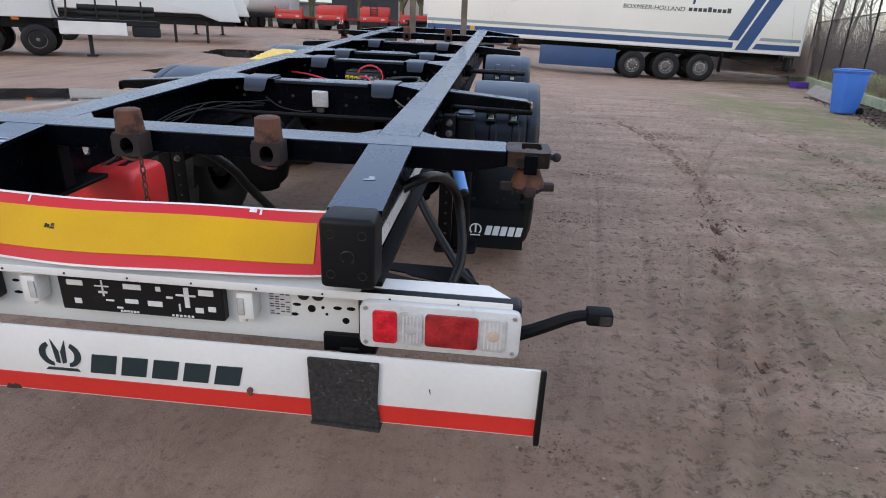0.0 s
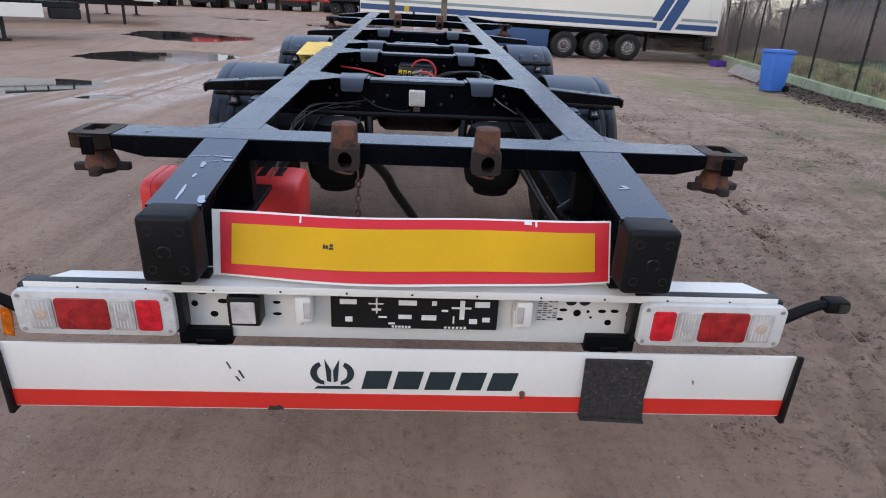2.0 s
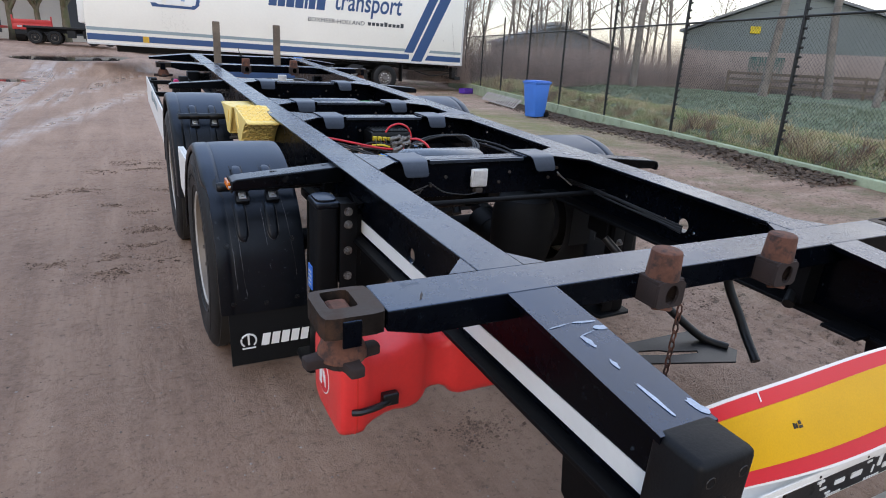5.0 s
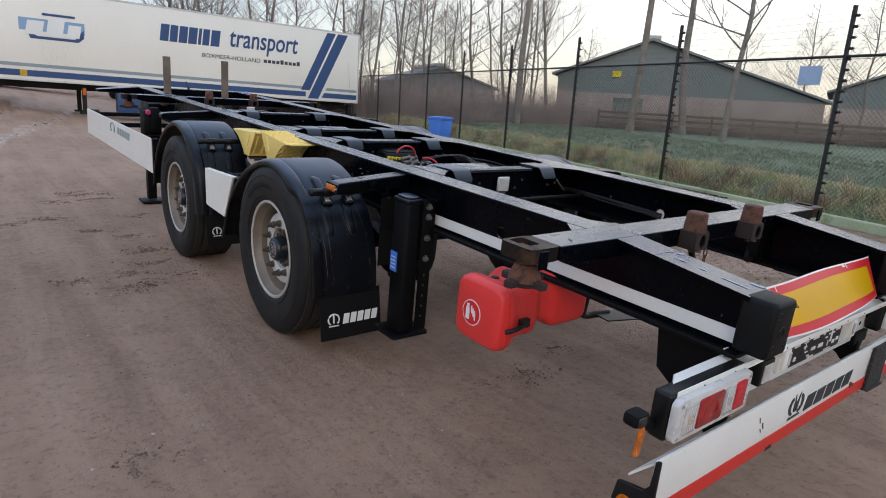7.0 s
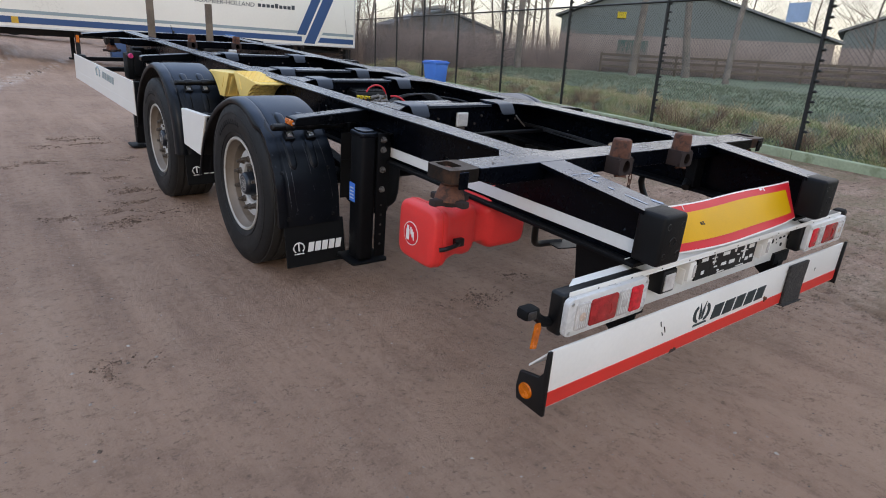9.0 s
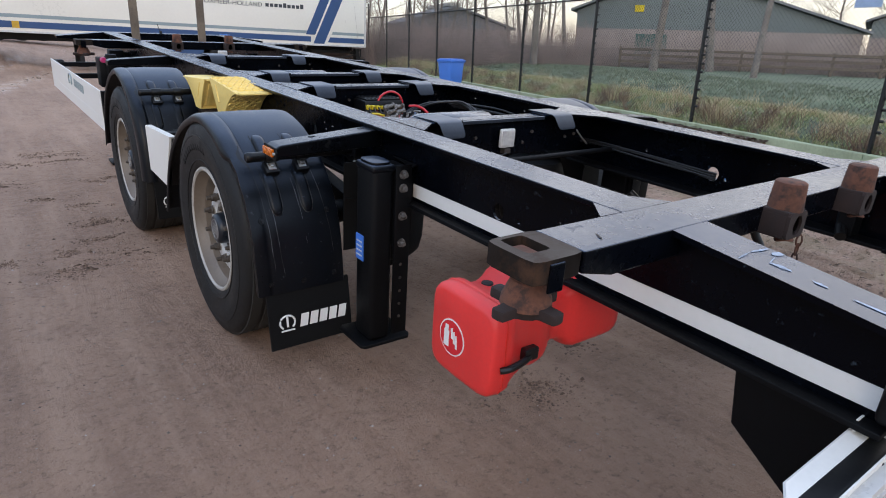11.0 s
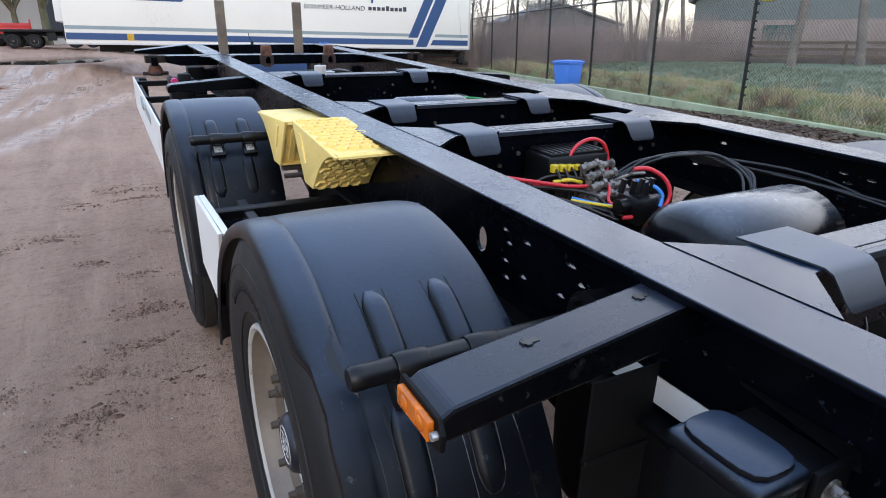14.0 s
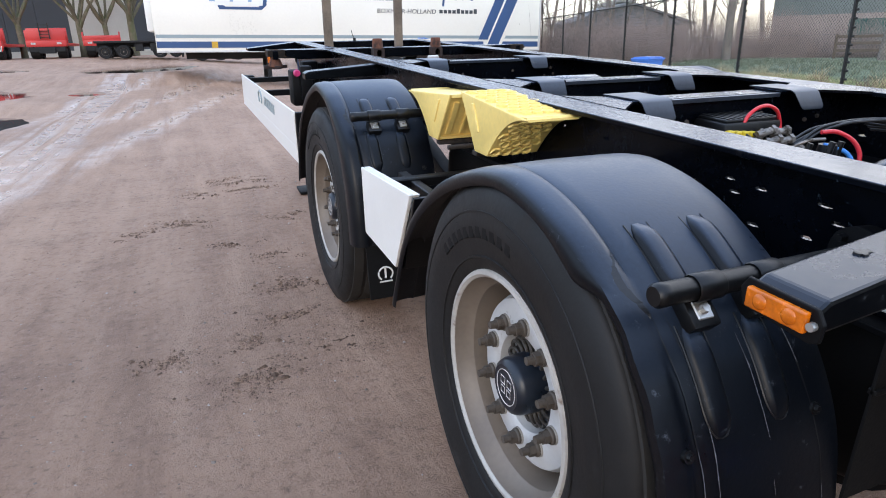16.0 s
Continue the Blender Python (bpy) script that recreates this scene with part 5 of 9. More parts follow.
# front fender stays, support arms and their lamps
for sx in (-1, 1):
    for y0, lamp in ((1.945, True), (5.36, False)):
        bm = B()
        ya, yb = (y0 + 0.003, y0 + 0.104)
        prism(bm, [(sx * 0.69, 0.945), (sx * 1.165, 0.915), (sx * 1.188, 0.903), (sx * 1.188, 0.868), (sx * 0.69, 0.872)], "y", ya, yb, 0.006)
        for v in bm.verts:
            v.co.y += 0.09 * (1.2 - abs(v.co.x))
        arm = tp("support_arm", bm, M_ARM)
        for hx in (0.765, 0.998):
            zt = 0.945 - (hx - 0.69) * 0.0612
            ym = y0 + 0.068 + 0.09 * (1.2 - hx)
            bm = B()
            bx(bm, sx * hx - 0.015, sx * hx + 0.013, ym - 0.0055, ym + 0.0055, zt - 0.002, zt + 0.0015)
            bx(bm, sx * hx - 0.011, sx * hx - 0.001, ym - 0.010, ym + 0.008, zt - 0.002, zt + 0.0017)
            tp("slot", bm, M_CABLE, "", None, arm)
        if lamp:
            bm = B()
            bx(bm, *sorted((sx * 1.188, sx * 1.199)), y0 + 0.012, y0 + 0.104, 0.872, 0.902, 0.003)
            am = tp("side_marker", bm, M_LENS_AMBER, "amber side marker lamp", None, arm)
            bm = B()
            prism(bm, [(y0 - 0.004, 0.864), (y0 + 0.010, 0.858), (y0 + 0.115, 0.866), (y0 + 0.122, 0.892), (y0 + 0.112, 0.910), (y0 + 0.006, 0.908), (y0 - 0.006, 0.890)], "x", *sorted((sx * 1.181, sx * 1.1885)), 0.002)
            tp("lamp_bracket", bm, M_CHASSIS_DARK, "bent black lamp bracket", None, arm)
            for yb in (y0 + 0.035, y0 + 0.080):
                bm = B()
                lathe(bm, [(0.0, 0.0038), (0.007, 0.003), (0.011, 0.001), (0.0115, 0.0)], "z", (0, 0, 0), 14)
                bmesh.ops.transform(bm, matrix=Matrix.Translation((sx * 1.1988, yb, 0.887)) @ Matrix.Rotation(radians(90 * sx), 4, "Y"), verts=bm.verts)
                tp("lens_dome", bm, M_LENS_AMBER, "", 50, am)
            bm = B()
            cy(bm, (sx * 1.186, y0 + 0.006, 0.885), (sx * 1.197, y0 + 0.006, 0.885), 0.006, None, 10)
            tp("screw", bm, M_ZINC, "", None, am)
    # upright box guide with flange, bolts and foot
    bm = B()
    bx(bm, *sorted((sx * 0.893, sx * 0.795)), 1.722, 1.860, 0.10, 0.850, 0.022, 3)
    post = tp("support_post", bm, M_CHASSIS_DARK, "upright black box section with a capped top", 40)
    bm = B()
    bx(bm, *sorted((sx * 0.896, sx * 0.7925)), 1.719, 1.863, 0.832, 0.862, 0.012, 4)
    prism(bm, [(sx * (0.845 + 0.044 * math.cos(t) * (abs(math.cos(t)) ** 4 + abs(math.sin(t)) ** 4) ** -0.25), 1.791 + 0.062 * math.sin(t) * (abs(math.cos(t)) ** 4 + abs(math.sin(t)) ** 4) ** -0.25) for t in np.linspace(0, 2 * math.pi, 25)[:-1]], "z", 0.860, 0.872, 0.004)
    tp("cap", bm, M_FENDER, "glossy black plastic cap", 40, post)
    bm = B()
    bx(bm, *sorted((sx * 0.796, sx * 0.722)), 1.712, 1.722, 0.12, 0.858, 0.003)
    bx(bm, *sorted((sx * 0.794, sx * 0.7215)), 1.7225, 1.855, 0.52, 0.845, 0.006)
    bx(bm, *sorted((sx * 0.7205, sx * 0.692)), 1.74, 1.9, 0.56, 0.80, 0.006)
    tp("flange", bm, M_CHASSIS_DARK, "", 40, post)
    bm = B()
    prism(bm, [(sx * 0.73, 1.70), (sx * 0.73, 1.712), (sx * 0.695, 1.90), (sx * 0.695, 1.72)], "z", 0.846, 0.852)
    tp("gusset", bm, M_CHASSIS_DARK, "", None, post)
    for z in (0.821, 0.765, 0.650, 0.535):
        bm = B()
        cy(bm, (sx * 0.762, 1.7125, z), (sx * 0.762, 1.709, z), 0.019, 0.018, 16)
        cy(bm, (sx * 0.762, 1.709, z), (sx * 0.762, 1.697, z), 0.0145, 0.0135, 6)
        cy(bm, (sx * 0.762, 1.697, z), (sx * 0.762, 1.688, z), 0.009, 0.008, 8)
        tp("bolt", bm, M_BOLT, "", 35, post)
    for z in (0.44, 0.38, 0.32, 0.26, 0.20):
        bm = B()
        cy(bm, (sx * 0.762, 1.713, z), (sx * 0.762, 1.710, z), 0.007, None, 8)
        tp("hole", bm, M_OLD_STEEL, "", None, post)
    bm = B()
    prism(bm, [(sx * 0.925, 1.705), (sx * 0.94, 1.725), (sx * 0.94, 1.905), (sx * 0.92, 1.925), (sx * 0.72, 1.915), (sx * 0.70, 1.895), (sx * 0.70, 1.72), (sx * 0.715, 1.70)], "z", 0.085, 0.102, 0.004)
    tp("foot_plate", bm, M_CHASSIS_DARK, "", 40, post)
    # spray curtain hung inside the fender
    bm = B()
    bx(bm, *sorted((sx * 0.848, sx * 0.700)), 2.045, 2.051, 0.40, 0.80, 0.001)
    bx(bm, *sorted((sx * 0.848, sx * 0.700)), 2.040, 2.056, 0.63, 0.642, 0.003)
    tp("spray_curtain", bm, M_RUBBER, "dull black bristly spray curtain")
    if sx < 0:
        bm = B()
        bx(bm, -0.8965, -0.8925, 1.788, 1.848, 0.450, 0.560)
        tp("label", bm, M_BLUE_LABEL, "blue printed label", None, post)
        for k in range(4):
            bm = B()
            bx(bm, -0.8980, -0.8960, 1.797, 1.839, 0.468 + 0.020 * k, 0.474 + 0.020 * k)
            tp("printed_bar", bm, M_LAMP_FRAME, "", None, post)

# side guard panels, nearly level although the frame slopes
bm = B()
prism(bm, [(3.475, 0.380), (3.30, 0.700), (3.895, 0.661), (3.875, 0.384)], "x", -1.252, -1.238, 0.003)
prism(bm, [(3.31, 0.687), (3.30, 0.700), (3.895, 0.661), (3.893, 0.648)], "x", -1.2365, -1.214, 0.002)
sg = tp("side_guard", bm, M_WHITE, "short white side guard panel")
bm = B()
for y in (3.42, 3.72):
    bx(bm, -1.236, -0.66, y, y + 0.05, 0.60, 0.64, 0.006)
bx(bm, -1.234, -1.19, 3.36, 3.88, 0.585, 0.635, 0.006)
prism(bm, [(3.40, 0.40), (3.285, 0.690), (3.297, 0.692), (3.470, 0.384)], "x", -1.240, -1.150, 0.002)
bx(bm, -1.10, -1.06, 3.30, 3.88, 0.585, 0.630, 0.006)
tp("guard_bracket", bm, M_BLACK)
bm = B()
prism(bm, [(5.51, 0.325), (5.56, 0.655), (9.10, 0.590), (9.16, 0.250)], "x", -1.252, -1.238, 0.003)
sgf = tp("side_guard", bm, M_WHITE, "long white side guard panel with a small grey mark")
bm = B()
prism(bm, [(5.53, 0.425), (5.53, 0.431), (9.12, 0.366), (9.12, 0.360)], "x", -1.2535, -1.2515)
tp("crease", bm, M_STRIP, "", None, sgf)
for k in range(5):
    bm = B()
    y = 7.10 - 0.13 * k
    prism(bm, [(y, 0.50), (y - 0.10, 0.502), (y - 0.13, 0.58), (y - 0.03, 0.578)], "x", -1.2555, -1.2525)
    tp("printed_block", bm, M_GREY_STRIPE, "", None, sgf)
bm = B()
tube(bm, [(-1.2545, 7.34 + 0.11 * math.cos(t), 0.54 + 0.055 * math.sin(t)) for t in np.linspace(-0.9, 4.0, 14)], 0.010, 5, 1)
tp("printed_emblem", bm, M_GREY_STRIPE, "", None, sgf)
bm = B()
bx(bm, -1.236, -1.20, 5.57, 8.95, 0.53, 0.58, 0.006)
for y in (5.8, 7.2, 8.4):
    bx(bm, -1.236, -0.66, y, y + 0.05, 0.56, 0.61, 0.006)
bx(bm, -1.236, -1.12, 8.96, 9.10, 0.30, 0.58, 0.01)
bx(bm, -1.250, -1.19, 5.47, 5.506, 0.31, 0.66, 0.006)
tp("guard_bracket", bm, M_CHASSIS_DARK)
# supply couplings and leg gear near the nose
bm = B()
bx(bm, -1.08, -0.90, 6.55, 6.75, 0.55, 0.82, 0.012)
bx(bm, -1.02, -0.93, 6.50, 6.58, 0.60, 0.86, 0.012)
tp("valve_panel", bm, M_CHASSIS_DARK, "", 40)
bm = B()
cy(bm, (-1.05, 6.50, 0.81), (-1.05, 6.46, 0.81), 0.028, 0.022)
tp("supply_coupling", bm, paint("magenta_cap", (0.5, 0.02, 0.12), 0.5), "red-violet air coupling cap", 40)
for sx in (-1, 1):
    bm = B()
    bx(bm, sx * 0.80 - 0.07, sx * 0.80 + 0.07, 7.25, 7.40, 0.1, 0.84, 0.012)
    bx(bm, sx * 0.86 - 0.05, sx * 0.86 + 0.05, 7.27, 7.38, -0.33, 0.12, 0.01)
    bx(bm, sx * 0.86 - 0.13, sx * 0.86 + 0.13, 7.2, 7.45, -0.372, -0.345, 0.005)
    bx(bm, *sorted((sx * 0.62, sx * 0.86)), 7.27, 7.38, 0.68, 0.82, 0.01)
    tp("landing_leg", bm, M_CHASSIS_DARK, "black telescopic landing leg", 40)

# ---- rear end of the trailer ----
def board_at(x, v, off=0.0):
    """A place on the bent marking board: v runs from its lower to its upper edge, which leans forward."""
    u = x / 0.56
    low = Vector((x, -0.019 - 0.007 * u + 0.047 * u * u, 0.694 + 0.007 * u))
    top = Vector((x, 0.138 + 0.009 * u - 0.0415 * u * u, 0.844 - 0.001 * u + 0.025 * u * u))
    d = (top - low).normalized()
    p = low.lerp(top, v) + Vector((0, -d.z, d.y)) * (off + 0.010 * (1 - u * u) * math.sin(math.pi * v))
    p.z += 0.003 * math.sin(x * 9)
    return p


def board(x0, x1, v0, v1, off, thick=0.003, n=28, m=6):
    """A sheet on the board, off from its face."""
    bm = B()
    grid = []
    for o in (off, off - thick):
        grid.append([[bm.verts.new(board_at(x0 + (x1 - x0) * i / n, v0 + (v1 - v0) * j / m, o)) for j in range(m + 1)] for i in range(n + 1)])
    for g_ in grid:
        for i in range(n):
            for j in range(m):
                bm.faces.new((g_[i][j], g_[i + 1][j], g_[i + 1][j + 1], g_[i][j + 1]))
    f_, k_ = grid
    for i in range(n):
        for j in (0, m):
            bm.faces.new((f_[i][j], f_[i + 1][j], k_[i + 1][j], k_[i][j]))
    for j in range(m):
        for i in (0, n):
            bm.faces.new((f_[i][j], f_[i][j + 1], k_[i][j + 1], k_[i][j]))
    bmesh.ops.recalc_face_normals(bm, faces=bm.faces)
    return bm


plate = tp("marking_board", board(-0.579, 0.586, 0.0, 1.0, 0.0), M_WHITE, "bent rear marking board, yellow with a red border", 30)
tp("red_border", board(-0.556, 0.580, 0.03, 0.965, 0.003), M_RED_REFLEX, "", 30, plate)
tp("yellow_field", board(-0.523, 0.538, 0.19, 0.800, 0.006), M_YELLOW_REFLEX, "", 30, plate)
for x0, x1, v0, v1 in ((-0.262, -0.256, 0.49, 0.55), (-0.254, -0.248, 0.49, 0.54), (-0.245, -0.232, 0.48, 0.51), (-0.243, -0.234, 0.52, 0.56)):
    tp("approval_mark", board(x0, x1, v0, v1, 0.0075, 0.001, 1, 1), M_OLD_STEEL, "", None, plate)
for x0, x1, v0, v1 in ((-0.335, -0.330, 0.86, 0.97), (0.330, 0.352, 0.91, 0.96), (0.362, 0.368, 0.88, 0.97)):
    tp("scrape", board(x0, x1, v0, v1, 0.0048, 0.001, 2, 1), M_STRIP, "", None, plate)

# white lamp carrier
bm = B()
prism(bm, [(-1.098, 0.648), (1.098, 0.660), (1.10, 0.676), (1.03, 0.704), (-1.0, 0.694), (-1.10, 0.664)], "y", 0.0, 0.004)
bmesh.ops.transform(bm, matrix=Matrix.Translation((0, 0.0, 0.655)) @ Matrix.Rotation(radians(-62), 4, "X") @ Matrix.Translation((0, 0, -0.655)), verts=bm.verts)
bmesh.ops.scale(bm, vec=(1, 2.1, 1), verts=bm.verts)
carrier = tp("lamp_carrier", bm, M_WHITE, "white pressed-steel lamp carrier with punched holes", 30)
for c in ((-1.098, 1.098, -0.003, 0.001, 0.648, 0.672), (-0.72, 0.72, 0.066, 0.071, 0.462, 0.70), (-0.72, 0.72, 0.0715, 0.13, 0.458, 0.463)):
    bm = B()
    bx(bm, *c, 0.001)
    tp("carrier_plate", bm, M_WHITE, "", 30, carrier)
random.seed(4)
HOLES = [(-0.63, 0.612, 0.014, 0.006), (-0.57, 0.585, 0.016, 0.008), (-0.60, 0.540, 0.012, 0.010), (-0.655, 0.575, 0.010, 0.010), (-0.41, 0.585, 0.012, 0.005), (-0.41, 0.545, 0.014, 0.005),
         (0.492, 0.611, 0.017, 0.014), (0.535, 0.613, 0.018, 0.015), (0.515, 0.571, 0.012, 0.012), (0.593, 0.579, 0.013, 0.006), (0.633, 0.580, 0.013, 0.006), (0.617, 0.539, 0.011, 0.010), (0.471, 0.581, 0.013, 0.005),
         (0.680, 0.571, 0.010, 0.012), (0.610, 0.624, 0.014, 0.006), (0.549, 0.577, 0.005, 0.005), (0.462, 0.548, 0.012, 0.005), (0.560, 0.556, 0.004, 0.004), (-0.455, 0.645, 0.02, 0.004)]
for hx, hz, a, b in HOLES:
    bm = B()
    prism(bm, [(hx + a * math.cos(t), hz + b * math.sin(t)) for t in np.linspace(0, 2 * math.pi, 17)[:-1]], "y", 0.0645, 0.0665)
    tp("punched_hole", bm, M_CHASSIS_DARK if a < 0.017 else M_UNDER, "", None, carrier)
for k in range(11):
    bm = B()
    x = -0.95 + 0.19 * k
    cy(bm, (x, -0.0025, 0.658), (x, -0.0045, 0.658), 0.0035, None, 8)
    tp("rivet", bm, M_OLD_STEEL, "", None, carrier)
bm = B()
bx(bm, 0.387, 0.453, 0.0635, 0.0665, 0.540, 0.620)
tp("data_sticker", bm, M_LAMP_FRAME, "worn silver data sticker", None, carrier)
bm = B()
random.seed(5)
for k in range(9):
    for j in range(4):
        if random.random() < 0.75:
            bx(bm, 0.390 + 0.016 * j, 0.390 + 0.016 * j + 0.012, 0.0625, 0.064, 0.545 + 0.008 * k, 0.548 + 0.008 * k)
tp("sticker_bars", bm, M_OLD_STEEL, "", None, carrier)

# number plate holder, empty
bm = B()
bx(bm, -0.243, 0.262, 0.030, 0.062, 0.522, 0.643, 0.004)
hold = tp("plate_holder", bm, M_BLACK, "empty black number plate holder with white slots")
random.seed(6)
for x0, x1, z0, z1 in ((-0.215, -0.165, 0.605, 0.622), (-0.04, 0.015, 0.605, 0.622), (0.06, 0.075, 0.606, 0.621), (0.19, 0.235, 0.603, 0.622), (-0.20, -0.178, 0.545, 0.562), (-0.12, -0.092, 0.585, 0.592), (-0.10, -0.075, 0.560, 0.566), (-0.04, 0.0, 0.558, 0.572), (0.03, 0.075, 0.555, 0.572), (0.145, 0.16, 0.560, 0.625), (0.12, 0.18, 0.596, 0.602), (0.175, 0.20, 0.545, 0.562), (0.215, 0.238, 0.552, 0.568), (-0.13, -0.085, 0.606, 0.610), (-0.108, -0.103, 0.575, 0.628), (0.125, 0.13, 0.545, 0.57), (-0.07, -0.05, 0.538, 0.544), (0.09, 0.11, 0.585, 0.592)):
    bm = B()
    bx(bm, x0, x1, 0.0275, 0.031, z0, z1, 0.001)
    tp("slot", bm, M_STRIP, "", None, hold)
for k in range(12):
    bm = B()
    x = 0.10 + 0.012 * k if k < 6 else -0.06 + 0.010 * (k - 6)
    bx(bm, x, x + 0.0075, 0.0285, 0.031, 0.527, 0.5335)
    tp("printed_bar", bm, M_STRIP, "", None, hold)
for x in (-0.320, 0.338):
    bm = B()
    bx(bm, x - 0.026, x + 0.026, 0.005, 0.066, 0.548, 0.636, 0.010)
    bx(bm, x - 0.030, x - 0.005, 0.02, 0.066, 0.53, 0.60, 0.006)
    lampn = tp("plate_lamp", bm, M_WHITE, "white number plate lamp housing", 40)
    bm = B()
    bx(bm, x + 0.012 * (1 if x < 0 else -1) - 0.010, x + 0.012 * (1 if x < 0 else -1) + 0.010, 0.002, 0.006, 0.565, 0.62, 0.003)
    tp("lens", bm, M_LENS_CLEAR, "", None, lampn)
bm = B()
bx(bm, -0.540, -0.445, 0.0, 0.066, 0.536, 0.636, 0.008)
rl = tp("reversing_lamp", bm, M_BLACK, "small black reversing lamp with cooling fins", 40)
for k in range(6):
    bm = B()
    bx(bm, -0.532 + 0.015 * k, -0.524 + 0.015 * k, 0.008, 0.06, 0.630, 0.648, 0.001)
    tp("fin", bm, M_BLACK, "", None, rl)
bm = B()
bx(bm, -0.528, -0.458, -0.005, 0.002, 0.548, 0.620, 0.004)
tp("lens", bm, M_LENS_CLEAR, "", None, rl)


def rounded(x0, x1, z0, z1, r, n=4):
    """Outline of a rectangle with rounded corners."""
    out = []
    for cx_, cz_, a0 in ((x1 - r, z1 - r, 0), (x0 + r, z1 - r, 90), (x0 + r, z0 + r, 180), (x1 - r, z0 + r, 270)):
        out += [(cx_ + r * math.cos(radians(a0 + 90 * k / n)), cz_ + r * math.sin(radians(a0 + 90 * k / n))) for k in range(n + 1)]
    return out


def tail_lamp(sx):
    def q(a, b):
        return sorted((sx * a, sx * b))
    bm = B()
    bx(bm, *q(0.668, 1.124), 0.0, 0.062, 0.508, 0.666, 0.012, 3)
    box = tp("tail_lamp", bm, M_BLACK, "tail lamp cluster with red, clear and amber fields", 40)
    bm = B()
    prism(bm, rounded(*q(0.680, 1.124), 0.516, 0.657, 0.022), "y", -0.028, -0.002, 0.004)
    tp("frame", bm, M_LAMP_FRAME, "pale grey lamp frame", 40, box)
    for a, b, mat, nm in ((0.717, 0.785, M_LENS_BRIGHT, "red_lens"), (0.791, 0.856, M_LENS_CLEAR, "clear_lens"), (0.863, 1.009, M_LENS_RED, "red_lens"), (1.015, 1.085, M_LENS_CLEAR, "amber_clear_lens")):
        bm = B()
        prism(bm, rounded(*q(a, b), 0.536, 0.636, 0.010), "y", -0.0335, -0.026, 0.002)
        lens = tp(nm, bm, mat, "", 30, box)
        if mat is M_LENS_CLEAR:
            # ribbed reflector behind the clear cover
            for k in range(5):
                bm = B()
                bx(bm, *q(a + 0.010 + (b - a - 0.026) * k / 4, a + 0.014 + (b - a - 0.026) * k / 4), -0.0345, -0.033, 0.545, 0.627, 0.0005, 1)
                tp("lens_rib", bm, M_LAMP_FRAME, "", None, lens)
    for a, b in ((0.806, 0.842), (1.030, 1.072)):
        bm = B()
        cy(bm, (sx * (a + b) / 2, -0.0346, 0.585), (sx * (a + b) / 2, -0.0362, 0.585), 0.017, 0.013, 20)
        tp("bulb_lens", bm, M_LENS_PEACH if a > 1 else M_LENS_CLEAR, "", 40, box)
    bm = B()
    tube(bm, [(sx * 0.934 + 0.040 * math.cos(t), -0.0335, 0.580 + 0.034 * math.sin(t)) for t in np.linspace(-0.7, 3.85, 14)], 0.0022, 5, 1)
    tp("moulded_emblem", bm, M_LENS_RED, "", None, box)
    for a, z in ((0.697, 0.640), (0.697, 0.533), (1.106, 0.641), (1.106, 0.533)):
        bm = B()
        cy(bm, (sx * a, -0.0275, z), (sx * a, -0.031, z), 0.007, 0.006, 10)
        tp("screw", bm, M_ZINC, "", None, box)


tail_lamp(-1)
tail_lamp(1)
# rubber marker stalks
for sx in (-1, 1):
    bm = B()
    if sx > 0:
        tube(bm, [(1.06, 0.06, 0.52), (1.17, 0.07, 0.56), (1.27, 0.08, 0.603), (1.32, 0.085, 0.612)], 0.022, 8, 4, 0.016)
        bx(bm, 1.31, 1.385, 0.06, 0.115, 0.588, 0.632, 0.010)
    else:
        tube(bm, [(-1.06, 0.06, 0.54), (-1.14, 0.05, 0.55), (-1.20, 0.04, 0.59), (-1.25, 0.02, 0.635)], 0.020, 8, 4, 0.016)
        bx(bm, -1.304, -1.240, -0.012, 0.040, 0.614, 0.655, 0.012)
    stalk = tp("marker_stalk", bm, M_RUBBER, "black rubber outline marker lamp on a stalk", 40)
    bm = B()
    if sx > 0:
        bx(bm, 1.345, 1.380, 0.056, 0.062, 0.596, 0.624, 0.004)
    else:
        bx(bm, -1.298, -1.262, -0.016, -0.010, 0.621, 0.649, 0.005)
    tp("lens", bm, M_OLD_STEEL, "", None, stalk)
bm = B()
prism(bm, [(-1.217, 0.474), (-1.187, 0.466), (-1.176, 0.545), (-1.184, 0.568), (-1.208, 0.566)], "y", 0.030, 0.037, 0.003)
tp("hanging_reflector", bm, M_LENS_AMBER, "amber reflector on a hanging bracket")

# under-run bumper
bm = B()
bx(bm, -1.19, 1.19, -0.034, -0.024, 0.262, 0.488, 0.002)
bx(bm, -1.19, 1.19, -0.030, 0.055, 0.262, 0.275, 0.002)
prism(bm, [(-0.030, 0.478), (-0.030, 0.488), (0.050, 0.40), (0.050, 0.39)], "x", -1.19, 1.19)
bump = tp("bumper", bm, M_WHITE, "white under-run bumper with a red lower band", 30)
bm = B()
bx(bm, -1.188, 1.188, -0.0370, -0.0335, 0.268, 0.325, 0.0)
tp("red_band", bm, M_RED, "", None, bump)
for sx in (-1, 1):
    bm = B()
    prism(bm, [(-0.052, 0.245), (0.075, 0.250), (0.085, 0.30), (0.075, 0.365), (0.035, 0.375), (-0.012, 0.385), (-0.030, 0.41), (-0.034, 0.495), (-0.048, 0.497)], "x", *sorted((sx * 1.189, sx * 1.206)), 0.004)
    endc = tp("end_cap", bm, M_BLACK, "black plastic bumper end cap", 40, bump)
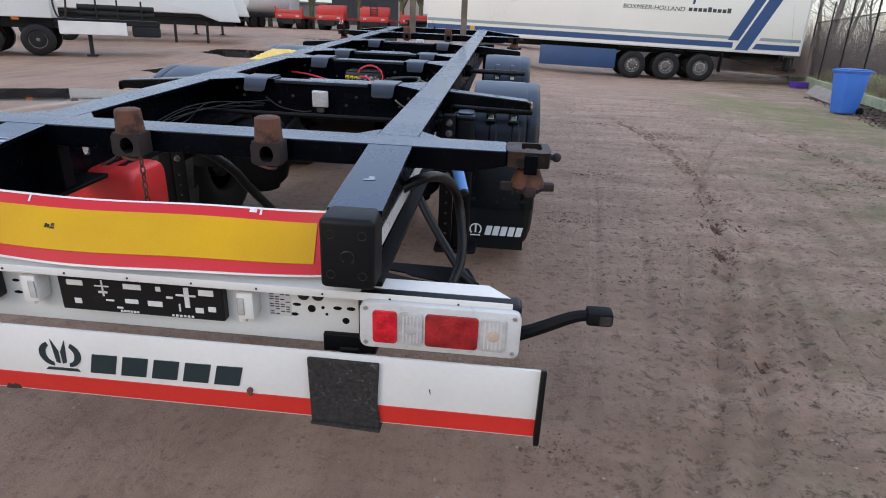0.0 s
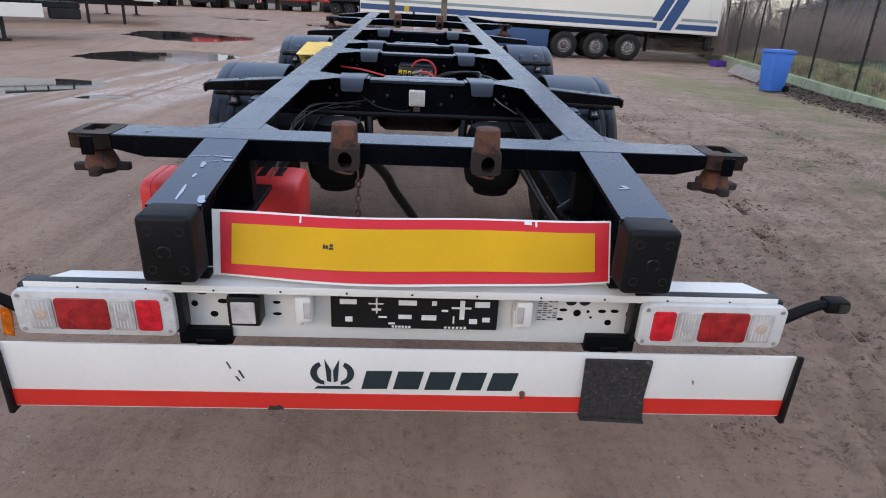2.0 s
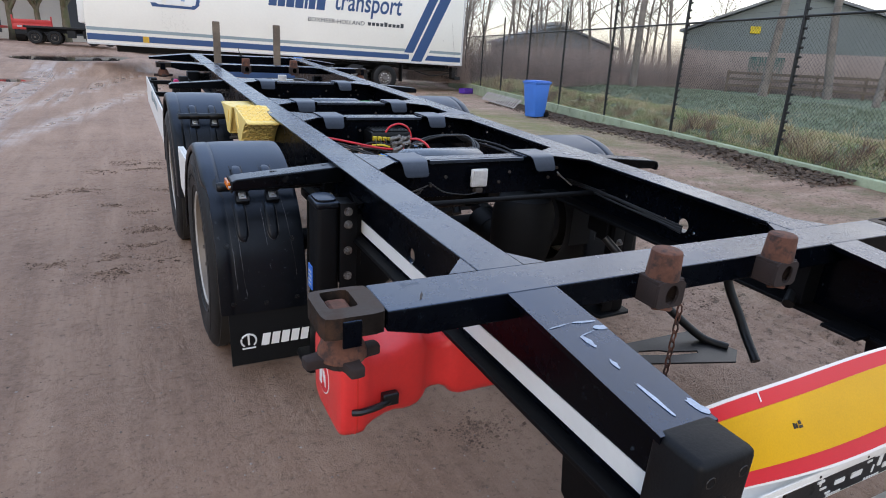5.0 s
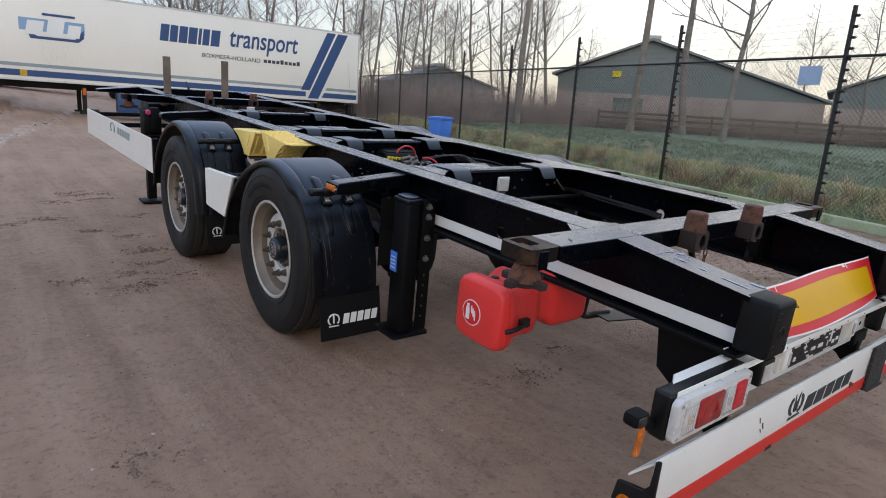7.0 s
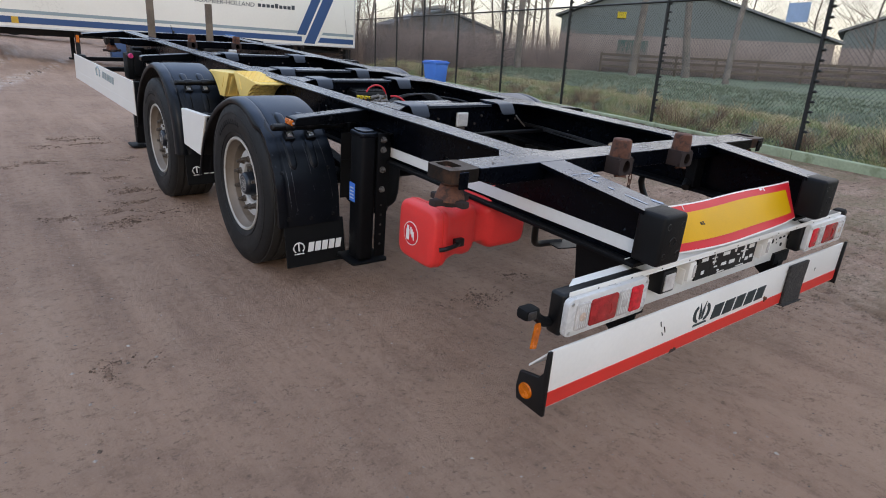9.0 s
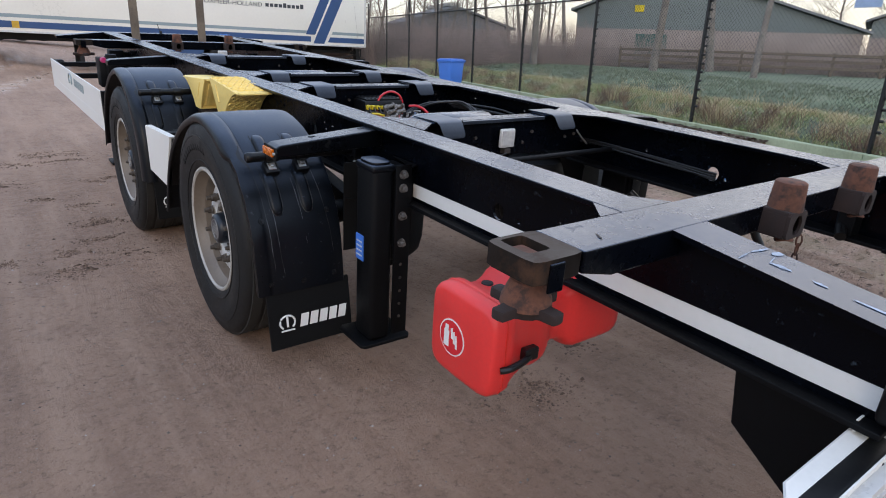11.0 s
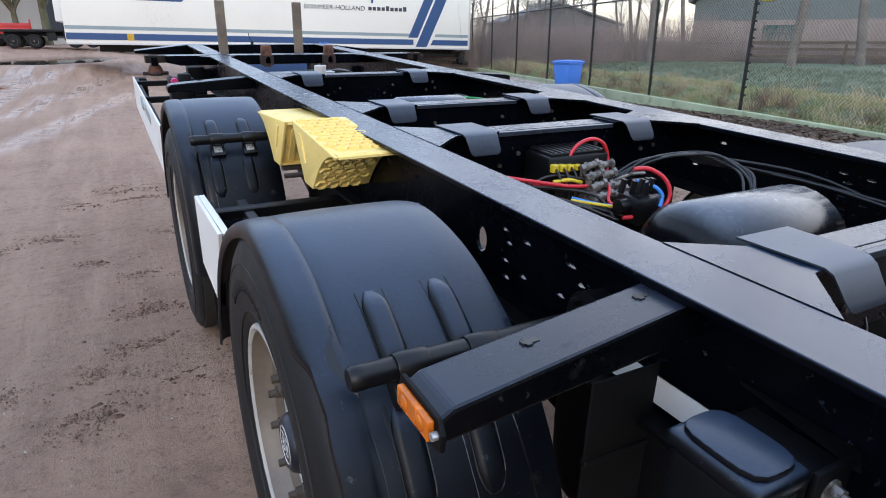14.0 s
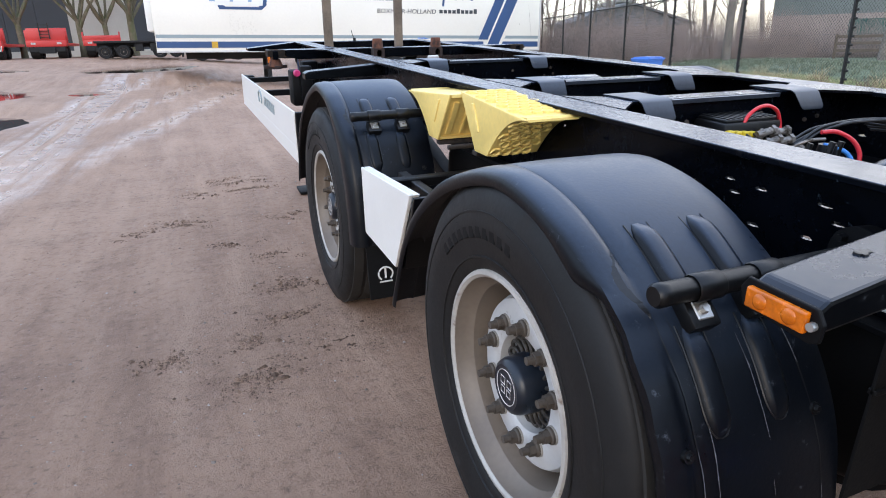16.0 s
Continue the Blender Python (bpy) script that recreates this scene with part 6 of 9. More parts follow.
for sx in (-1, 1):
    bm = B()
    cy(bm, (sx * 1.206, 0.035, 0.305), (sx * 1.212, 0.035, 0.305), 0.030, 0.028, 24)
    tp("round_reflector", bm, M_LENS_AMBER, "", 40, bump)
for k in range(5):
    bm = B()
    a = -0.148 + 0.0965 * k
    w = 0.078
    prism(bm, [(a, 0.346), (a + w, 0.347), (a + w + 0.016, 0.412), (a + 0.016, 0.411)], "y", -0.0365, -0.0335)
    tp("printed_block", bm, M_LOGO, "", None, bump)
bm = B()
cx0, cz0 = -0.235, 0.405
for sg in (-1, 1):
    pts = [(cx0 + sg * (0.022 + 0.044 * math.sin(t)), cz0 - 0.004 - 0.042 * math.cos(t)) for t in np.linspace(0.05, 2.75, 10)]
    inner = [(cx0 + sg * (0.022 + 0.024 * math.sin(t)), cz0 - 0.004 - 0.029 * math.cos(t)) for t in np.linspace(2.7, 0.15, 10)]
    prism(bm, pts + inner, "y", -0.0365, -0.0335)
    prism(bm, [(cx0 + sg * 0.003, cz0 + 0.006), (cx0 + sg * 0.022, cz0 + 0.046), (cx0 + sg * 0.016, cz0 - 0.032), (cx0 + sg * 0.004, cz0 - 0.036)], "y", -0.0365, -0.0335)
prism(bm, [(cx0 - 0.055, 0.344), (cx0 + 0.055, 0.345), (cx0 + 0.046, 0.354), (cx0 - 0.046, 0.353)], "y", -0.0365, -0.0335)
tp("printed_emblem", bm, M_LOGO, "", None, bump)
for x, z, s in ((-0.42, 0.262, 0.018), (-0.40, 0.264, 0.014)):
    bm = B()
    prism(bm, [(x - s, z), (x + s, z), (x + s * 0.6, z + 0.014), (x - s * 0.5, z + 0.017)], "y", -0.0382, -0.0362)
    tp("chipped_paint", bm, M_OLD_STEEL, "", None, bump)
for pts in (((-0.548, 0.435), (-0.538, 0.412), (-0.534, 0.412), (-0.544, 0.436)), ((-0.515, 0.405), (-0.502, 0.378), (-0.497, 0.378), (-0.510, 0.406)), ((-0.525, 0.383), (-0.515, 0.366), (-0.511, 0.367), (-0.521, 0.384)), ((0.880, 0.395), (0.884, 0.380), (0.886, 0.380), (0.883, 0.396))):
    bm = B()
    prism(bm, pts, "y", -0.0362, -0.0335)
    tp("scratch", bm, M_OLD_STEEL, "", None, bump)
bm = B()
cy(bm, (0.349, -0.034, 0.338), (0.349, -0.046, 0.338), 0.009, 0.008, 6)
bx(bm, 0.343, 0.355, -0.04, -0.035, 0.318, 0.340, 0.002)
tp("bolt", bm, M_RUST, "", None, bump)
# gritty step pad folded over the bumper
bm = B()
prism(bm, [(0.530, 0.474), (0.738, 0.472), (0.732, 0.335), (0.742, 0.252), (0.535, 0.262)], "y", -0.050, -0.036, 0.004)
prism(bm, [(0.535, 0.262), (0.742, 0.252), (0.742, 0.245), (0.535, 0.255)], "y", -0.062, 0.03, 0.003)
tp("step_pad", bm, M_PAD, "gritty black anti-slip step pad", None, bump)
for sx in (-1, 1):
    bm = B()
    prism(bm, [(0.10, 0.70), (0.36, 0.70), (0.33, 0.50), (0.12, 0.36), (0.06, 0.30), (0.045, 0.45), (0.075, 0.50)], "x", *sorted((sx * 0.60, sx * 0.66)), 0.004)
    bx(bm, *sorted((sx * 0.55, sx * 0.71)), 0.05, 0.12, 0.44, 0.50, 0.005)
    tp("bumper_bracket", bm, M_CHASSIS_DARK)

# tubular guard and plate below the tail
bm = B()
tube(bm, [(0.56, 0.62, 0.70), (0.78, 0.75, 0.80), (0.86, 1.10, 0.62), (0.90, 1.00, 0.38), (0.86, 0.86, 0.26)], 0.021, 10)
tube(bm, [(-0.30, 0.88, 0.83), (-0.20, 0.92, 0.80), (-0.13, 1.02, 0.70), (-0.09, 1.09, 0.60), (0.01, 1.19, 0.42), (0.09, 1.265, 0.26), (0.17, 1.315, 0.185), (0.28, 1.30, 0.178), (0.36, 1.28, 0.178)], 0.021, 10)
tube(bm, [(0.55, 1.60, 0.62), (0.62, 1.50, 0.52), (0.69, 1.41, 0.42), (0.80, 1.29, 0.30), (0.90, 1.18, 0.205), (0.97, 1.08, 0.19)], 0.021, 10)
tg = tp("tube_guard", bm, M_BLACK, "bent black tubular guard under the tail", 60)
bm = B()
rim_ = [(0.24, 1.19), (0.90, 0.975), (1.0, 1.05), (0.925, 1.285), (0.255, 1.30)]
slot_ = [(0.48, 1.19), (0.66, 1.125), (0.79, 1.10), (0.80, 1.12), (0.66, 1.16), (0.62, 1.19), (0.52, 1.215)]
pierced_web(bm, rim_, [slot_], 0.178, 0.186)
bmesh.ops.transform(bm, matrix=Matrix(((0, 1, 0, 0), (0, 0, 1, 0), (1, 0, 0, 0), (0, 0, 0, 1))), verts=bm.verts)
tp("guard_plate", bm, M_BLACK, "flat black plate with a long slot", None, tg)
bm = B()
cy(bm, (0.83, 1.30, 0.74), (0.885, 1.12, 0.63), 0.026, None, 20)
bl = tp("blue_pipe", bm, M_BLUE_PIPE, "short open blue plastic pipe", 40)
bm = B()
cy(bm, (0.8851, 1.1198, 0.6299), (0.887, 1.113, 0.626), 0.021, None, 20)
tp("pipe_bore", bm, M_CABLE, "", None, bl)
for sx in (-1, 1):
    bm = B()
    bx(bm, *sorted((sx * 0.585, sx * 0.50)), 0.34, 0.46, 0.70, 0.712, 0.003)
    tp("rail_lug", bm, M_CHASSIS_DARK)
    bm = B()
    bx(bm, *sorted((sx * 0.679, sx * 0.600)), 0.60, 0.66, 0.70, 0.90, 0.003)
    tp("rail_lug", bm, M_CHASSIS_DARK)
# chalky scuffs on the tail of the rails
random.seed(8)
def tail_z(y):
    return 0.906 + (min(y, 0.565) - 0.02) * 0.0991
for x, y, a, b, r in ((-0.668, 0.312, 0.012, 0.026, 8), (-0.667, 0.225, 0.009, 0.016, 0), (-0.666, 0.105, 0.008, 0.055, 2), (-0.602, 0.352, 0.032, 0.009, -12), (-0.625, 0.383, 0.055, 0.0035, -8), (-0.700, 0.384, 0.050, 0.0022, 6), (-0.650, 0.340, 0.040, 0.0018, 14), (-0.595, 0.06, 0.018, 0.028, 12), (0.655, 0.23, 0.03, 0.006, 12), (0.66, 0.245, 0.018, 0.008, -15), (-0.95, 0.60, 0.004, 0.022, -30)):
    bm = B()
    a, b = a * 0.62, b * 1.05
    pts = [(a * (1 + 0.8 * noise.noise((k * 0.9, x * 9, y))) * math.cos(t), b * (1 + 0.4 * noise.noise((k * 2, y * 9, x))) * math.sin(t)) for k, t in enumerate(np.linspace(0, 2 * math.pi, 15)[:-1])]
    c, s = math.cos(radians(r)), math.sin(radians(r))
    vs = [bm.verts.new((x + u * c - v * s, y + u * s + v * c, (tail_z(y + u * s + v * c) if y < 0.55 else TOP) + 0.0015)) for u, v in pts]
    bm.faces.new(vs)
    tp("scuff", bm, M_SCUFF if y < 0.55 else M_OLD_STEEL)

# ---- valves, hoses and cables between the rails ----
bm = B()
bx(bm, -0.145, 0.13, 3.11, 3.262, 0.755, 0.885, 0.012)
bx(bm, -0.132, 0.118, 3.12, 3.255, 0.882, 0.896, 0.006)
ebs = tp("control_unit", bm, M_BLACK, "black brake control unit with yellow connectors", 40)
for k in range(9):
    bm = B()
    bx(bm, -0.122 + 0.026 * k, -0.110 + 0.026 * k, 3.125, 3.25, 0.8955, 0.900, 0.002)
    tp("fin", bm, M_BLACK, "", None, ebs)
for k in range(5):
    bm = B()
    bx(bm, -0.140 + 0.034 * k + (0.09 if k > 3 else 0), -0.114 + 0.034 * k + (0.09 if k > 3 else 0), 3.088, 3.112, 0.832, 0.862 - 0.003 * k, 0.004)
    tp("connector", bm, M_HOSE_YELLOW, "yellow plug connector", None, ebs)
M_DULL = paint("dull_fitting_metal", (0.22, 0.20, 0.18), 0.42, metal=0.7, var=0.4, s1=20, s2=90, bump=0.3, dirt=(0.05, 0.04, 0.03), dirt_at=0.52, dirt_scale=30)
bm = B()
bx(bm, -0.045, 0.115, 2.96, 3.085, 0.70, 0.775, 0.012)
vb = tp("valve_block", bm, M_DULL, "grey metal valve block with many unions", 40)
random.seed(9)
for r in range(4):
    for k in range(2):
        bm = B()
        x, y, z = -0.02 + 0.07 * k, 2.97 + 0.033 * r, 0.765 + 0.028 * r
        dx, dz = 0.050 + random.uniform(-0.01, 0.01), 0.012 + random.uniform(-0.008, 0.012)
        cy(bm, (x - 0.012, y, z - 0.004), (x + dx, y - 0.012, z + dz), 0.014, 0.0125, 10)
        cy(bm, (x + dx - 0.012, y - 0.010, z + dz - 0.002), (x + dx, y - 0.012, z + dz), 0.0175, 0.0175, 6)
        cy(bm, (x + 0.004, y, z), (x + 0.014, y - 0.003, z + 0.003), 0.0175, 0.0175, 6)
        cy(bm, (x, y, z - 0.05), (x, y, z), 0.013, 0.013, 8)
        tp("union", bm, M_DULL, "", 40, vb)
bm = B()
bx(bm, 0.0, 0.10, 2.80, 2.92, 0.70, 0.80, 0.02)
cy(bm, (0.05, 2.86, 0.80), (0.05, 2.86, 0.845), 0.034, 0.028)
cy(bm, (-0.04, 2.86, 0.765), (0.14, 2.86, 0.765), 0.024)
bx(bm, -0.05, 0.16, 2.88, 2.98, 0.62, 0.74, 0.02)
rv = tp("relay_valve", bm, M_BLACK, "black relay valve", 40)
for dx, dyy, dz in ((0.015, -0.03, 0.85), (0.07, -0.02, 0.845), (0.10, 0.03, 0.83), (0.0, 0.035, 0.835)):
    bm = B()
    cy(bm, (dx, 2.86 + dyy, dz - 0.035), (dx + 0.006, 2.86 + dyy - 0.006, dz + 0.012), 0.012, 0.010, 8)
    tp("union", bm, M_CABLE, "", 40, rv)


def hose(name, pts, r, mat, label=""):
    tp(name, tube(B(), pts, r, 8), mat, label, 60)


hose("red_hose", [(-0.055, 3.11, 0.78), (-0.052, 3.12, 0.86), (-0.02, 3.12, 0.915), (0.045, 3.12, 0.936), (0.105, 3.12, 0.915), (0.135, 3.12, 0.86), (0.12, 3.10, 0.80)], 0.007, M_HOSE_RED, "red coiled air hose")
hose("red_hose", [(0.02, 2.87, 0.885), (0.07, 2.85, 0.885), (0.115, 2.82, 0.855), (0.13, 2.80, 0.805), (0.10, 2.80, 0.755), (0.03, 2.82, 0.735), (-0.03, 2.84, 0.73)], 0.0075, M_HOSE_RED, "red coiled air hose")
hose("red_hose", [(-0.57, 3.16, 0.86), (-0.42, 3.12, 0.85), (-0.26, 3.06, 0.825), (-0.12, 3.03, 0.80), (-0.03, 3.03, 0.79)], 0.007, M_HOSE_RED, "red coiled air hose")
hose("red_hose", [(-0.22, 3.10, 0.80), (-0.13, 3.08, 0.785), (-0.05, 3.06, 0.785)], 0.008, M_HOSE_RED)
hose("red_hose", [(0.06, 3.04, 0.80), (0.02, 2.97, 0.79), (-0.02, 2.92, 0.76), (0.02, 2.87, 0.74)], 0.006, M_HOSE_RED)
hose("blue_hose", [(0.03, 2.86, 0.845), (0.08, 2.83, 0.83), (0.105, 2.81, 0.80), (0.09, 2.80, 0.765)], 0.0075, M_HOSE_BLUE, "blue air hose")
hose("blue_hose", [(-0.12, 3.0, 0.765), (-0.06, 2.93, 0.755), (0.0, 2.90, 0.75)], 0.006, M_HOSE_BLUE)
hose("yellow_hose", [(-0.16, 3.06, 0.81), (-0.10, 3.05, 0.815), (-0.04, 3.05, 0.80)], 0.007, M_HOSE_YELLOW, "yellow air hose")
hose("yellow_hose", [(-0.14, 2.98, 0.765), (-0.06, 2.91, 0.758), (0.0, 2.88, 0.75)], 0.0055, M_HOSE_YELLOW)
hose("grey_hose", [(0.08, 3.02, 0.80), (0.12, 2.98, 0.83), (0.17, 2.96, 0.835)], 0.006, M_DULL)
random.seed(12)
for k in range(5):
    o = 0.009 * k
    ru = random.uniform
    hose("cable", [(0.10, 3.04 - o, 0.815 - 0.4 * o), (0.22 + ru(-0.01, 0.01), 3.03 - o + ru(-0.012, 0.012), 0.86 + ru(-0.012, 0.008)), (0.38 + ru(-0.02, 0.02), 2.98 + ru(-0.03, 0.02), 0.892 + ru(-0.014, 0.008)), (0.45 + ru(-0.02, 0.02), 2.87 + ru(-0.02, 0.02), 0.89 + ru(-0.02, 0.01)), (0.43 + ru(-0.02, 0.02), 2.74 + ru(-0.02, 0.02), 0.86 + ru(-0.02, 0.01)), (0.37 + ru(-0.03, 0.02), 2.65 + ru(-0.02, 0.02), 0.79), (0.34 + ru(-0.03, 0.03), 2.60, 0.70)], 0.0055, M_CABLE)
for k in range(7):
    a = random.uniform(-0.5, -0.1)
    hose("cable", [(a - 0.1, 3.2 + random.uniform(-0.1, 0.05), 0.79), (a, 3.08, 0.80 + random.uniform(-0.03, 0.03)), (a + 0.2, 2.98, 0.775), (0.0 + random.uniform(-0.1, 0.15), 2.85, 0.72)], 0.0055, M_CABLE)
for k in range(6):
    hose("cable", [(-0.127 + 0.034 * k, 3.09, 0.845), (-0.135 + 0.036 * k, 3.06, 0.83), (-0.12 + 0.035 * k, 3.05, 0.77), (-0.1 + 0.04 * k, 3.1, 0.70)], 0.005, M_CABLE)
for k in range(4):
    hose("cable", [(0.40 + 0.02 * k, 3.0, 0.88 - 0.012 * k), (0.54 + ru(-0.015, 0.01), 2.6, 0.875 + ru(-0.03, 0.01)), (0.57 + ru(-0.015, 0.01), 2.2, 0.83 + ru(-0.03, 0.01)), (0.605, 1.7, 0.81 + ru(-0.02, 0.02)), (0.61, 1.2, 0.80 + ru(-0.03, 0.02))], 0.0055, M_CABLE)
for k in range(5):
    hose("cable", [(-0.58, 0.80 + 0.05 * k, 0.74), (-0.585 + ru(-0.008, 0.008), 1.1, 0.79 + ru(-0.03, 0.03)), (-0.580 + ru(-0.008, 0.015), 1.5, 0.82 + ru(-0.04, 0.05)), (-0.53 + ru(-0.05, 0.05), 1.80 + ru(-0.06, 0.05), 0.83 + ru(-0.05, 0.04)), (-0.36 + ru(-0.08, 0.08), 1.94, 0.82 + ru(-0.03, 0.03))], ru(0.0018, 0.0032), M_CABLE)
hose("cable", [(-0.30, 1.915, 0.87), (-0.22, 1.91, 0.82), (-0.10, 1.91, 0.80), (-0.04, 1.91, 0.805)], 0.003, M_CABLE)
hose("cable", [(0.58, 1.95, 0.80), (0.48, 1.92, 0.86), (0.44, 1.91, 0.89)], 0.004, M_ZINC)
hose("cable", [(-0.52, 2.62, 0.80), (-0.3, 2.60, 0.70), (-0.1, 2.66, 0.66), (0.1, 2.7, 0.66)], 0.010, M_CABLE)
hose("cable", [(-0.57, 2.45, 0.84), (-0.50, 2.52, 0.78), (-0.42, 2.60, 0.72), (-0.40, 2.75, 0.68)], 0.010, M_CABLE)
hose("cable", [(-0.56, 2.60, 0.85), (-0.46, 2.72, 0.80), (-0.40, 2.85, 0.76)], 0.009, M_CABLE)
hose("green_cable", [(0.25, 4.70, 0.83), (0.33, 4.66, 0.87), (0.45, 4.62, 0.87), (0.57, 4.60, 0.85)], 0.006, paint("green_hose", (0.02, 0.25, 0.08), 0.5))
for k in range(4):
    hose("cable", [(0.57, 5.0 + 0.03 * k, 0.83), (0.45, 4.7, 0.82 + 0.012 * k), (0.36, 4.5, 0.80), (0.30, 4.42, 0.76)], 0.009, M_CABLE)
for k in range(5):
    hose("cable", [(-0.5, 6.4 + 0.05 * k, 0.84), (-0.1, 6.5, 0.86 - 0.01 * k), (0.25, 6.45 + 0.03 * k, 0.86), (0.45, 6.6, 0.80)], 0.010, M_CABLE)
bm = B()
bx(bm, -0.35, 0.15, 6.36, 6.44, 0.85, 0.868, 0.003)
tp("silver_conduit", bm, M_ZINC)

# red extinguisher box, hung crosswise below the rail
exbox = thing("extinguisher_box", T_TRAILER @ pose(0.024, 0.014, -0.006), "red moulded plastic fire extinguisher box hung below the rail", "extinguisher box")
bm = B()
secs = [(-1.116, 0.84), (-1.112, 0.94), (-1.100, 0.99), (-1.080, 1.0), (-1.058, 1.0), (-1.045, 0.985), (-1.034, 0.90), (-1.010, 0.82), (-0.970, 0.78), (-0.935, 0.80), (-0.905, 0.88), (-0.875, 0.91), (-0.850, 0.90), (-0.832, 0.82), (-0.815, 0.66), (-0.79, 0.62), (-0.765, 0.63), (-0.742, 0.70), (-0.722, 0.86), (-0.70, 0.92), (-0.56, 0.93), (-0.525, 0.91), (-0.508, 0.86), (-0.500, 0.76)]
rows = []
for x, k in secs:
    yc, zc, hy_, hz_ = 0.885 + 0.06 * sstep(-1.05, -0.8, x), 0.590, 0.138 * (0.50 + 0.50 * k), 0.138 * k
    loop = []
    for t in np.linspace(0, 2 * math.pi, 25)[:-1]:
        c, s = math.cos(t), math.sin(t)
        loop.append(bm.verts.new((x, yc + hy_ * math.copysign(abs(c) ** 0.35, c), zc + hz_ * math.copysign(abs(s) ** 0.35, s))))
    rows.append(loop)
for a, b in zip(rows, rows[1:]):
    for j in range(24):
        bm.faces.new((a[j], a[(j + 1) % 24], b[(j + 1) % 24], b[j]))
bm.faces.new(rows[0])
bm.faces.new(rows[-1])
part("shell", bm, M_REDBOX, exbox, "", 50)
bm = B()
tube(bm, [(-1.070, 0.885 + 0.1375 * math.copysign(abs(math.cos(t)) ** 0.35, math.cos(t)), 0.590 + 0.1375 * math.copysign(abs(math.sin(t)) ** 0.35, math.sin(t))) for t in np.linspace(0, 2 * math.pi, 49)], 0.003, 5, 1)
part("lid_seam", bm, M_RED, exbox, "", 60)
bm = B()
tube(bm, [(-1.085, 0.747, 0.552), (-1.06, 0.736, 0.556), (-1.00, 0.742, 0.560), (-0.955, 0.760, 0.566)], 0.010, 8)
bx(bm, -0.995, -0.945, 0.744, 0.770, 0.548, 0.586, 0.005)
part("strap", bm, M_CABLE, exbox, "black closing strap")
bm = B()
cy(bm, (-1.108, 0.920, 0.578), (-1.1175, 0.920, 0.578), 0.055, None, 32)
lg = part("emblem", bm, M_STRIP, exbox, "round white and red extinguisher symbol")
bm = B()
cy(bm, (-1.117, 0.920, 0.578), (-1.1185, 0.920, 0.578), 0.051, None, 32)
part("emblem_field", bm, M_RED_REFLEX, lg)
bm = B()
bx(bm, -1.120, -1.118, 0.930, 0.952, 0.545, 0.595, 0.0)
bx(bm, -1.120, -1.118, 0.934, 0.948, 0.596, 0.612, 0.0)
for k_ in range(3):
    prism(bm, [(0.892 + 0.010 * k_, 0.552 + 0.012 * k_), (0.899 + 0.010 * k_, 0.552 + 0.012 * k_), (0.903 + 0.010 * k_, 0.590 + 0.008 * k_), (0.896 + 0.010 * k_, 0.594 + 0.008 * k_)], "x", -1.120, -1.118)
part("emblem_sign", bm, M_STRIP, lg)
bm = B()
bx(bm, -0.69, -0.65, 0.90, 1.03, 0.655, 0.718, 0.004)
part("hanger", bm, M_CHASSIS_DARK, exbox)
bm = B()
lathe(bm, [(0.020, 0.694), (0.017, 0.702), (0.0, 0.703)], "z", (-0.97, 0.955, 0.0), 16)
part("plug", bm, M_CABLE, exbox, "black round plug", 40)
bm = B()
bx(bm, -0.62, -0.58, 0.90, 1.03, 0.655, 0.718, 0.004)
part("hanger", bm, M_CHASSIS_DARK, exbox)

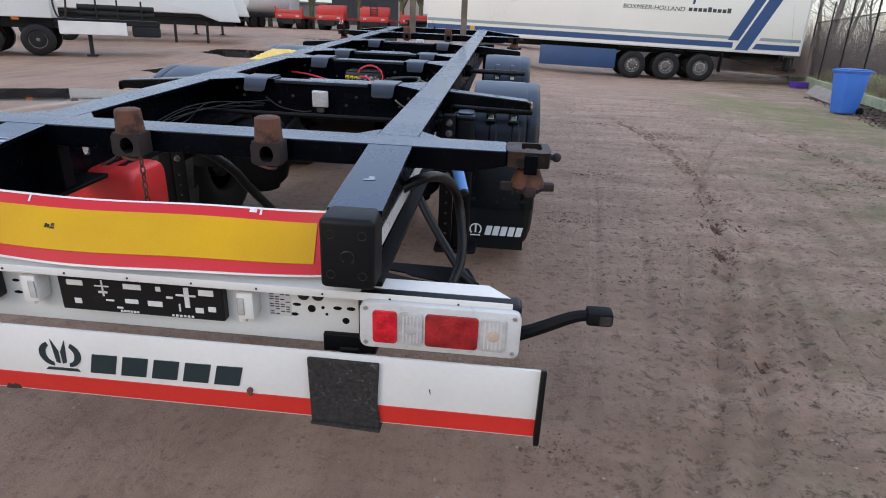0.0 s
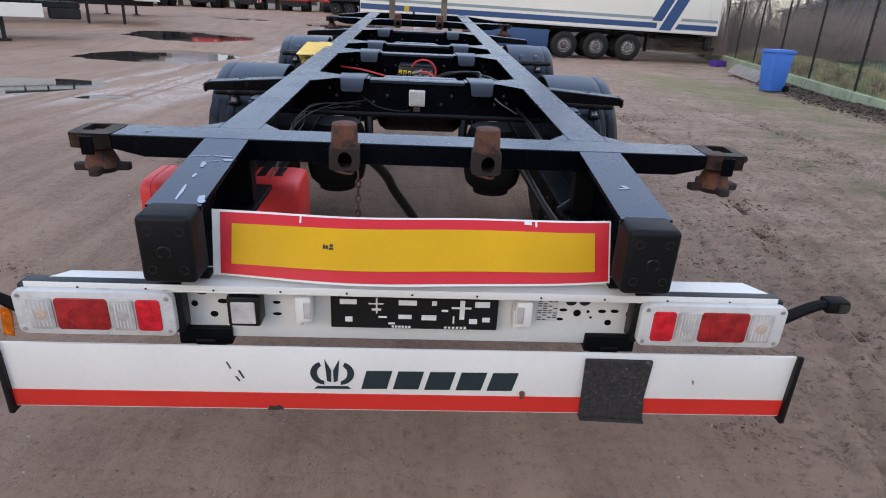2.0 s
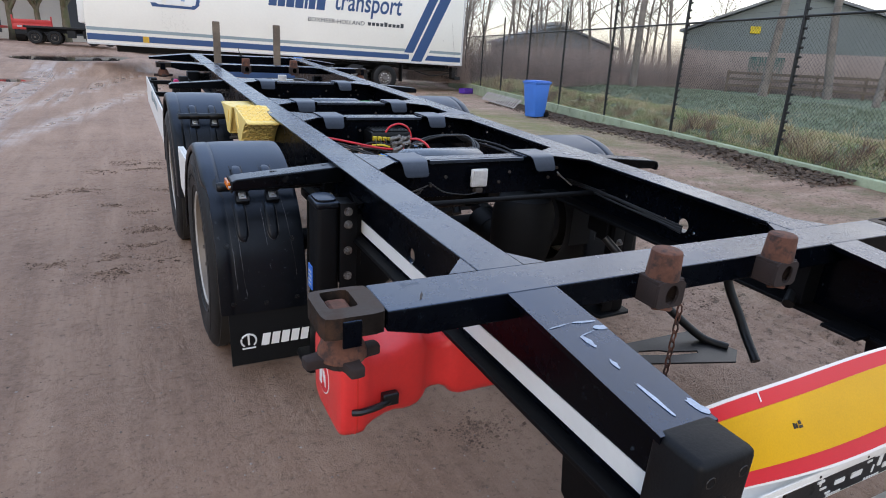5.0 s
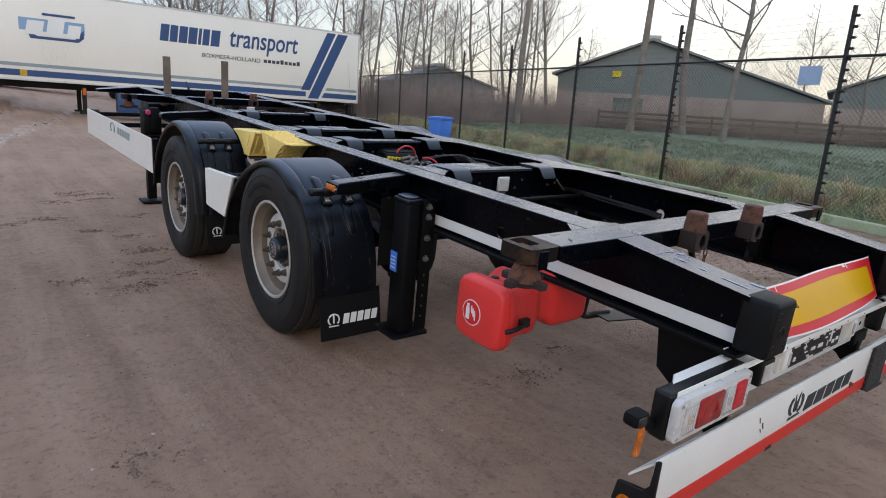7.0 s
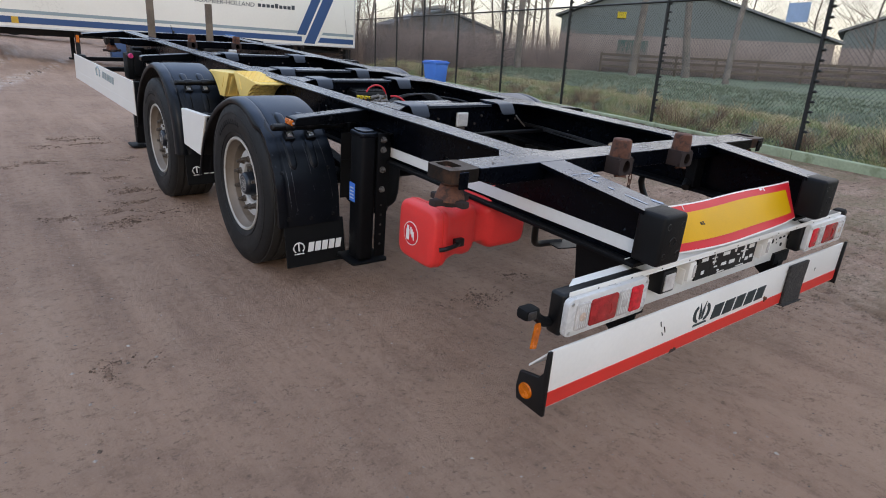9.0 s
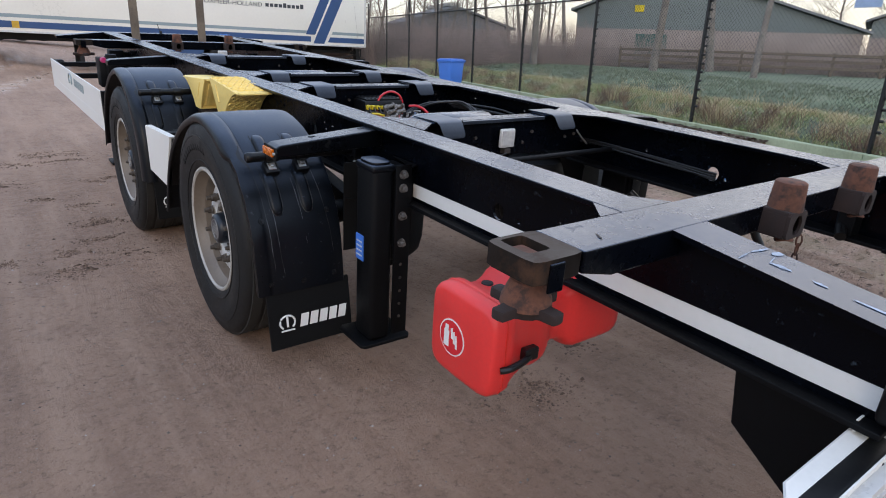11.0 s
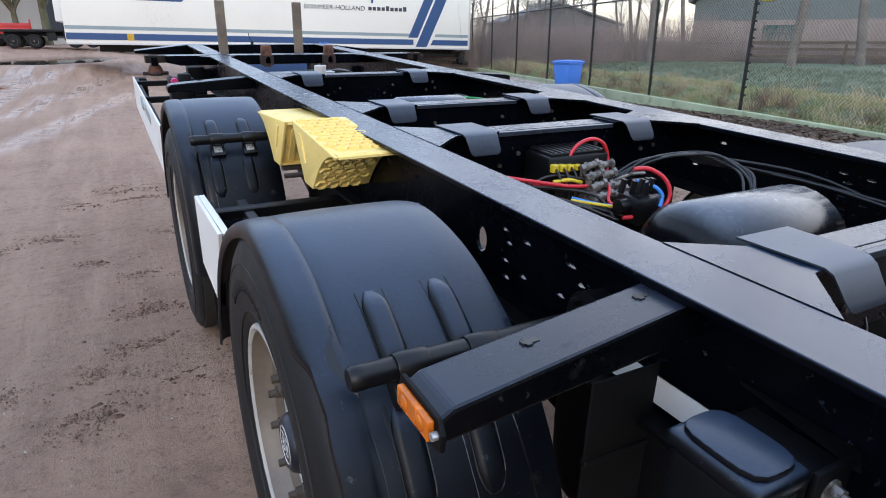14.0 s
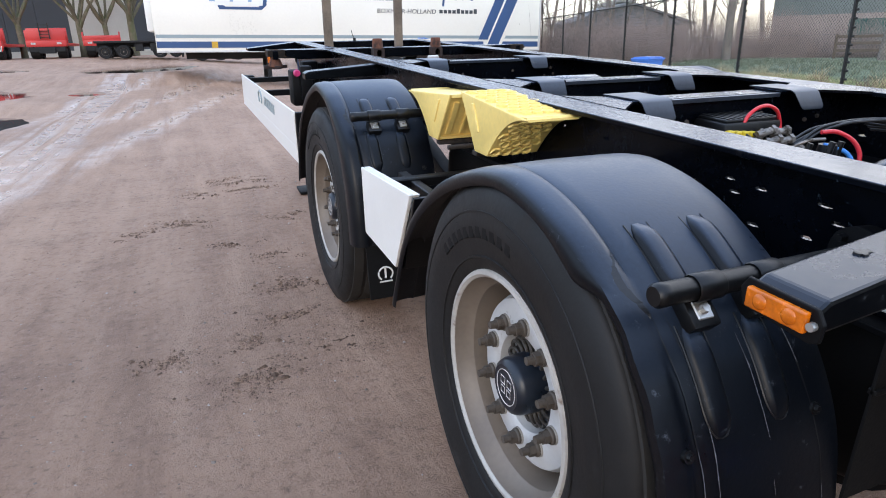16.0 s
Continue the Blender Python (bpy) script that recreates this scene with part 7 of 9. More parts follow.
# two yellow wheel chocks in their holder on the outer side of the rail
def chock(y0, z0, turned):
    """Wedge with one hollowed face; the turned one shows its flat ribbed back."""
    ck = thing("wheel_chock", T_TRAILER @ pose(0, y0, z0), ("pale yellow plastic wheel chock with a honeycomb face", "pale yellow plastic wheel chock showing its flat ribbed back")[turned], "wheel chock", "chocks on the rail")
    X0, X1 = -0.905, -0.695

    def curve(t):
        """The hollowed face, from the tip down to the foot."""
        return -0.50 + 0.265 * t ** 0.75, -0.038 - 0.165 * t ** 1.55

    def side(pts):
        return [(-0.50 - y, z) for y, z in pts] if turned else pts

    low = [curve(k / 9) for k in range(10)]
    poly = [(0.0, 0.0), (-0.50, -0.034)] + low + [(-0.135, -0.203)]
    for xa, xb in ((X0, X0 + 0.012), (X1 - 0.012, X1)):
        bm = B()
        prism(bm, side(poly), "x", xa, xb, 0.003)
        part("side_wall", bm, M_YELLOW, ck, "", 40)
    for pl in ([(0.0, 0.0), (-0.50, -0.034), (-0.50, -0.042), (0.0, -0.012)],
               low + [(b[0] + 0.012, b[1] + 0.010) for b in reversed(low)],
               [(-0.135, -0.203), low[-1], (low[-1][0], low[-1][1] + 0.012), (-0.13, -0.190)],
               [(-0.014, -0.01), (-0.145, -0.196), (-0.158, -0.19), (-0.028, -0.012)]):
        bm = B()
        prism(bm, side(pl), "x", X0 + 0.011, X1 - 0.011)
        part("plate", bm, M_YELLOW, ck, "", 40)
    # moulded ribs on the outer wall and the back
    bm = B()
    prism(bm, side([(-0.10, -0.03), (-0.16, -0.13), (-0.172, -0.125), (-0.125, -0.03)]), "x", X0 - 0.005, X0 + 0.002, 0.002)
    part("rib", bm, M_YELLOW, ck)
    for xm, w in ((X0 + 0.045, 0.012), (X0 + 0.105, 0.006), (X1 - 0.045, 0.012)):
        bm = B()
        prism(bm, side([(-0.020, -0.035), (-0.122, -0.180), (-0.140, -0.180), (-0.040, -0.035)]), "x", xm - w, xm + w, 0.002)
        part("rib", bm, M_YELLOW, ck)
    if turned:
        return
    # raised cells
    ring = B()
    lathe(ring, [(0.0235, -0.002), (0.0225, 0.007), (0.0175, 0.007), (0.0130, -0.004)], "z", (0, 0, 0), 6)
    cell = None
    for i in range(10):
        for j in range(5):
            y = -0.040 - 0.0415 * i
            x = X0 + 0.028 + 0.042 * j + (0.021 if i % 2 else 0)
            if x > X1 - 0.020:
                continue
            m = Matrix.Translation((x, y, y * 0.068 + 0.0005))
            if cell is None:
                cell = part("cell", ring, M_YELLOW, ck, "", 30, m)
            else:
                shared("cell", cell, m, ck)
    for i in range(7):
        for j in range(5):
            t = (i + 0.5) / 7
            (y, z), (ya, za) = curve(t), curve(t + 0.02)
            x = X0 + 0.028 + 0.042 * j + (0.021 if i % 2 else 0)
            if x > X1 - 0.020:
                continue
            shared("cell", cell, Matrix.Translation((x, y, z)) @ Matrix.Rotation(math.pi + math.atan2(za - z, ya - y), 4, "X"), ck)


chock(3.68, 0.970, False)
chock(4.285, 0.945, True)
for y, z in ((3.56, 0.742), (3.93, 0.716)):
    bm = B()
    bx(bm, -0.89, -0.68, y, y + 0.04, z, z + 0.02, 0.004)
    tp("chock_holder", bm, M_OLD_STEEL)
bm = B()
cy(bm, (-0.93, 3.74, 0.745), (-0.68, 3.74, 0.745), 0.010)
tp("chock_holder", bm, M_OLD_STEEL)

# ---- the fence, its plinth and what lies along it ----
FDIR = Vector((0.275, 1.0, 0)).normalized()
FN = Vector((FDIR.y, -FDIR.x, 0))
F_ANG = math.degrees(math.atan2(FDIR.y, FDIR.x))
POST_Y = [2.90 + 3.27 * k for k in range(-2, 9)]
plinth = thing("concrete_plinth", pose(0, 0, 0), "low concrete plinth green with algae under the fence", "plinth", kind="structure")
bay = 3.27 * math.hypot(1, 0.275)
bm = B()
bx(bm, 0.006, bay - 0.006, -0.07, 0.06, -0.55, 0.125, 0.012)
slab = part("slab", bm, M_PLINTH, plinth, m=pose(fence_x(POST_Y[0]), POST_Y[0], 0, 0, 0, F_ANG))
for y in POST_Y[1:]:
    shared("slab", slab, pose(fence_x(y), y, 0, 0, 0, F_ANG), plinth)
fence = thing("security_fence", pose(0, 0, 0), "black steel chain-link security fence with spiked posts", "fence")
bm = B()
bx(bm, -0.024, 0.024, -0.024, 0.024, -0.15, 3.05, 0.004)
post = part("post", bm, M_POST, fence, m=pose(fence_x(POST_Y[0]) + 0.09, POST_Y[0], 0.05, 0, 0, F_ANG))
bm = B()
lathe(bm, [(0.008, -0.012), (0.023, -0.004), (0.023, 0.010), (0.012, 0.018), (0.023, 0.026), (0.023, 0.040), (0.008, 0.05)], "x", (0, 0, 0), 8)
cy(bm, (-0.03, 0, 0), (0.04, 0, 0), 0.008, None, 6)
knob0 = None
for i, y in enumerate(POST_Y):
    p = post if i == 0 else shared("post", post, pose(fence_x(y) + 0.09, y, 0.05, 0, 0, F_ANG), fence)
    for k in range(18):
        m = pose(-0.068, -0.012, 0.36 + 0.150 * k)
        if knob0 is None:
            knob0 = part("insulator", bm, M_POST, p, m=m)
        else:
            shared("insulator", knob0, m, p)
for i in range(len(POST_Y) - 1):
    a, b = POST_Y[i], POST_Y[i + 1]
    bm = B()
    cy(bm, (fence_x(a) + 0.09, a, 2.40), (fence_x(b) + 0.09, b, 2.40), 0.021, None, 10)
    part("top_rail", bm, M_POST, fence, "", 40)
# woven wire
WV, WF = [], []
y0, y1 = POST_Y[0], POST_Y[-1]
org = Vector((fence_x(y0) + 0.085, y0, 0))
total = (y1 - y0) * math.hypot(1, 0.275)


def strand(s0, h0, s1, h1, r, off):
    a = org + FDIR * s0 + Vector((0, 0, h0)) + FN * off
    b = org + FDIR * s1 + Vector((0, 0, h1)) + FN * off
    d = (b - a).normalized()
    u = d.cross(FN).normalized()
    k = len(WV)
    for p in (a, b):
        for t in (0.5, 2.6, 4.7):
            WV.append(tuple(p + (u * math.cos(t) + FN * math.sin(t)) * r))
    WF.extend([(k + j, k + (j + 1) % 3, k + 3 + (j + 1) % 3, k + 3 + j) for j in range(3)])


H0, H1, STEP = 0.16, 2.38, 0.075
hh = H1 - H0
s = -hh
while s < total:
    a, b = max(s, 0), min(s + hh, total)
    if b > a:
        strand(a, H0 + (a - s), b, H0 + (b - s), 0.0022, 0.003)
        strand(a, H1 - (a - s), b, H1 - (b - s), 0.0022, -0.003)
    s += STEP
for h in (0.18, 1.35, 2.36):
    strand(0, h, total, h, 0.0025, 0.0)
for k in range(6):
    strand(0, 2.50 + 0.10 * k, total, 2.50 + 0.10 * k, 0.0016, -0.05)
wire = data_part("wire_mesh", WV, WF, M_WIRE, fence)
tagged(wire, "thin woven chain-link wire", kind="stuff")
sg_at = Vector((fence_x(3.35), 3.35, 0))
bm = B()
bx(bm, -0.19, 0.19, -0.004, 0.004, 1.99, 2.27, 0.003)
sgn = thing("fence_sign", pose(sg_at.x, sg_at.y, 0, 0, 0, F_ANG), "small pale blue plain panel wired to the fence", "sign")
part("panel", bm, paint("pale_blue_sign", (0.30, 0.42, 0.58), 0.5), sgn)
# blue wheeled bin
bin_ = thing("wheeled_bin", pose(9.62, 15.08, soil(9.62, 15.08), 0, 0, -78), "blue plastic two-wheeled refuse bin with closed lid", "bin")
bm = B()
bot, top_ = [], []
for sx, sy in ((-1, -1), (1, -1), (1, 1), (-1, 1)):
    bot.append(bm.verts.new((sx * 0.200, sy * 0.23 + 0.02, 0.03)))
    top_.append(bm.verts.new((sx * 0.265, sy * 0.31, 1.02)))
bm.faces.new(bot[::-1])
bm.faces.new(top_)
for j in range(4):
    bm.faces.new((bot[j], bot[(j + 1) % 4], top_[(j + 1) % 4], top_[j]))
bmesh.ops.bevel(bm, geom=list(bm.edges), offset=0.03, segments=3, profile=0.5, affect="EDGES")
bx(bm, -0.28, 0.28, -0.325, 0.325, 1.000, 1.030, 0.01)
part("body", bm, M_BLUE_BIN, bin_, "", 40)
bm = B()
bx(bm, -0.288, 0.288, -0.345, 0.36, 1.030, 1.072, 0.014)
bx(bm, -0.25, 0.25, -0.30, 0.30, 1.068, 1.105, 0.020)
part("lid", bm, M_BLUE_BIN, bin_, "", 40)
bm = B()
cy(bm, (-0.22, 0.40, 1.045), (0.22, 0.40, 1.045), 0.014)
bx(bm, -0.24, -0.20, 0.33, 0.41, 1.03, 1.06, 0.008)
bx(bm, 0.20, 0.24, 0.33, 0.41, 1.03, 1.06, 0.008)
part("handle", bm, M_BLUE_BIN, bin_, "", 40)
for sx in (-1, 1):
    bm = B()
    lathe(bm, [(0.0, -0.02), (0.08, -0.022), (0.098, -0.015), (0.098, 0.015), (0.08, 0.022), (0.0, 0.02)], "x", (sx * 0.245, 0.27, 0.098), 20)
    part("wheel", bm, M_RUBBER, bin_, "black rubber wheel", 40)

grate = thing("slatted_panel", pose(11.28, 20.0, -0.22, 48, 0, F_ANG - 180), "pale slatted panel leaning on the concrete plinth", "panel")
M_SLAT = paint("weathered_pale_slat", (0.36, 0.32, 0.29), 0.8, var=0.3, s1=4, bump=0.2)
for k in range(17):
    bm = B()
    bx(bm, -2.25 + 0.27 * k, -2.13 + 0.27 * k, 0.0, 0.42, 0.0, 0.025, 0.006)
    part("slat", bm, M_SLAT, grate)
for ya in (0.03, 0.33):
    bm = B()
    bx(bm, -2.3, 2.25, ya, ya + 0.05, -0.028, -0.002, 0.004)
    part("batten", bm, M_SLAT, grate)
crate = thing("crate", pose(13.55, 26.6, -0.29, 0, 0, 20), "small purple plastic crate on the ground", "crate")
for x0, x1, ya, yb, z0, z1 in ((-0.30, 0.30, -0.20, 0.20, 0, 0.02), (-0.30, 0.30, -0.20, -0.18, 0.02, 0.24), (-0.30, 0.30, 0.18, 0.20, 0.02, 0.24), (-0.30, -0.28, -0.18, 0.18, 0.02, 0.24), (0.28, 0.30, -0.18, 0.18, 0.02, 0.24)):
    bm = B()
    bx(bm, x0, x1, ya, yb, z0, z1, 0.004)
    part("wall", bm, M_CRATE, crate)

# ---- the refrigerated semi-trailer across the yard ----
reefer = thing("refrigerated_trailer", pose(13.67, 27.48, -0.25, 0, 1.05, math.degrees(-0.036)) @ Matrix.Scale(1.13, 4), "long cream refrigerated semi-trailer with dark blue bands", "trailer")
RL, ZB, ZT = 14.48, 1.105, 4.06


def rp(name, bm, mat, label="", smooth=None, parent=None):
    return part(name, bm, mat, parent or reefer, label, smooth)


bm = B()
bx(bm, -RL, 0, 0.0, 2.56, ZB, ZT, 0.03, 2)
rbody = rp("body", bm, M_BODY, "cream insulated box body", 40)
bm = B()
bx(bm, -0.06, 0.012, -0.012, 2.57, ZB, ZT + 0.01, 0.01)
bx(bm, -RL, 0, -0.010, 0.05, ZT - 0.05, ZT + 0.012, 0.006)
bx(bm, -RL, 0, -0.010, 0.05, ZB - 0.03, ZB + 0.03, 0.006)
rp("edge_trim", bm, M_LAMP_FRAME, "", None, rbody)
bm = B()
bx(bm, -RL + 0.02, -2.52, -0.006, -0.001, 1.225, 1.43)
prism(bm, [(-1.78, 1.225), (-0.08, 1.225), (-0.08, 1.43), (-1.66, 1.43)], "y", -0.006, -0.001)
rp("navy_band", bm, M_NAVY, "", None, rbody)
bm = B()
bx(bm, -RL + 0.02, -2.68, -0.006, -0.001, 1.54, 1.65)
prism(bm, [(-1.60, 1.54), (-0.08, 1.54), (-0.08, 1.65), (-1.54, 1.65)], "y", -0.006, -0.001)
rp("grey_band", bm, M_GREY_STRIPE, "", None, rbody)
for a, b, z0, z1, w in ((-2.74, -1.58, 1.50, 3.96, 0.40), (-2.42, -1.08, 1.16, 3.96, 0.48)):
    bm = B()
    prism(bm, [(a, z0), (a + w, z0), (b + w, z1), (b, z1)], "y", -0.009, -0.002)
    rp("slanted_stripe", bm, M_NAVY, "", None, rbody)


def lettering(text, x, z, height, width, mat, shear, parent, bold=0.0):
    """Words in Blender's own font, as a thin mesh on the side of the body."""
    cu = bpy.data.curves.new("words", "FONT")
    cu.body, cu.size, cu.extrude, cu.offset = text, 1.0, 0.004, bold
    tmp = bpy.data.objects.new("words", cu)
    scene.collection.objects.link(tmp)
    me = bpy.data.meshes.new_from_object(tmp.evaluated_get(bpy.context.evaluated_depsgraph_get()))
    bpy.data.objects.remove(tmp)
    co = np.empty(len(me.vertices) * 3)
    me.vertices.foreach_get("co", co)
    co = co.reshape(-1, 3)
    x0, x1, yb = co[:, 0].min(), co[:, 0].max(), co[:, 1].max()
    co[:, 0] = (co[:, 0] - x0) / (x1 - x0) * width
    co[:, 1] = co[:, 1] / yb * height
    out = np.stack([x + co[:, 0] + shear * co[:, 1], -0.004 - np.clip(co[:, 2] + 0.004, 0, 0.01), z + co[:, 1]], 1)
    me.vertices.foreach_set("co", out.ravel())
    me.materials.append(mat)
    ob = new("lettering", me)
    ob.parent = parent
    return ob


lettering("transport", -5.80, 2.95, 0.58, 2.85, M_NAVY, 0.12, rbody, 0.012)
lettering("BOXMEER-HOLLAND", -6.83, 2.43, 0.155, 2.30, M_HALL_DARK, 0.12, rbody)
# names are plain blocks
for k, (a, w) in enumerate(((0, 0.30), (0.34, 0.27), (0.66, 0.30), (1.0, 0.31), (1.36, 0.11), (1.52, 0.25), (1.83, 0.33))):
    bm = B()
    x = -8.33 + a
    prism(bm, [(x, 2.87), (x + w, 2.87), (x + w + 0.07, 3.47), (x + 0.07, 3.47)], "y", -0.008, -0.001)
    rp("name_block", bm, M_NAVY, "", None, rbody)
for k in range(9):
    bm = B()
    x = -4.38 + 0.178 * k
    bx(bm, x, x + 0.135, -0.007, -0.001, 2.45, 2.45 + (0.17 if k in (4, 8) else 0.125))
    rp("name_block", bm, M_HALL_DARK, "", None, rbody)
# emblem: plain blocks in white, pale and dark blue
M_PALE_BLUE = paint("pale_blue_film", (0.22, 0.36, 0.52), 0.4, var=0.08)
bm = B()
bx(bm, -12.65, -10.75, -0.005, -0.001, 2.72, 3.12)
rp("emblem_back", bm, M_PALE_BLUE, "", None, rbody)
bm = B()
prism(bm, [(-12.35, 2.47), (-10.95, 2.47), (-10.78, 2.62), (-10.78, 2.9), (-11.05, 2.56), (-12.15, 2.56), (-12.45, 2.75)], "y", -0.008, -0.004)
bx(bm, -11.98, -11.02, -0.008, -0.004, 3.24, 3.32)
rp("emblem_shadow", bm, M_NAVY, "", None, rbody)
for pts in (((-12.50, 2.60), (-12.02, 2.60), (-11.92, 3.05), (-12.40, 3.05)), ((-11.90, 2.60), (-11.42, 2.60), (-11.32, 3.18), (-11.80, 3.18)), ((-11.30, 2.60), (-10.92, 2.60), (-10.84, 3.02), (-11.22, 3.02))):
    bm = B()
    prism(bm, pts, "y", -0.011, -0.007)
    rp("emblem_block", bm, M_BODY_WHITE, "", None, rbody)
bm = B()
bx(bm, -12.72, -12.52, -0.009, -0.003, 1.22, 1.43)
rp("hazard_label", bm, paint("label_yellow", (0.62, 0.36, 0.03), 0.5), "yellow warning label", None, rbody)
bm = B()
bx(bm, -13.6, -0.3, 0.75, 0.9, 0.85, 1.09, 0.01)
bx(bm, -13.6, -0.3, 1.65, 1.8, 0.85, 1.09, 0.01)
bx(bm, -2.3, -0.3, 0.5, 2.1, 0.80, 0.92, 0.02)
rp("chassis", bm, M_UNDER)
bm = B()
bx(bm, -9.82, -6.82, 0.03, 0.5, 0.16, 0.90, 0.02)
rp("pallet_box", bm, M_SKIRT_BLUE, "dark blue pallet box under the floor", 40)
for x, hub_z in ((-6.15, 0.36), (-4.845, 0.39), (-3.54, 0.42)):
    for y in (0.05, 2.1):
        bm = B()
        lathe(bm, [(0.29, y), (0.33, y - 0.01), (0.46, y - 0.015), (0.52, y + 0.02), (0.52, y + 0.34), (0.46, y + 0.38), (0.29, y + 0.36)], "z", (0, 0, 0), 36)
        bmesh.ops.transform(bm, matrix=Matrix.Translation((x, 0, hub_z)) @ Matrix.Rotation(radians(-90), 4, "X"), verts=bm.verts)
        ty = rp("tyre", bm, M_TYRE, "", 40)
        bm = B()
        lathe(bm, [(0.295, y), (0.27, y + 0.02), (0.25, y + 0.09), (0.20, y + 0.07), (0.12, y + 0.05), (0.10, y - 0.02), (0.0, y - 0.03)], "z", (0, 0, 0), 28)
        bmesh.ops.transform(bm, matrix=Matrix.Translation((x, 0, hub_z)) @ Matrix.Rotation(radians(-90), 4, "X"), verts=bm.verts)
        rm = rp("rim", bm, M_RIM_DARK, "", 40, ty)
        if y < 1:
            for k in range(10):
                bm = B()
                t = k * math.pi / 5
                cy(bm, (x + 0.175 * math.cos(t), y + 0.065, hub_z + 0.175 * math.sin(t)), (x + 0.175 * math.cos(t), y + 0.005, hub_z + 0.175 * math.sin(t)), 0.022, 0.018, 6)
                rp("nut_cap", bm, M_BODY_WHITE, "", None, ty)
    bm = B()
    cy(bm, (x, 0.3, hub_z), (x, 2.3, hub_z), 0.07)
    rp("axle", bm, M_UNDER)
    bm = B()
    bx(bm, x - 0.56, x + 0.56, 0.05, 0.42, 0.99, 1.02, 0.01)
    rp("mudguard", bm, M_BLACK)
bm = B()
bx(bm, -2.80, -2.76, 0.06, 0.42, 0.30, 1.0, 0.01)
rp("spray_flap", bm, M_BLACK)
bm = B()
tube(bm, [(-2.2, 0.1, 0.78), (-1.5, 0.1, 0.62), (-0.9, 0.12, 0.66), (-0.3, 0.1, 0.8)], 0.02, 6)
bx(bm, -0.25, 0.02, 0.1, 2.46, 0.48, 0.60, 0.01)
bx(bm, -0.35, -0.1, 0.2, 0.5, 0.55, 1.0, 0.01)
rp("rear_under_run", bm, M_UNDER)
for y in (0.35, 2.1):
    bm = B()
    bx(bm, -10.9, -10.76, y, y + 0.12, 0.1, 1.1, 0.01)
    bx(bm, -11.0, -10.66, y - 0.06, y + 0.18, 0.03, 0.1, 0.01)
    rp("landing_leg", bm, M_UNDER)
bm = B()
bx(bm, -10.9, -10.8, 0.1, 0.2, 0.70, 0.95, 0.01)
rp("side_marker", bm, M_LENS_AMBER)
bm = B()
bx(bm, -RL - 0.22, -RL, 0.25, 2.3, 1.75, 3.9, 0.04)
rp("cooling_unit", bm, M_BODY_WHITE, "", 40)


# ---- vehicles on the far side of the yard ----
def simple_wheel(parent, x, y, z, r, w, axis="y"):
    bm = B()
    lathe(bm, [(0.0, 0), (r * 0.55, 0.02), (r * 0.6, -0.01), (r * 0.9, -0.015), (r, 0.02), (r, w), (r * 0.9, w + 0.02), (0, w)], "z", (0, 0, 0), 24)
    bmesh.ops.transform(bm, matrix=Matrix.Translation((x, y, z)) @ Matrix.Rotation(radians(-90 if axis == "y" else 90), 4, "X" if axis == "y" else "Y"), verts=bm.verts)
    t = part("tyre", bm, M_TYRE, parent, "", 40)
    bm = B()
    lathe(bm, [(r * 0.56, -0.012), (r * 0.5, 0.03), (r * 0.2, 0.02), (0, -0.02)], "z", (0, 0, 0), 20)
    bmesh.ops.transform(bm, matrix=Matrix.Translation((x, y, z)) @ Matrix.Rotation(radians(-90 if axis == "y" else 90), 4, "X" if axis == "y" else "Y"), verts=bm.verts)
    part("rim", bm, M_RIM, t, "", 40)


def bevel_rim(bm):
    sharp = [e for e in bm.edges if len(e.link_faces) == 2 and e.calc_face_angle(0) > 1.0]
    bmesh.ops.bevel(bm, geom=sharp, offset=0.05, segments=2, affect="EDGES")


def flat_trailer(x, y, rot, length, wheels):
    """Low dark trailer seen from its side, bed along x."""
    z = land(x, y)
    v = thing("flat_trailer", pose(x, y, z, 0, 0, rot), "low dark flatbed trailer parked at the back of the yard", "trailer", "dark flat trailers")
    bm = B()
    bx(bm, 0, length, 0, 2.45, 0.98, 1.12, 0.02)
    part("bed", bm, M_UNDER, v, "", 40)
    for yy in (0.6, 1.7):
        bm = B()
        bx(bm, 0.1, length - 0.1, yy, yy + 0.14, 0.72, 0.98, 0.01)
        part("beam", bm, M_UNDER, v)
    for wx in wheels:
        for yy in (0.0, 2.1):
            simple_wheel(v, wx, yy, 0.42, 0.42, 0.32)
    for lx in (length * 0.45, length * 0.62):
        bm = B()
        bx(bm, lx, lx + 0.5, 0.1, 0.6, 0.45, 0.95, 0.03)
        part("side_box", bm, M_UNDER, v)
    bm = B()
    bx(bm, length - 0.14, length, 0.0, 0.12, 0.0, 1.0, 0.01)
    part("leg", bm, M_UNDER, v)


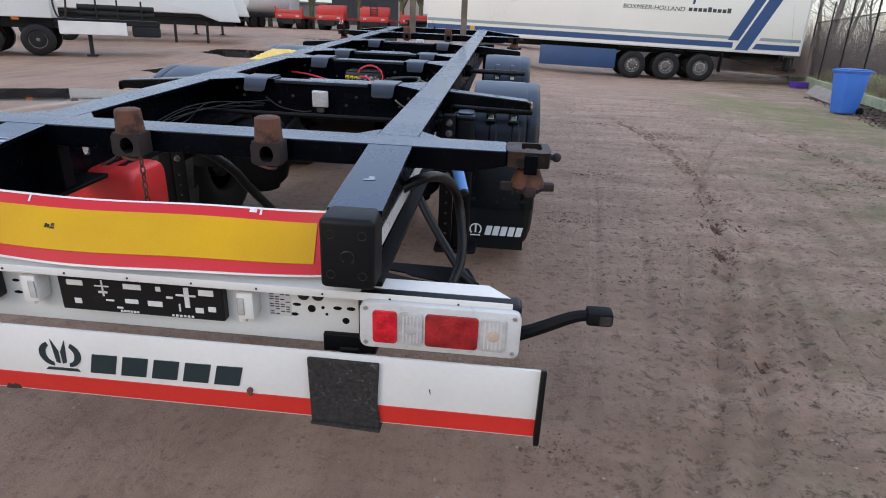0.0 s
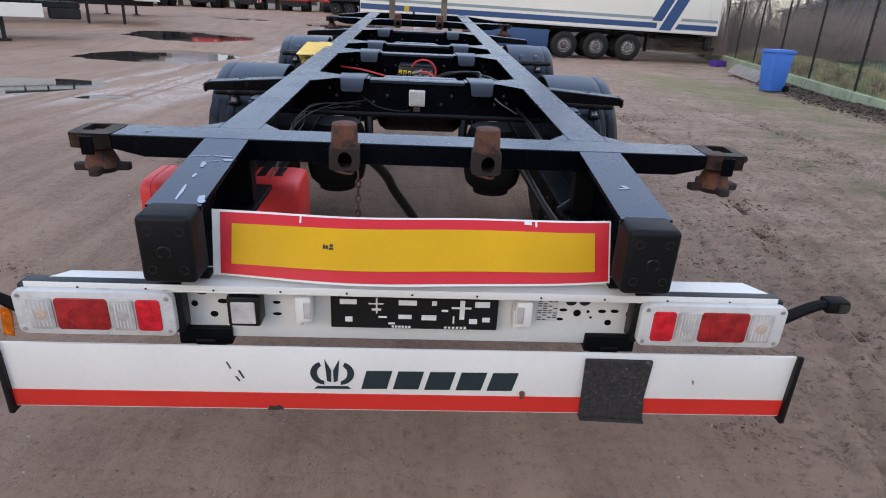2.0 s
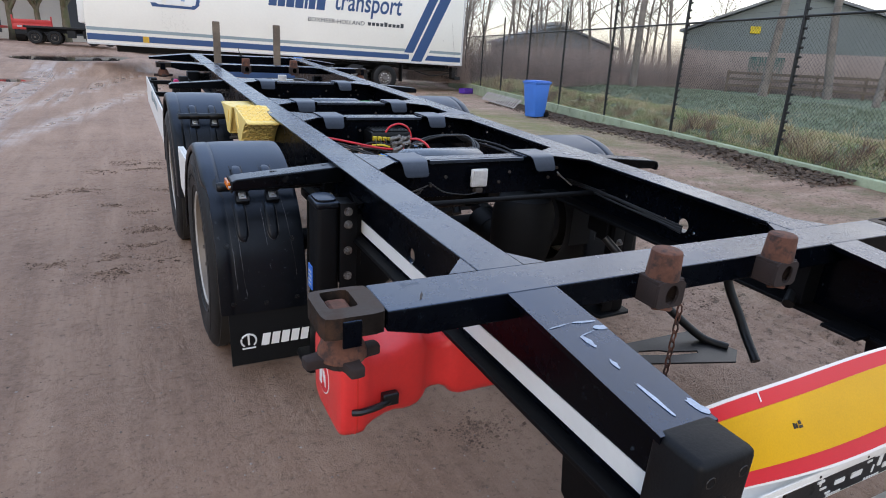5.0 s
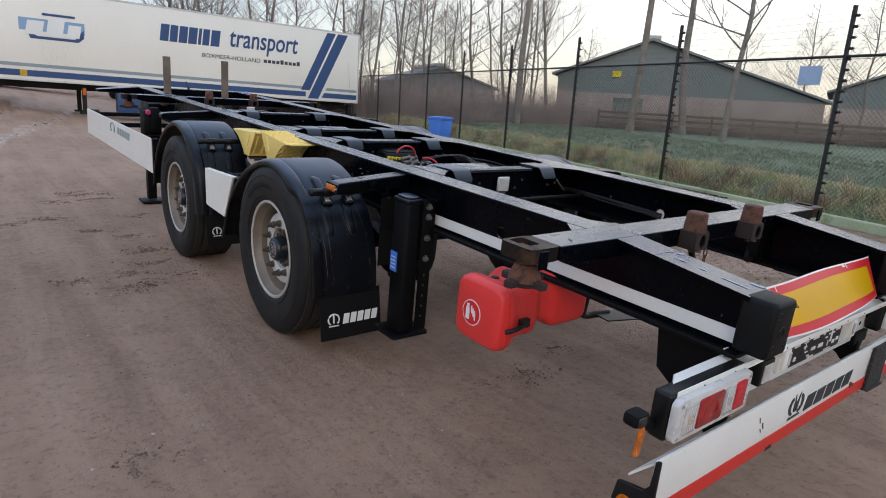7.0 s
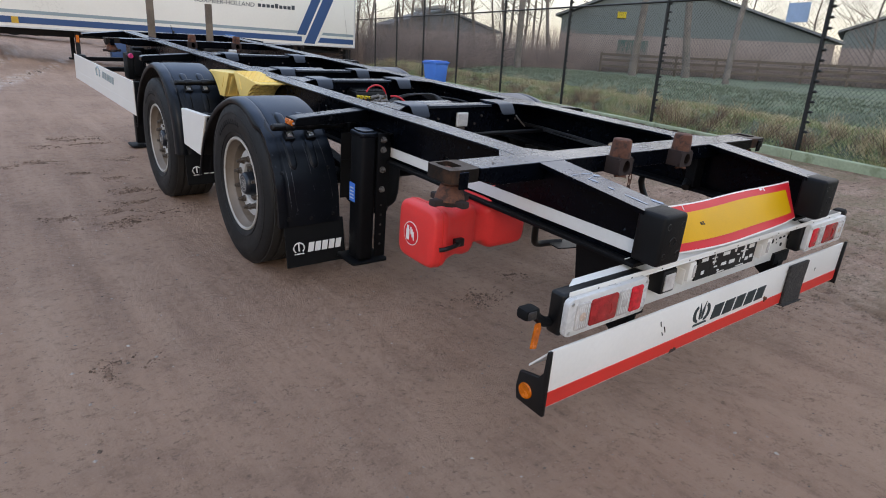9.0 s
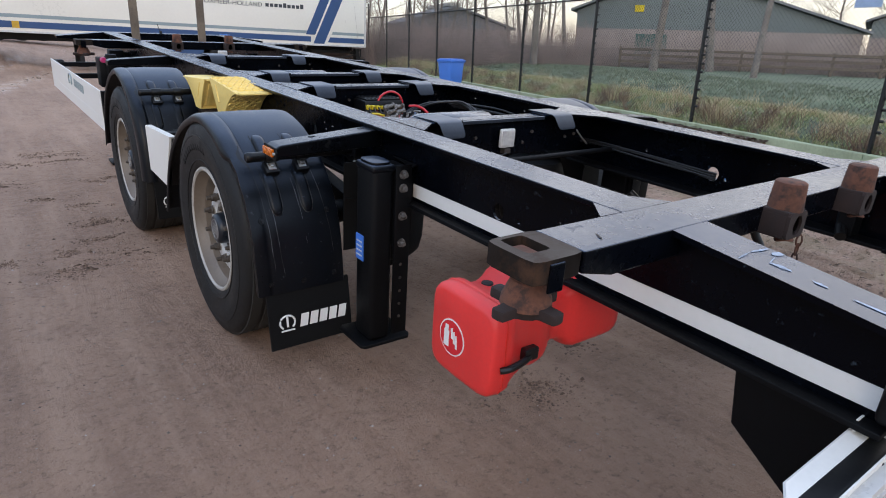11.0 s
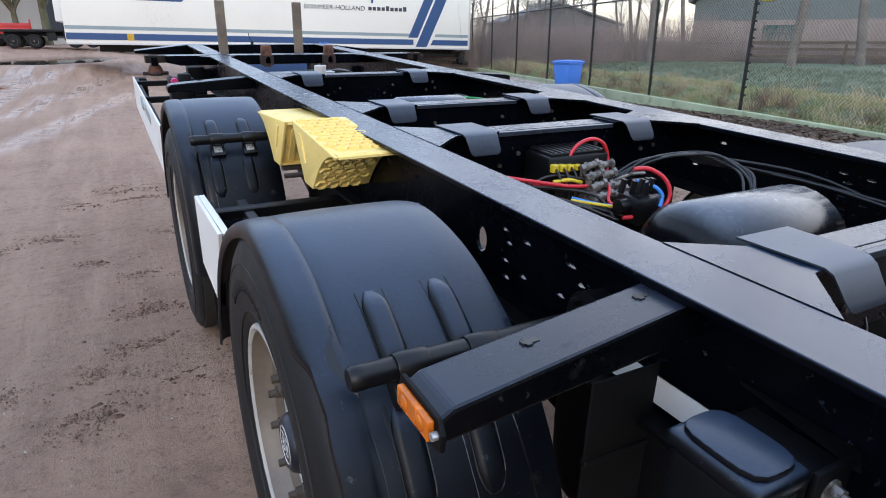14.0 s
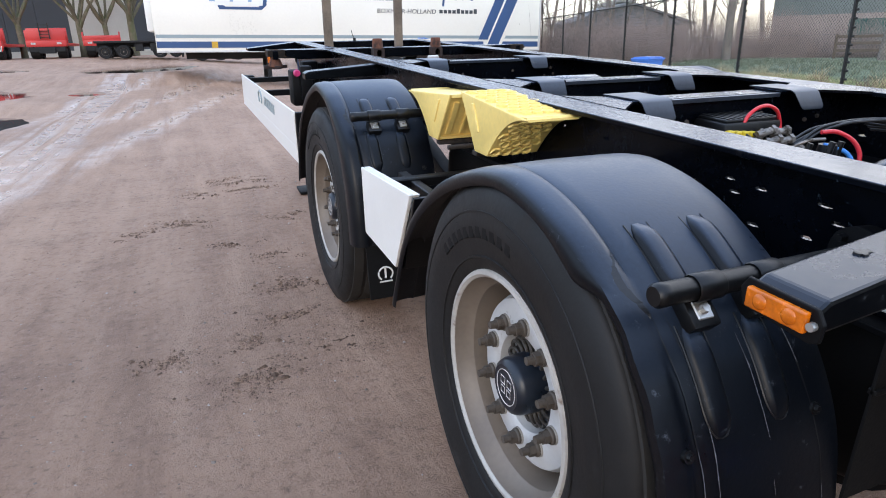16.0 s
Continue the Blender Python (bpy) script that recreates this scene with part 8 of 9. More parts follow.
def red_transporter(x, y, rot, kind):
    z = land(x, y)
    v = thing("low_loader", pose(x, y, z, 0, 0, rot), ("red low loader with a ladder rack seen from behind", "red low loader with flat bed and marker lights", "red low loader with striped rear boards")[kind], "vehicle", "red low loaders")
    bm = B()
    bx(bm, -1.22, 1.22, 0.0, 0.35, 0.80, 1.22, 0.04)
    bx(bm, -1.2, 1.2, 0.35, 6.5, 0.86, 1.05, 0.03)
    part("bed", bm, M_FAR_RED, v, "red steel bed", 40)
    bm = B()
    if kind != 1:
        bx(bm, -1.22, 1.22, 0.9, 1.05, 1.05, 2.05, 0.03)
        bx(bm, -1.22, 1.22, 0.1, 0.2, 1.2, 1.9, 0.03)
    else:
        bx(bm, -1.22, -1.12, 0.0, 0.2, 1.1, 1.75, 0.02)
        bx(bm, 1.12, 1.22, 0.0, 0.2, 1.1, 1.75, 0.02)
        bx(bm, -1.2, 1.2, 0.0, 0.1, 1.2, 1.5, 0.02)
    part("headboard", bm, M_FAR_RED, v, "", 40)
    bm = B()
    bx(bm, -1.1, 1.1, 0.02, 0.3, 0.45, 0.8, 0.03)
    bx(bm, -0.5, 0.5, -0.15, 0.1, 0.35, 0.75, 0.05)
    part("underbody", bm, M_UNDER, v)
    for s in (-1, 1):
        for yw in (0.6, 1.8):
            bm = B()
            cy(bm, (s * 1.1, yw, 0.42), (s * 0.52, yw, 0.42), 0.42, None, 24)
            bevel_rim(bm)
            part("wheel", bm, M_TYRE, v, "", 40)
        bm = B()
        bx(bm, s * 0.78 - 0.14, s * 0.78 + 0.14, -0.02, 0.01, 0.95, 1.08, 0.01)
        part("tail_lamp", bm, M_LENS_CLEAR, v)
    if kind == 0:
        for s in (-0.28, 0.28):
            bm = B()
            bx(bm, s - 0.03, s + 0.03, -0.05, 0.05, 1.3, 2.35, 0.01)
            part("ladder_stile", bm, M_OLD_STEEL, v)
        for k in range(5):
            bm = B()
            bx(bm, -0.25, 0.25, -0.03, 0.03, 1.4 + 0.2 * k, 1.44 + 0.2 * k, 0.005)
            part("ladder_rung", bm, M_OLD_STEEL, v)
    if kind == 2:
        for k in range(4):
            bm = B()
            prism(bm, [(0.85 + 0.1 * k, 0.55), (0.90 + 0.1 * k, 0.55), (1.0 + 0.1 * k, 0.9), (0.95 + 0.1 * k, 0.9)], "y", -0.05, -0.03)
            part("striped_board", bm, M_RED if k % 2 else M_BODY_WHITE, v)


for x, y, r, k in ((-6.9, 53.5, 2, 1), (-10.3, 53.0, 0, 0), (-14.0, 52.5, -3, 2), (-17.4, 52.0, -4, 1)):
    red_transporter(x, y, r, k)
for x, y, r, n, w in ((-7.0, 49.0, -1, 5.4, (0.6, 1.7, 3.9, 4.9)), (-1.2, 47.0, 2, 6.2, (0.7, 1.9, 3.0, 5.3)), (5.4, 44.5, 3, 6.5, (0.7, 1.9, 3.1, 5.4))):
    flat_trailer(x, y, r, n, w)


def tank_truck(x, y, rot, mat, label):
    v = thing("bulk_truck", pose(x, y, land(x, y), 0, 0, rot), label, "truck", "parked trucks in the row")
    bm = B()
    cy(bm, (0, 0, 2.25), (0, 7, 2.25), 1.15, 1.15, 32)
    cy(bm, (0, -0.35, 2.25), (0, 0, 2.25), 0.8, 1.15, 32)
    part("tank", bm, mat, v, "", 40)
    bm = B()
    bx(bm, -1.2, 1.2, -0.3, 7, 0.85, 1.1, 0.03)
    bx(bm, -1.15, 1.15, -0.4, -0.2, 0.45, 0.85, 0.03)
    bx(bm, -0.35, 0.35, -0.5, 0.2, 1.0, 1.5, 0.05)
    part("frame", bm, M_UNDER, v)
    for s in (-1, 1):
        for yy in (0.5, 1.9):
            bm = B()
            cy(bm, (s * 1.2, yy, 0.5), (s * 0.75, yy, 0.5), 0.5, None, 24)
            part("wheel", bm, M_TYRE, v, "", 40)
    bm = B()
    bx(bm, -1.2, 1.2, 7.0, 9.0, 1.0, 3.4, 0.1)
    part("cab", bm, mat, v, "", 40)


tank_truck(-21.2, 50.5, -8, M_BODY_WHITE, "white bulk tank truck with dark chassis, parked")
tank_truck(-24.8, 49.5, -8, M_FAR_RED, "faded red bulk tank truck with dark chassis, parked")
tank_truck(-28.4, 48.5, -9, M_BODY_WHITE, "white bulk tank truck with dark chassis, parked")


def white_semi(x, y, rot, kind):
    """kind 0: box body with a loose front chassis; 1: tipping body with a sloping front."""
    v = thing("white_semi_trailer", pose(x, y, land(x, y), 0, 0, rot), ("white box semi-trailer with a white side board", "white tipping semi-trailer on landing legs")[kind], "trailer")
    bm = B()
    if kind == 0:
        bx(bm, -13.5, -2.68, 0, 2.5, 1.10, 3.9, 0.04)
    else:
        prism(bm, [(-10.5, 1.35), (-2.4, 1.35), (-1.6, 1.05), (-0.6, 1.05), (-1.4, 3.3), (-10.5, 3.3)], "y", 0, 2.5, 0.05)
    part("body", bm, M_BODY_WHITE, v, "", 40)
    bm = B()
    if kind == 0:
        bx(bm, -2.55, -0.66, 0.02, 0.05, 0.66, 1.05, 0.01)
        part("side_board", bm, M_WHITE, v, "white lower side board")
        bm = B()
        bx(bm, -2.7, 0.35, 0.3, 2.2, 0.95, 1.12, 0.02)
        bx(bm, -0.5, 0.35, 0.3, 0.9, 0.62, 0.95, 0.05)
        bx(bm, -13.4, -2.7, 0.4, 2.1, 0.8, 1.1, 0.03)
        for zz in (1.30, 1.48):
            cy(bm, (-2.0, 0.25, zz), (0.2, 0.25, zz), 0.085, None, 14)
        for xx in (-1.5, -0.9, -0.2):
            bx(bm, xx, xx + 0.05, 0.14, 0.36, 1.12, 1.72, 0.01)
        part("chassis", bm, M_UNDER, v)
        bm = B()
        tube(bm, [(-2.62, -0.02, 2.4), (-2.60, -0.03, 1.4), (-2.45, -0.05, 1.1), (-2.3, -0.04, 1.3), (-2.25, -0.02, 2.2)], 0.03, 6)
        part("hose", bm, M_OLD_STEEL, v, "", 60)
        bm = B()
        bx(bm, -3.75, -3.55, -0.02, 0.0, 1.02, 1.10, 0.01)
        part("side_marker", bm, M_LENS_AMBER, v)
        for xx in (-3.15, -4.5):
            simple_wheel(v, xx, 0.05, 0.46, 0.46, 0.35)
            simple_wheel(v, xx, 2.1, 0.5, 0.5, 0.35)
        legs = (-1.8,)
    else:
        bx(bm, -10.5, -0.9, 0.5, 2.0, 0.85, 1.2, 0.03)
        part("chassis", bm, M_UNDER, v)
        for xx in (-8.0, -9.3):
            simple_wheel(v, xx, 0.05, 0.5, 0.5, 0.35)
        legs = (-3.6, -2.2)
    for xx in legs:
        bm = B()
        bx(bm, xx, xx + 0.12, 0.2, 0.32, 0.0, 1.0, 0.01)
        bx(bm, xx - 0.1, xx + 0.22, 0.1, 0.42, 0.0, 0.05, 0.01)
        part("landing_leg", bm, M_UNDER, v)


white_semi(-10.6, 18.6, 32, 0)
white_semi(-11.05, 28.6, 25, 1)
white_semi(-13.0, 34.5, 22, 1)

# ---- buildings ----
hall = thing("warehouse", pose(0, 66, 0.9), "large warehouse clad in dark grey and pale panels", "building")
for x0, x1, mat in ((-17.5, -10.4, M_HALL_DARK), (-10.4, -5.6, M_HALL_PALE), (-5.6, 16, M_HALL_DARK)):
    n = max(1, round((x1 - x0) / 2.4))
    for k in range(n):
        bm = B()
        a = x0 + (x1 - x0) * k / n
        g = 0.012 if mat is M_HALL_DARK else 0.001
        bx(bm, a + g, a + (x1 - x0) / n - g, 0, 0.3, 0.6, 7.4, g)
        part("cladding_panel", bm, mat, hall)
bm = B()
bx(bm, -60, 16, -0.05, 0.35, -1.0, 0.6, 0.02)
part("base_wall", bm, M_HALL_PALE, hall)
bm = B()
bx(bm, -60, -17.52, 0.0, 29.5, 0.6, 2.49)
part("low_wing", bm, M_HALL_GREY, hall)
bm = B()
bx(bm, -17.7, 16.2, -0.2, 30, 7.4, 7.7, 0.03)
bx(bm, -17.5, 16, 0.4, 29.5, -1, 7.39)
bx(bm, -60, -17.75, -0.2, 30, 2.5, 2.7, 0.03)
part("roof", bm, M_ROOF, hall)
for k in range(3):
    bm = B()
    bx(bm, -52 + 9 * k, -47.6 + 9 * k, -0.06, 0.1, -0.6, 2.2, 0.03)
    part("loading_door", bm, M_HALL_PALE, hall)


def barn(x, y, rot, wl, wr, ridge, el, er, depth, label, wall_mat, top_mat, split):
    b = thing("barn", pose(x, y, 0.2, 0, 0, rot), label, "barn")
    bm = B()
    bx(bm, -wl, wr, 0.02, depth, 0, split, 0.02)
    w = part("lower_wall", bm, wall_mat, b)
    bm = B()
    prism(bm, [(-wl, split), (wr, split), (wr, er), (0, ridge), (-wl, el)], "y", 0, depth)
    part("gable_cladding", bm, top_mat, b)
    for a, c, ez in ((-wl, -0.5, el), (wr, 0.5, er)):
        bm = B()
        prism(bm, [(0, ridge + 0.02), (0, ridge + 0.2), (a + c, ez + 0.12), (a + c, ez - 0.06)], "y", -0.4, depth + 0.4)
        part("roof_slope", bm, M_ROOF, b)
    bm = B()
    bx(bm, -0.6, 0.6, -0.2, depth, ridge + 0.1, ridge + 0.45, 0.1)
    part("ridge_vent", bm, M_HALL_PALE, b)
    return b


CAM0 = Vector((-2.7, -0.9, 0))


def polar(bearing, dist):
    return CAM0.x + dist * math.sin(radians(bearing)), CAM0.y + dist * math.cos(radians(bearing))


x, y = polar(55.6, 55)
bn = barn(x, y, -56, 7.4, 13.2, 6.8, 3.9, 2.6, 26, "big green-clad barn with a pale brick base", M_BARN_WALL, M_BARN_GREEN, 2.55)
bm = B()
bx(bm, -2.9, -2.2, -0.10, -0.03, 3.85, 4.35, 0.02)
part("yellow_sign", bm, paint("sign_yellow", (0.7, 0.52, 0.02), 0.5), bn, "small yellow notice board")
bm = B()
bx(bm, -2.6, -0.2, -0.06, 0.0, 0, 2.2, 0.03)
part("door", bm, paint("dark_green_door", (0.03, 0.10, 0.085), 0.6), bn, "dark green sliding door")
x, y = polar(76, 62)
barn(x, y, -70, 7, 12, 6.5, 3.6, 2.8, 20, "further green barn standing behind trees", M_BARN_WALL, M_BARN_GREEN, 2.4)
x, y = polar(37.5, 66)
barn(x, y, -20, 5.0, 6.0, 4.4, 2.7, 2.5, 9, "low house with a grey-blue roof behind the thicket", M_BARN_WALL, M_ROOF, 2.4)
x, y = polar(64.5, 40)
pad = thing("timber_fence", pose(x, y, 0.15, 0, 0, -62), "weathered post-and-rail timber paddock fence", "fence")
for k in range(9):
    bm = B()
    bx(bm, -9 + 2.2 * k, -8.87 + 2.2 * k, -0.06, 0.06, 0, 1.25, 0.01)
    part("post", bm, M_WOOD, pad)
for z in (0.45, 0.80, 1.12):
    bm = B()
    bx(bm, -9, 8.7, -0.09, -0.05, z - 0.07, z + 0.07, 0.01)
    part("rail", bm, M_WOOD, pad)


# ---- trees ----
def grow(bm, p, d, length, r, depth, rng, spread, twig_bm):
    """A limb that tapers and forks; its finest shoots go into the twig mesh."""
    n = 4 if depth > 1 else 3 if depth else 2
    pts = [p]
    q, dd = p.copy(), d.copy()
    for i in range(n):
        dd = (dd + Vector((rng.uniform(-1, 1), rng.uniform(-1, 1), rng.uniform(-0.3, 0.75))) * 0.19).normalized()
        q = q + dd * (length / n)
        pts.append(q.copy())
    tube(bm if depth > 1 else twig_bm, pts, r, 6 if depth > 2 else 5 if depth > 1 else 3, 2 if depth > 2 else 1, r * 0.4)
    if depth == 0:
        return
    for k in range((0, 4, 5, 6)[depth]):
        t = rng.uniform(0.3, 1.0) if depth < 3 else rng.uniform(0.45, 1.0)
        i = min(int(t * n), n - 1)
        at = pts[i].lerp(pts[i + 1], t * n - i)
        side = Vector((rng.uniform(-1, 1), rng.uniform(-1, 1), rng.uniform(0.0, 0.8))).normalized()
        nd = (dd * (1 - spread) + side * spread).normalized()
        grow(bm, at, nd, length * rng.uniform(0.38, 0.62), max(0.005, r * rng.uniform(0.35, 0.55)), depth - 1, rng, spread, twig_bm)


def bare_tree(name, height, r, seed, spread, label, limbs=24, low=0.22):
    rng = random.Random(seed)
    t = thing(name, pose(0, 0, -60), label, "tree", "bare winter trees")
    tw = B()
    lean = Vector((rng.uniform(-0.11, 0.11), rng.uniform(-0.11, 0.11), 1))
    trunk = B()
    bend = [Vector((rng.uniform(-0.16, 0.16), rng.uniform(-0.16, 0.16), 0)) for k in range(6)]
    pts = [Vector((0, 0, -0.2)), Vector((0.02, 0, 0.4))] + [lean * (height * k / 5) + bend[k] for k in range(1, 6)]
    tube(trunk, pts, r * 1.12, 12, 3, r * 0.16)
    part("trunk", trunk, M_BARK, t, "", 60)
    for k in range(limbs):
        z = rng.uniform(low, 0.98)
        a = rng.uniform(0, 6.28)
        d = Vector((math.cos(a), math.sin(a), rng.uniform(0.3, 1.2))).normalized()
        bm = B()
        base = lean * (height * z)
        f_ = z * 5
        k_ = min(int(f_), 4)
        off = (bend[k_] if k_ else Vector((0, 0, 0))).lerp(bend[k_ + 1], f_ - k_)
        grow(bm, base + off, d, height * 0.30 * (1.2 - z), max(0.016, r * 0.34 * (1.15 - z)), 2, rng, spread, tw)
        part("limb", bm, M_BARK, t, "", 60)
    tagged(part("twig_crown", tw, M_TWIG, t), "fine bare twigs", kind="stuff")
    return t


def stout_tree(height, r, seed):
    rng = random.Random(seed)
    t = thing("bare_tree", pose(0, 0, -60), "stout mossy tree with thick limbs forking low down", "tree", "bare winter trees")
    tw = B()
    fork = height * 0.24
    bm = B()
    tube(bm, [Vector((0, 0, -0.2)), Vector((0.02, 0, 0.15)), Vector((0.03, 0.02, fork * 0.5)), Vector((0, 0, fork)), Vector((0.05, 0, fork + 0.5))], r * 1.15, 14, 4, r * 0.7)
    part("trunk", bm, M_MOSS_BARK, t, "", 60)
    for k in range(7):
        a = k * 0.9 + rng.uniform(-0.3, 0.3)
        d = Vector((math.cos(a), math.sin(a), rng.uniform(1.1, 2.6))).normalized()
        bm = B()
        grow(bm, Vector((0, 0, fork + rng.uniform(-0.35, 0.45))), d, height * rng.uniform(0.42, 0.62), r * rng.uniform(0.42, 0.62), 3, rng, 0.5, tw)
        part("limb", bm, M_MOSS_BARK, t, "", 60)
    tagged(part("twig_crown", tw, M_TWIG, t), "fine bare twigs", kind="stuff")
    return t


protos = [bare_tree("bare_tree", 14, 0.15, 1, 0.55, "tall bare deciduous tree with pale grey trunk"), bare_tree("bare_tree", 16, 0.10, 2, 0.50, "slender bare deciduous tree in the wood", 26),
          bare_tree("bare_tree", 10, 0.10, 3, 0.62, "young bare deciduous tree with fine twigs", 28, 0.15), bare_tree("bare_tree", 19, 0.22, 5, 0.55, "old tall bare tree with a thick leaning trunk", 16, 0.42),
          stout_tree(10, 0.23, 7), stout_tree(10, 0.26, 8)]
spots = []
rng = random.Random(11)
# single trees before the barn
for b, d, k in ((44.6, 39, 3), (47.2, 44, 0), (54.6, 37, 3), (58.9, 38, 3), (62.2, 33, 0), (71.5, 48, 2), (67.5, 62, 2), (74.5, 44, 3), (79, 40, 0), (50.5, 75, 2), (63, 80, 0)):
    spots.append((*polar(b, d), k, rng.uniform(0, 360), rng.uniform(0.9, 1.1)))
# the wood behind the refrigerated trailer
for i in range(46):
    b = rng.uniform(14, 46)
    d = rng.uniform(42, 75)
    spots.append((*polar(b, d), rng.choice((0, 1, 1, 2, 2)), rng.uniform(0, 360), rng.uniform(0.8, 1.2)))
# trees before the warehouse
for x, y, k, s in ((-12.7, 58, 4, 1.0), (-8.73, 58, 5, 0.95), (-6.95, 58, 4, 0.95), (-5.1, 58, 5, 1.15), (-17.5, 59, 5, 1.0), (-22, 60, 4, 1.0), (-27, 60, 5, 1.0)):
    spots.append((x, y, k, rng.uniform(0, 360), s))
for i, (x, y, k, r, s) in enumerate(spots):
    src = protos[k]
    z = 0.25 if x > fence_x(y) else land(x, y)
    t = copy_thing(src, pose(x, y, z, 0, 0, r))
    t.scale = (s, s, s)
for p in protos:
    for o in list(p.children_recursive) + [p]:
        bpy.data.objects.remove(o)

# thicket along the far side of the meadow
rng = np.random.default_rng(3)


def shoots(n, centre, hmin, hmax, r, lean):
    c = centre(n)
    V = np.zeros((n, 6, 3))
    h = hmin + (hmax - hmin) * rng.uniform(0, 1, n) ** 1.7
    top = np.stack([rng.normal(0, lean, n), rng.normal(0, lean, n), h], 1)
    for j, t in enumerate((0.4, 2.5, 4.6)):
        o = np.array([math.cos(t), math.sin(t), 0]) * r
        V[:, j] = c + o
        V[:, j + 3] = c + top + o * 0.3
    base = np.arange(n)[:, None] * 6
    F = np.concatenate([base + np.array([[0, 1, 4, 3]]), base + np.array([[1, 2, 5, 4]]), base + np.array([[2, 0, 3, 5]])])
    return V.reshape(-1, 3).tolist(), F.tolist()


def thicket_line(n):
    b = np.radians(rng.uniform(12, 49.5, n))
    d = rng.uniform(37, 46, n) + 4 * np.sin(b * 9)
    return np.stack([CAM0.x + d * np.sin(b), CAM0.y + d * np.cos(b), np.full(n, 0.1)], 1)


v, f = shoots(26000, thicket_line, 0.5, 2.9, 0.0075, 0.42)
th = data_part("thicket", v, f, M_HEDGE)
tagged(th, "dense brown leafless thicket along the meadow", "thicket", kind="stuff")


def thicket_barn(n):
    b = np.radians(rng.uniform(49, 84, n))
    d = rng.uniform(41, 46, n)
    return np.stack([CAM0.x + d * np.sin(b), CAM0.y + d * np.cos(b), np.full(n, 0.1)], 1)


v, f = shoots(15000, thicket_barn, 0.3, 2.5, 0.007, 0.45)
th = data_part("undergrowth", v, f, M_HEDGE)
tagged(th, "low leafless undergrowth by the paddock fence", "undergrowth", kind="stuff")


# ---- grass, leaves and stones ----
def blades(n, ymin, ymax, umin, umax, hmin, hmax, width, lean, clump, seed):
    g = np.random.default_rng(seed)
    m = max(1, n // clump)
    cyy = g.uniform(ymin, ymax, m)
    cu = umin + (umax - umin) * g.uniform(0, 1, m) ** 1.6
    y = np.repeat(cyy, clump) + g.normal(0, 0.09, m * clump)
    u = np.maximum(0.12, np.repeat(cu, clump) + g.normal(0, 0.09, m * clump))
    n = len(y)
    x = 6.7 + 0.275 * y + u
    ss = lambda a, b, q: (lambda t: t * t * (3 - 2 * t))(np.clip((q - a) / (b - a), 0, 1))
    z = 0.075 + 0.235 * ss(0, 1.4, u) - 0.55 * ss(2.4, 4.0, u) + 0.45 * ss(4.6, 8.5, u)
    h = g.uniform(hmin, hmax, n)
    a = g.uniform(0, 2 * math.pi, n)
    w = width * g.uniform(0.7, 1.3, n)
    lx, ly = g.normal(0, lean, n) * h, g.normal(0, lean, n) * h
    V = np.zeros((n, 5, 3))
    dx, dy = np.cos(a) * w, np.sin(a) * w
    V[:, 0] = np.stack([x - dx, y - dy, z], 1)
    V[:, 1] = np.stack([x + dx, y + dy, z], 1)
    V[:, 2] = np.stack([x + dx * 0.7 + lx * 0.4, y + dy * 0.7 + ly * 0.4, z + h * 0.6], 1)
    V[:, 3] = np.stack([x - dx * 0.7 + lx * 0.4, y - dy * 0.7 + ly * 0.4, z + h * 0.6], 1)
    V[:, 4] = np.stack([x + lx, y + ly, z + h * 0.95], 1)
    b = np.arange(n) * 5
    F = [(i, i + 1, i + 2, i + 3) for i in b] + [(i + 3, i + 2, i + 4) for i in b]
    return V.reshape(-1, 3).tolist(), F


v, f = blades(52000, -3, 30, 0.15, 3.6, 0.04, 0.15, 0.006, 0.7, 45, 31)
o = data_part("grass", v, f, M_GRASS)
tagged(o, "short yellow-green grass on the bank by the fence", "grass", kind="stuff")
v, f = blades(60000, -3, 34, 3.2, 14.0, 0.04, 0.14, 0.009, 0.6, 10, 37)
o = data_part("far_grass", v, f, tinted("frosted_grass", (0.085, 0.118, 0.072), (0.23, 0.245, 0.165)))
tagged(o, "dark green frosted grass along the ditch", "grass", kind="stuff")
v, f = blades(15000, -3, 28, 0.2, 2.2, 0.05, 0.20, 0.005, 0.8, 60, 32)
v2, f2 = blades(3200, -3, 28, 0.3, 2.0, 0.20, 0.48, 0.0038, 0.45, 40, 35)
f = f + [tuple(i + len(v) for i in q) for q in f2]
v = v + v2
o = data_part("dead_weeds", *blades(4200, -3, 26, 0.12, 1.1, 0.10, 0.42, 0.0045, 0.55, 55, 44), tinted("dead_weed_stems", (0.30, 0.185, 0.125), (0.13, 0.085, 0.060)))
tagged(o, "brown withered weeds behind the plinth", "weeds", kind="stuff")
o = data_part("dry_grass", v, f, M_STRAW)
tagged(o, "tufts of tall straw-coloured dead grass", "grass", kind="stuff")

BV, BF = [], []
bys = [-4 + 0.05 * k for k in range(520)]
bus = [0.075, 0.03, -0.05, -0.12, -0.2, -0.28, -0.36, -0.45, -0.55, -0.66, -0.78, -0.9]
for y in bys:
    for u in bus:
        x = fence_x(y) + u - 0.08
        body = sstep(4.2, 7.0, y) * sstep(-0.85, -0.12, u) * (0.025 + 0.055 * max(0.0, 0.5 + noise.noise((y * 0.7, 3, 1)) * 1.3))
        z = soil(x, y) - 0.03 - 0.06 * sstep(5.6, 3.8, y) + body * (1 + 0.9 * noise.noise((x * 5, y * 5, 2)) + 0.7 * noise.noise((x * 15, y * 15, 5))) + 0.02 * noise.noise((x * 30, y * 30, 4))
        BV.append((x, y, z))
kb = len(bus)
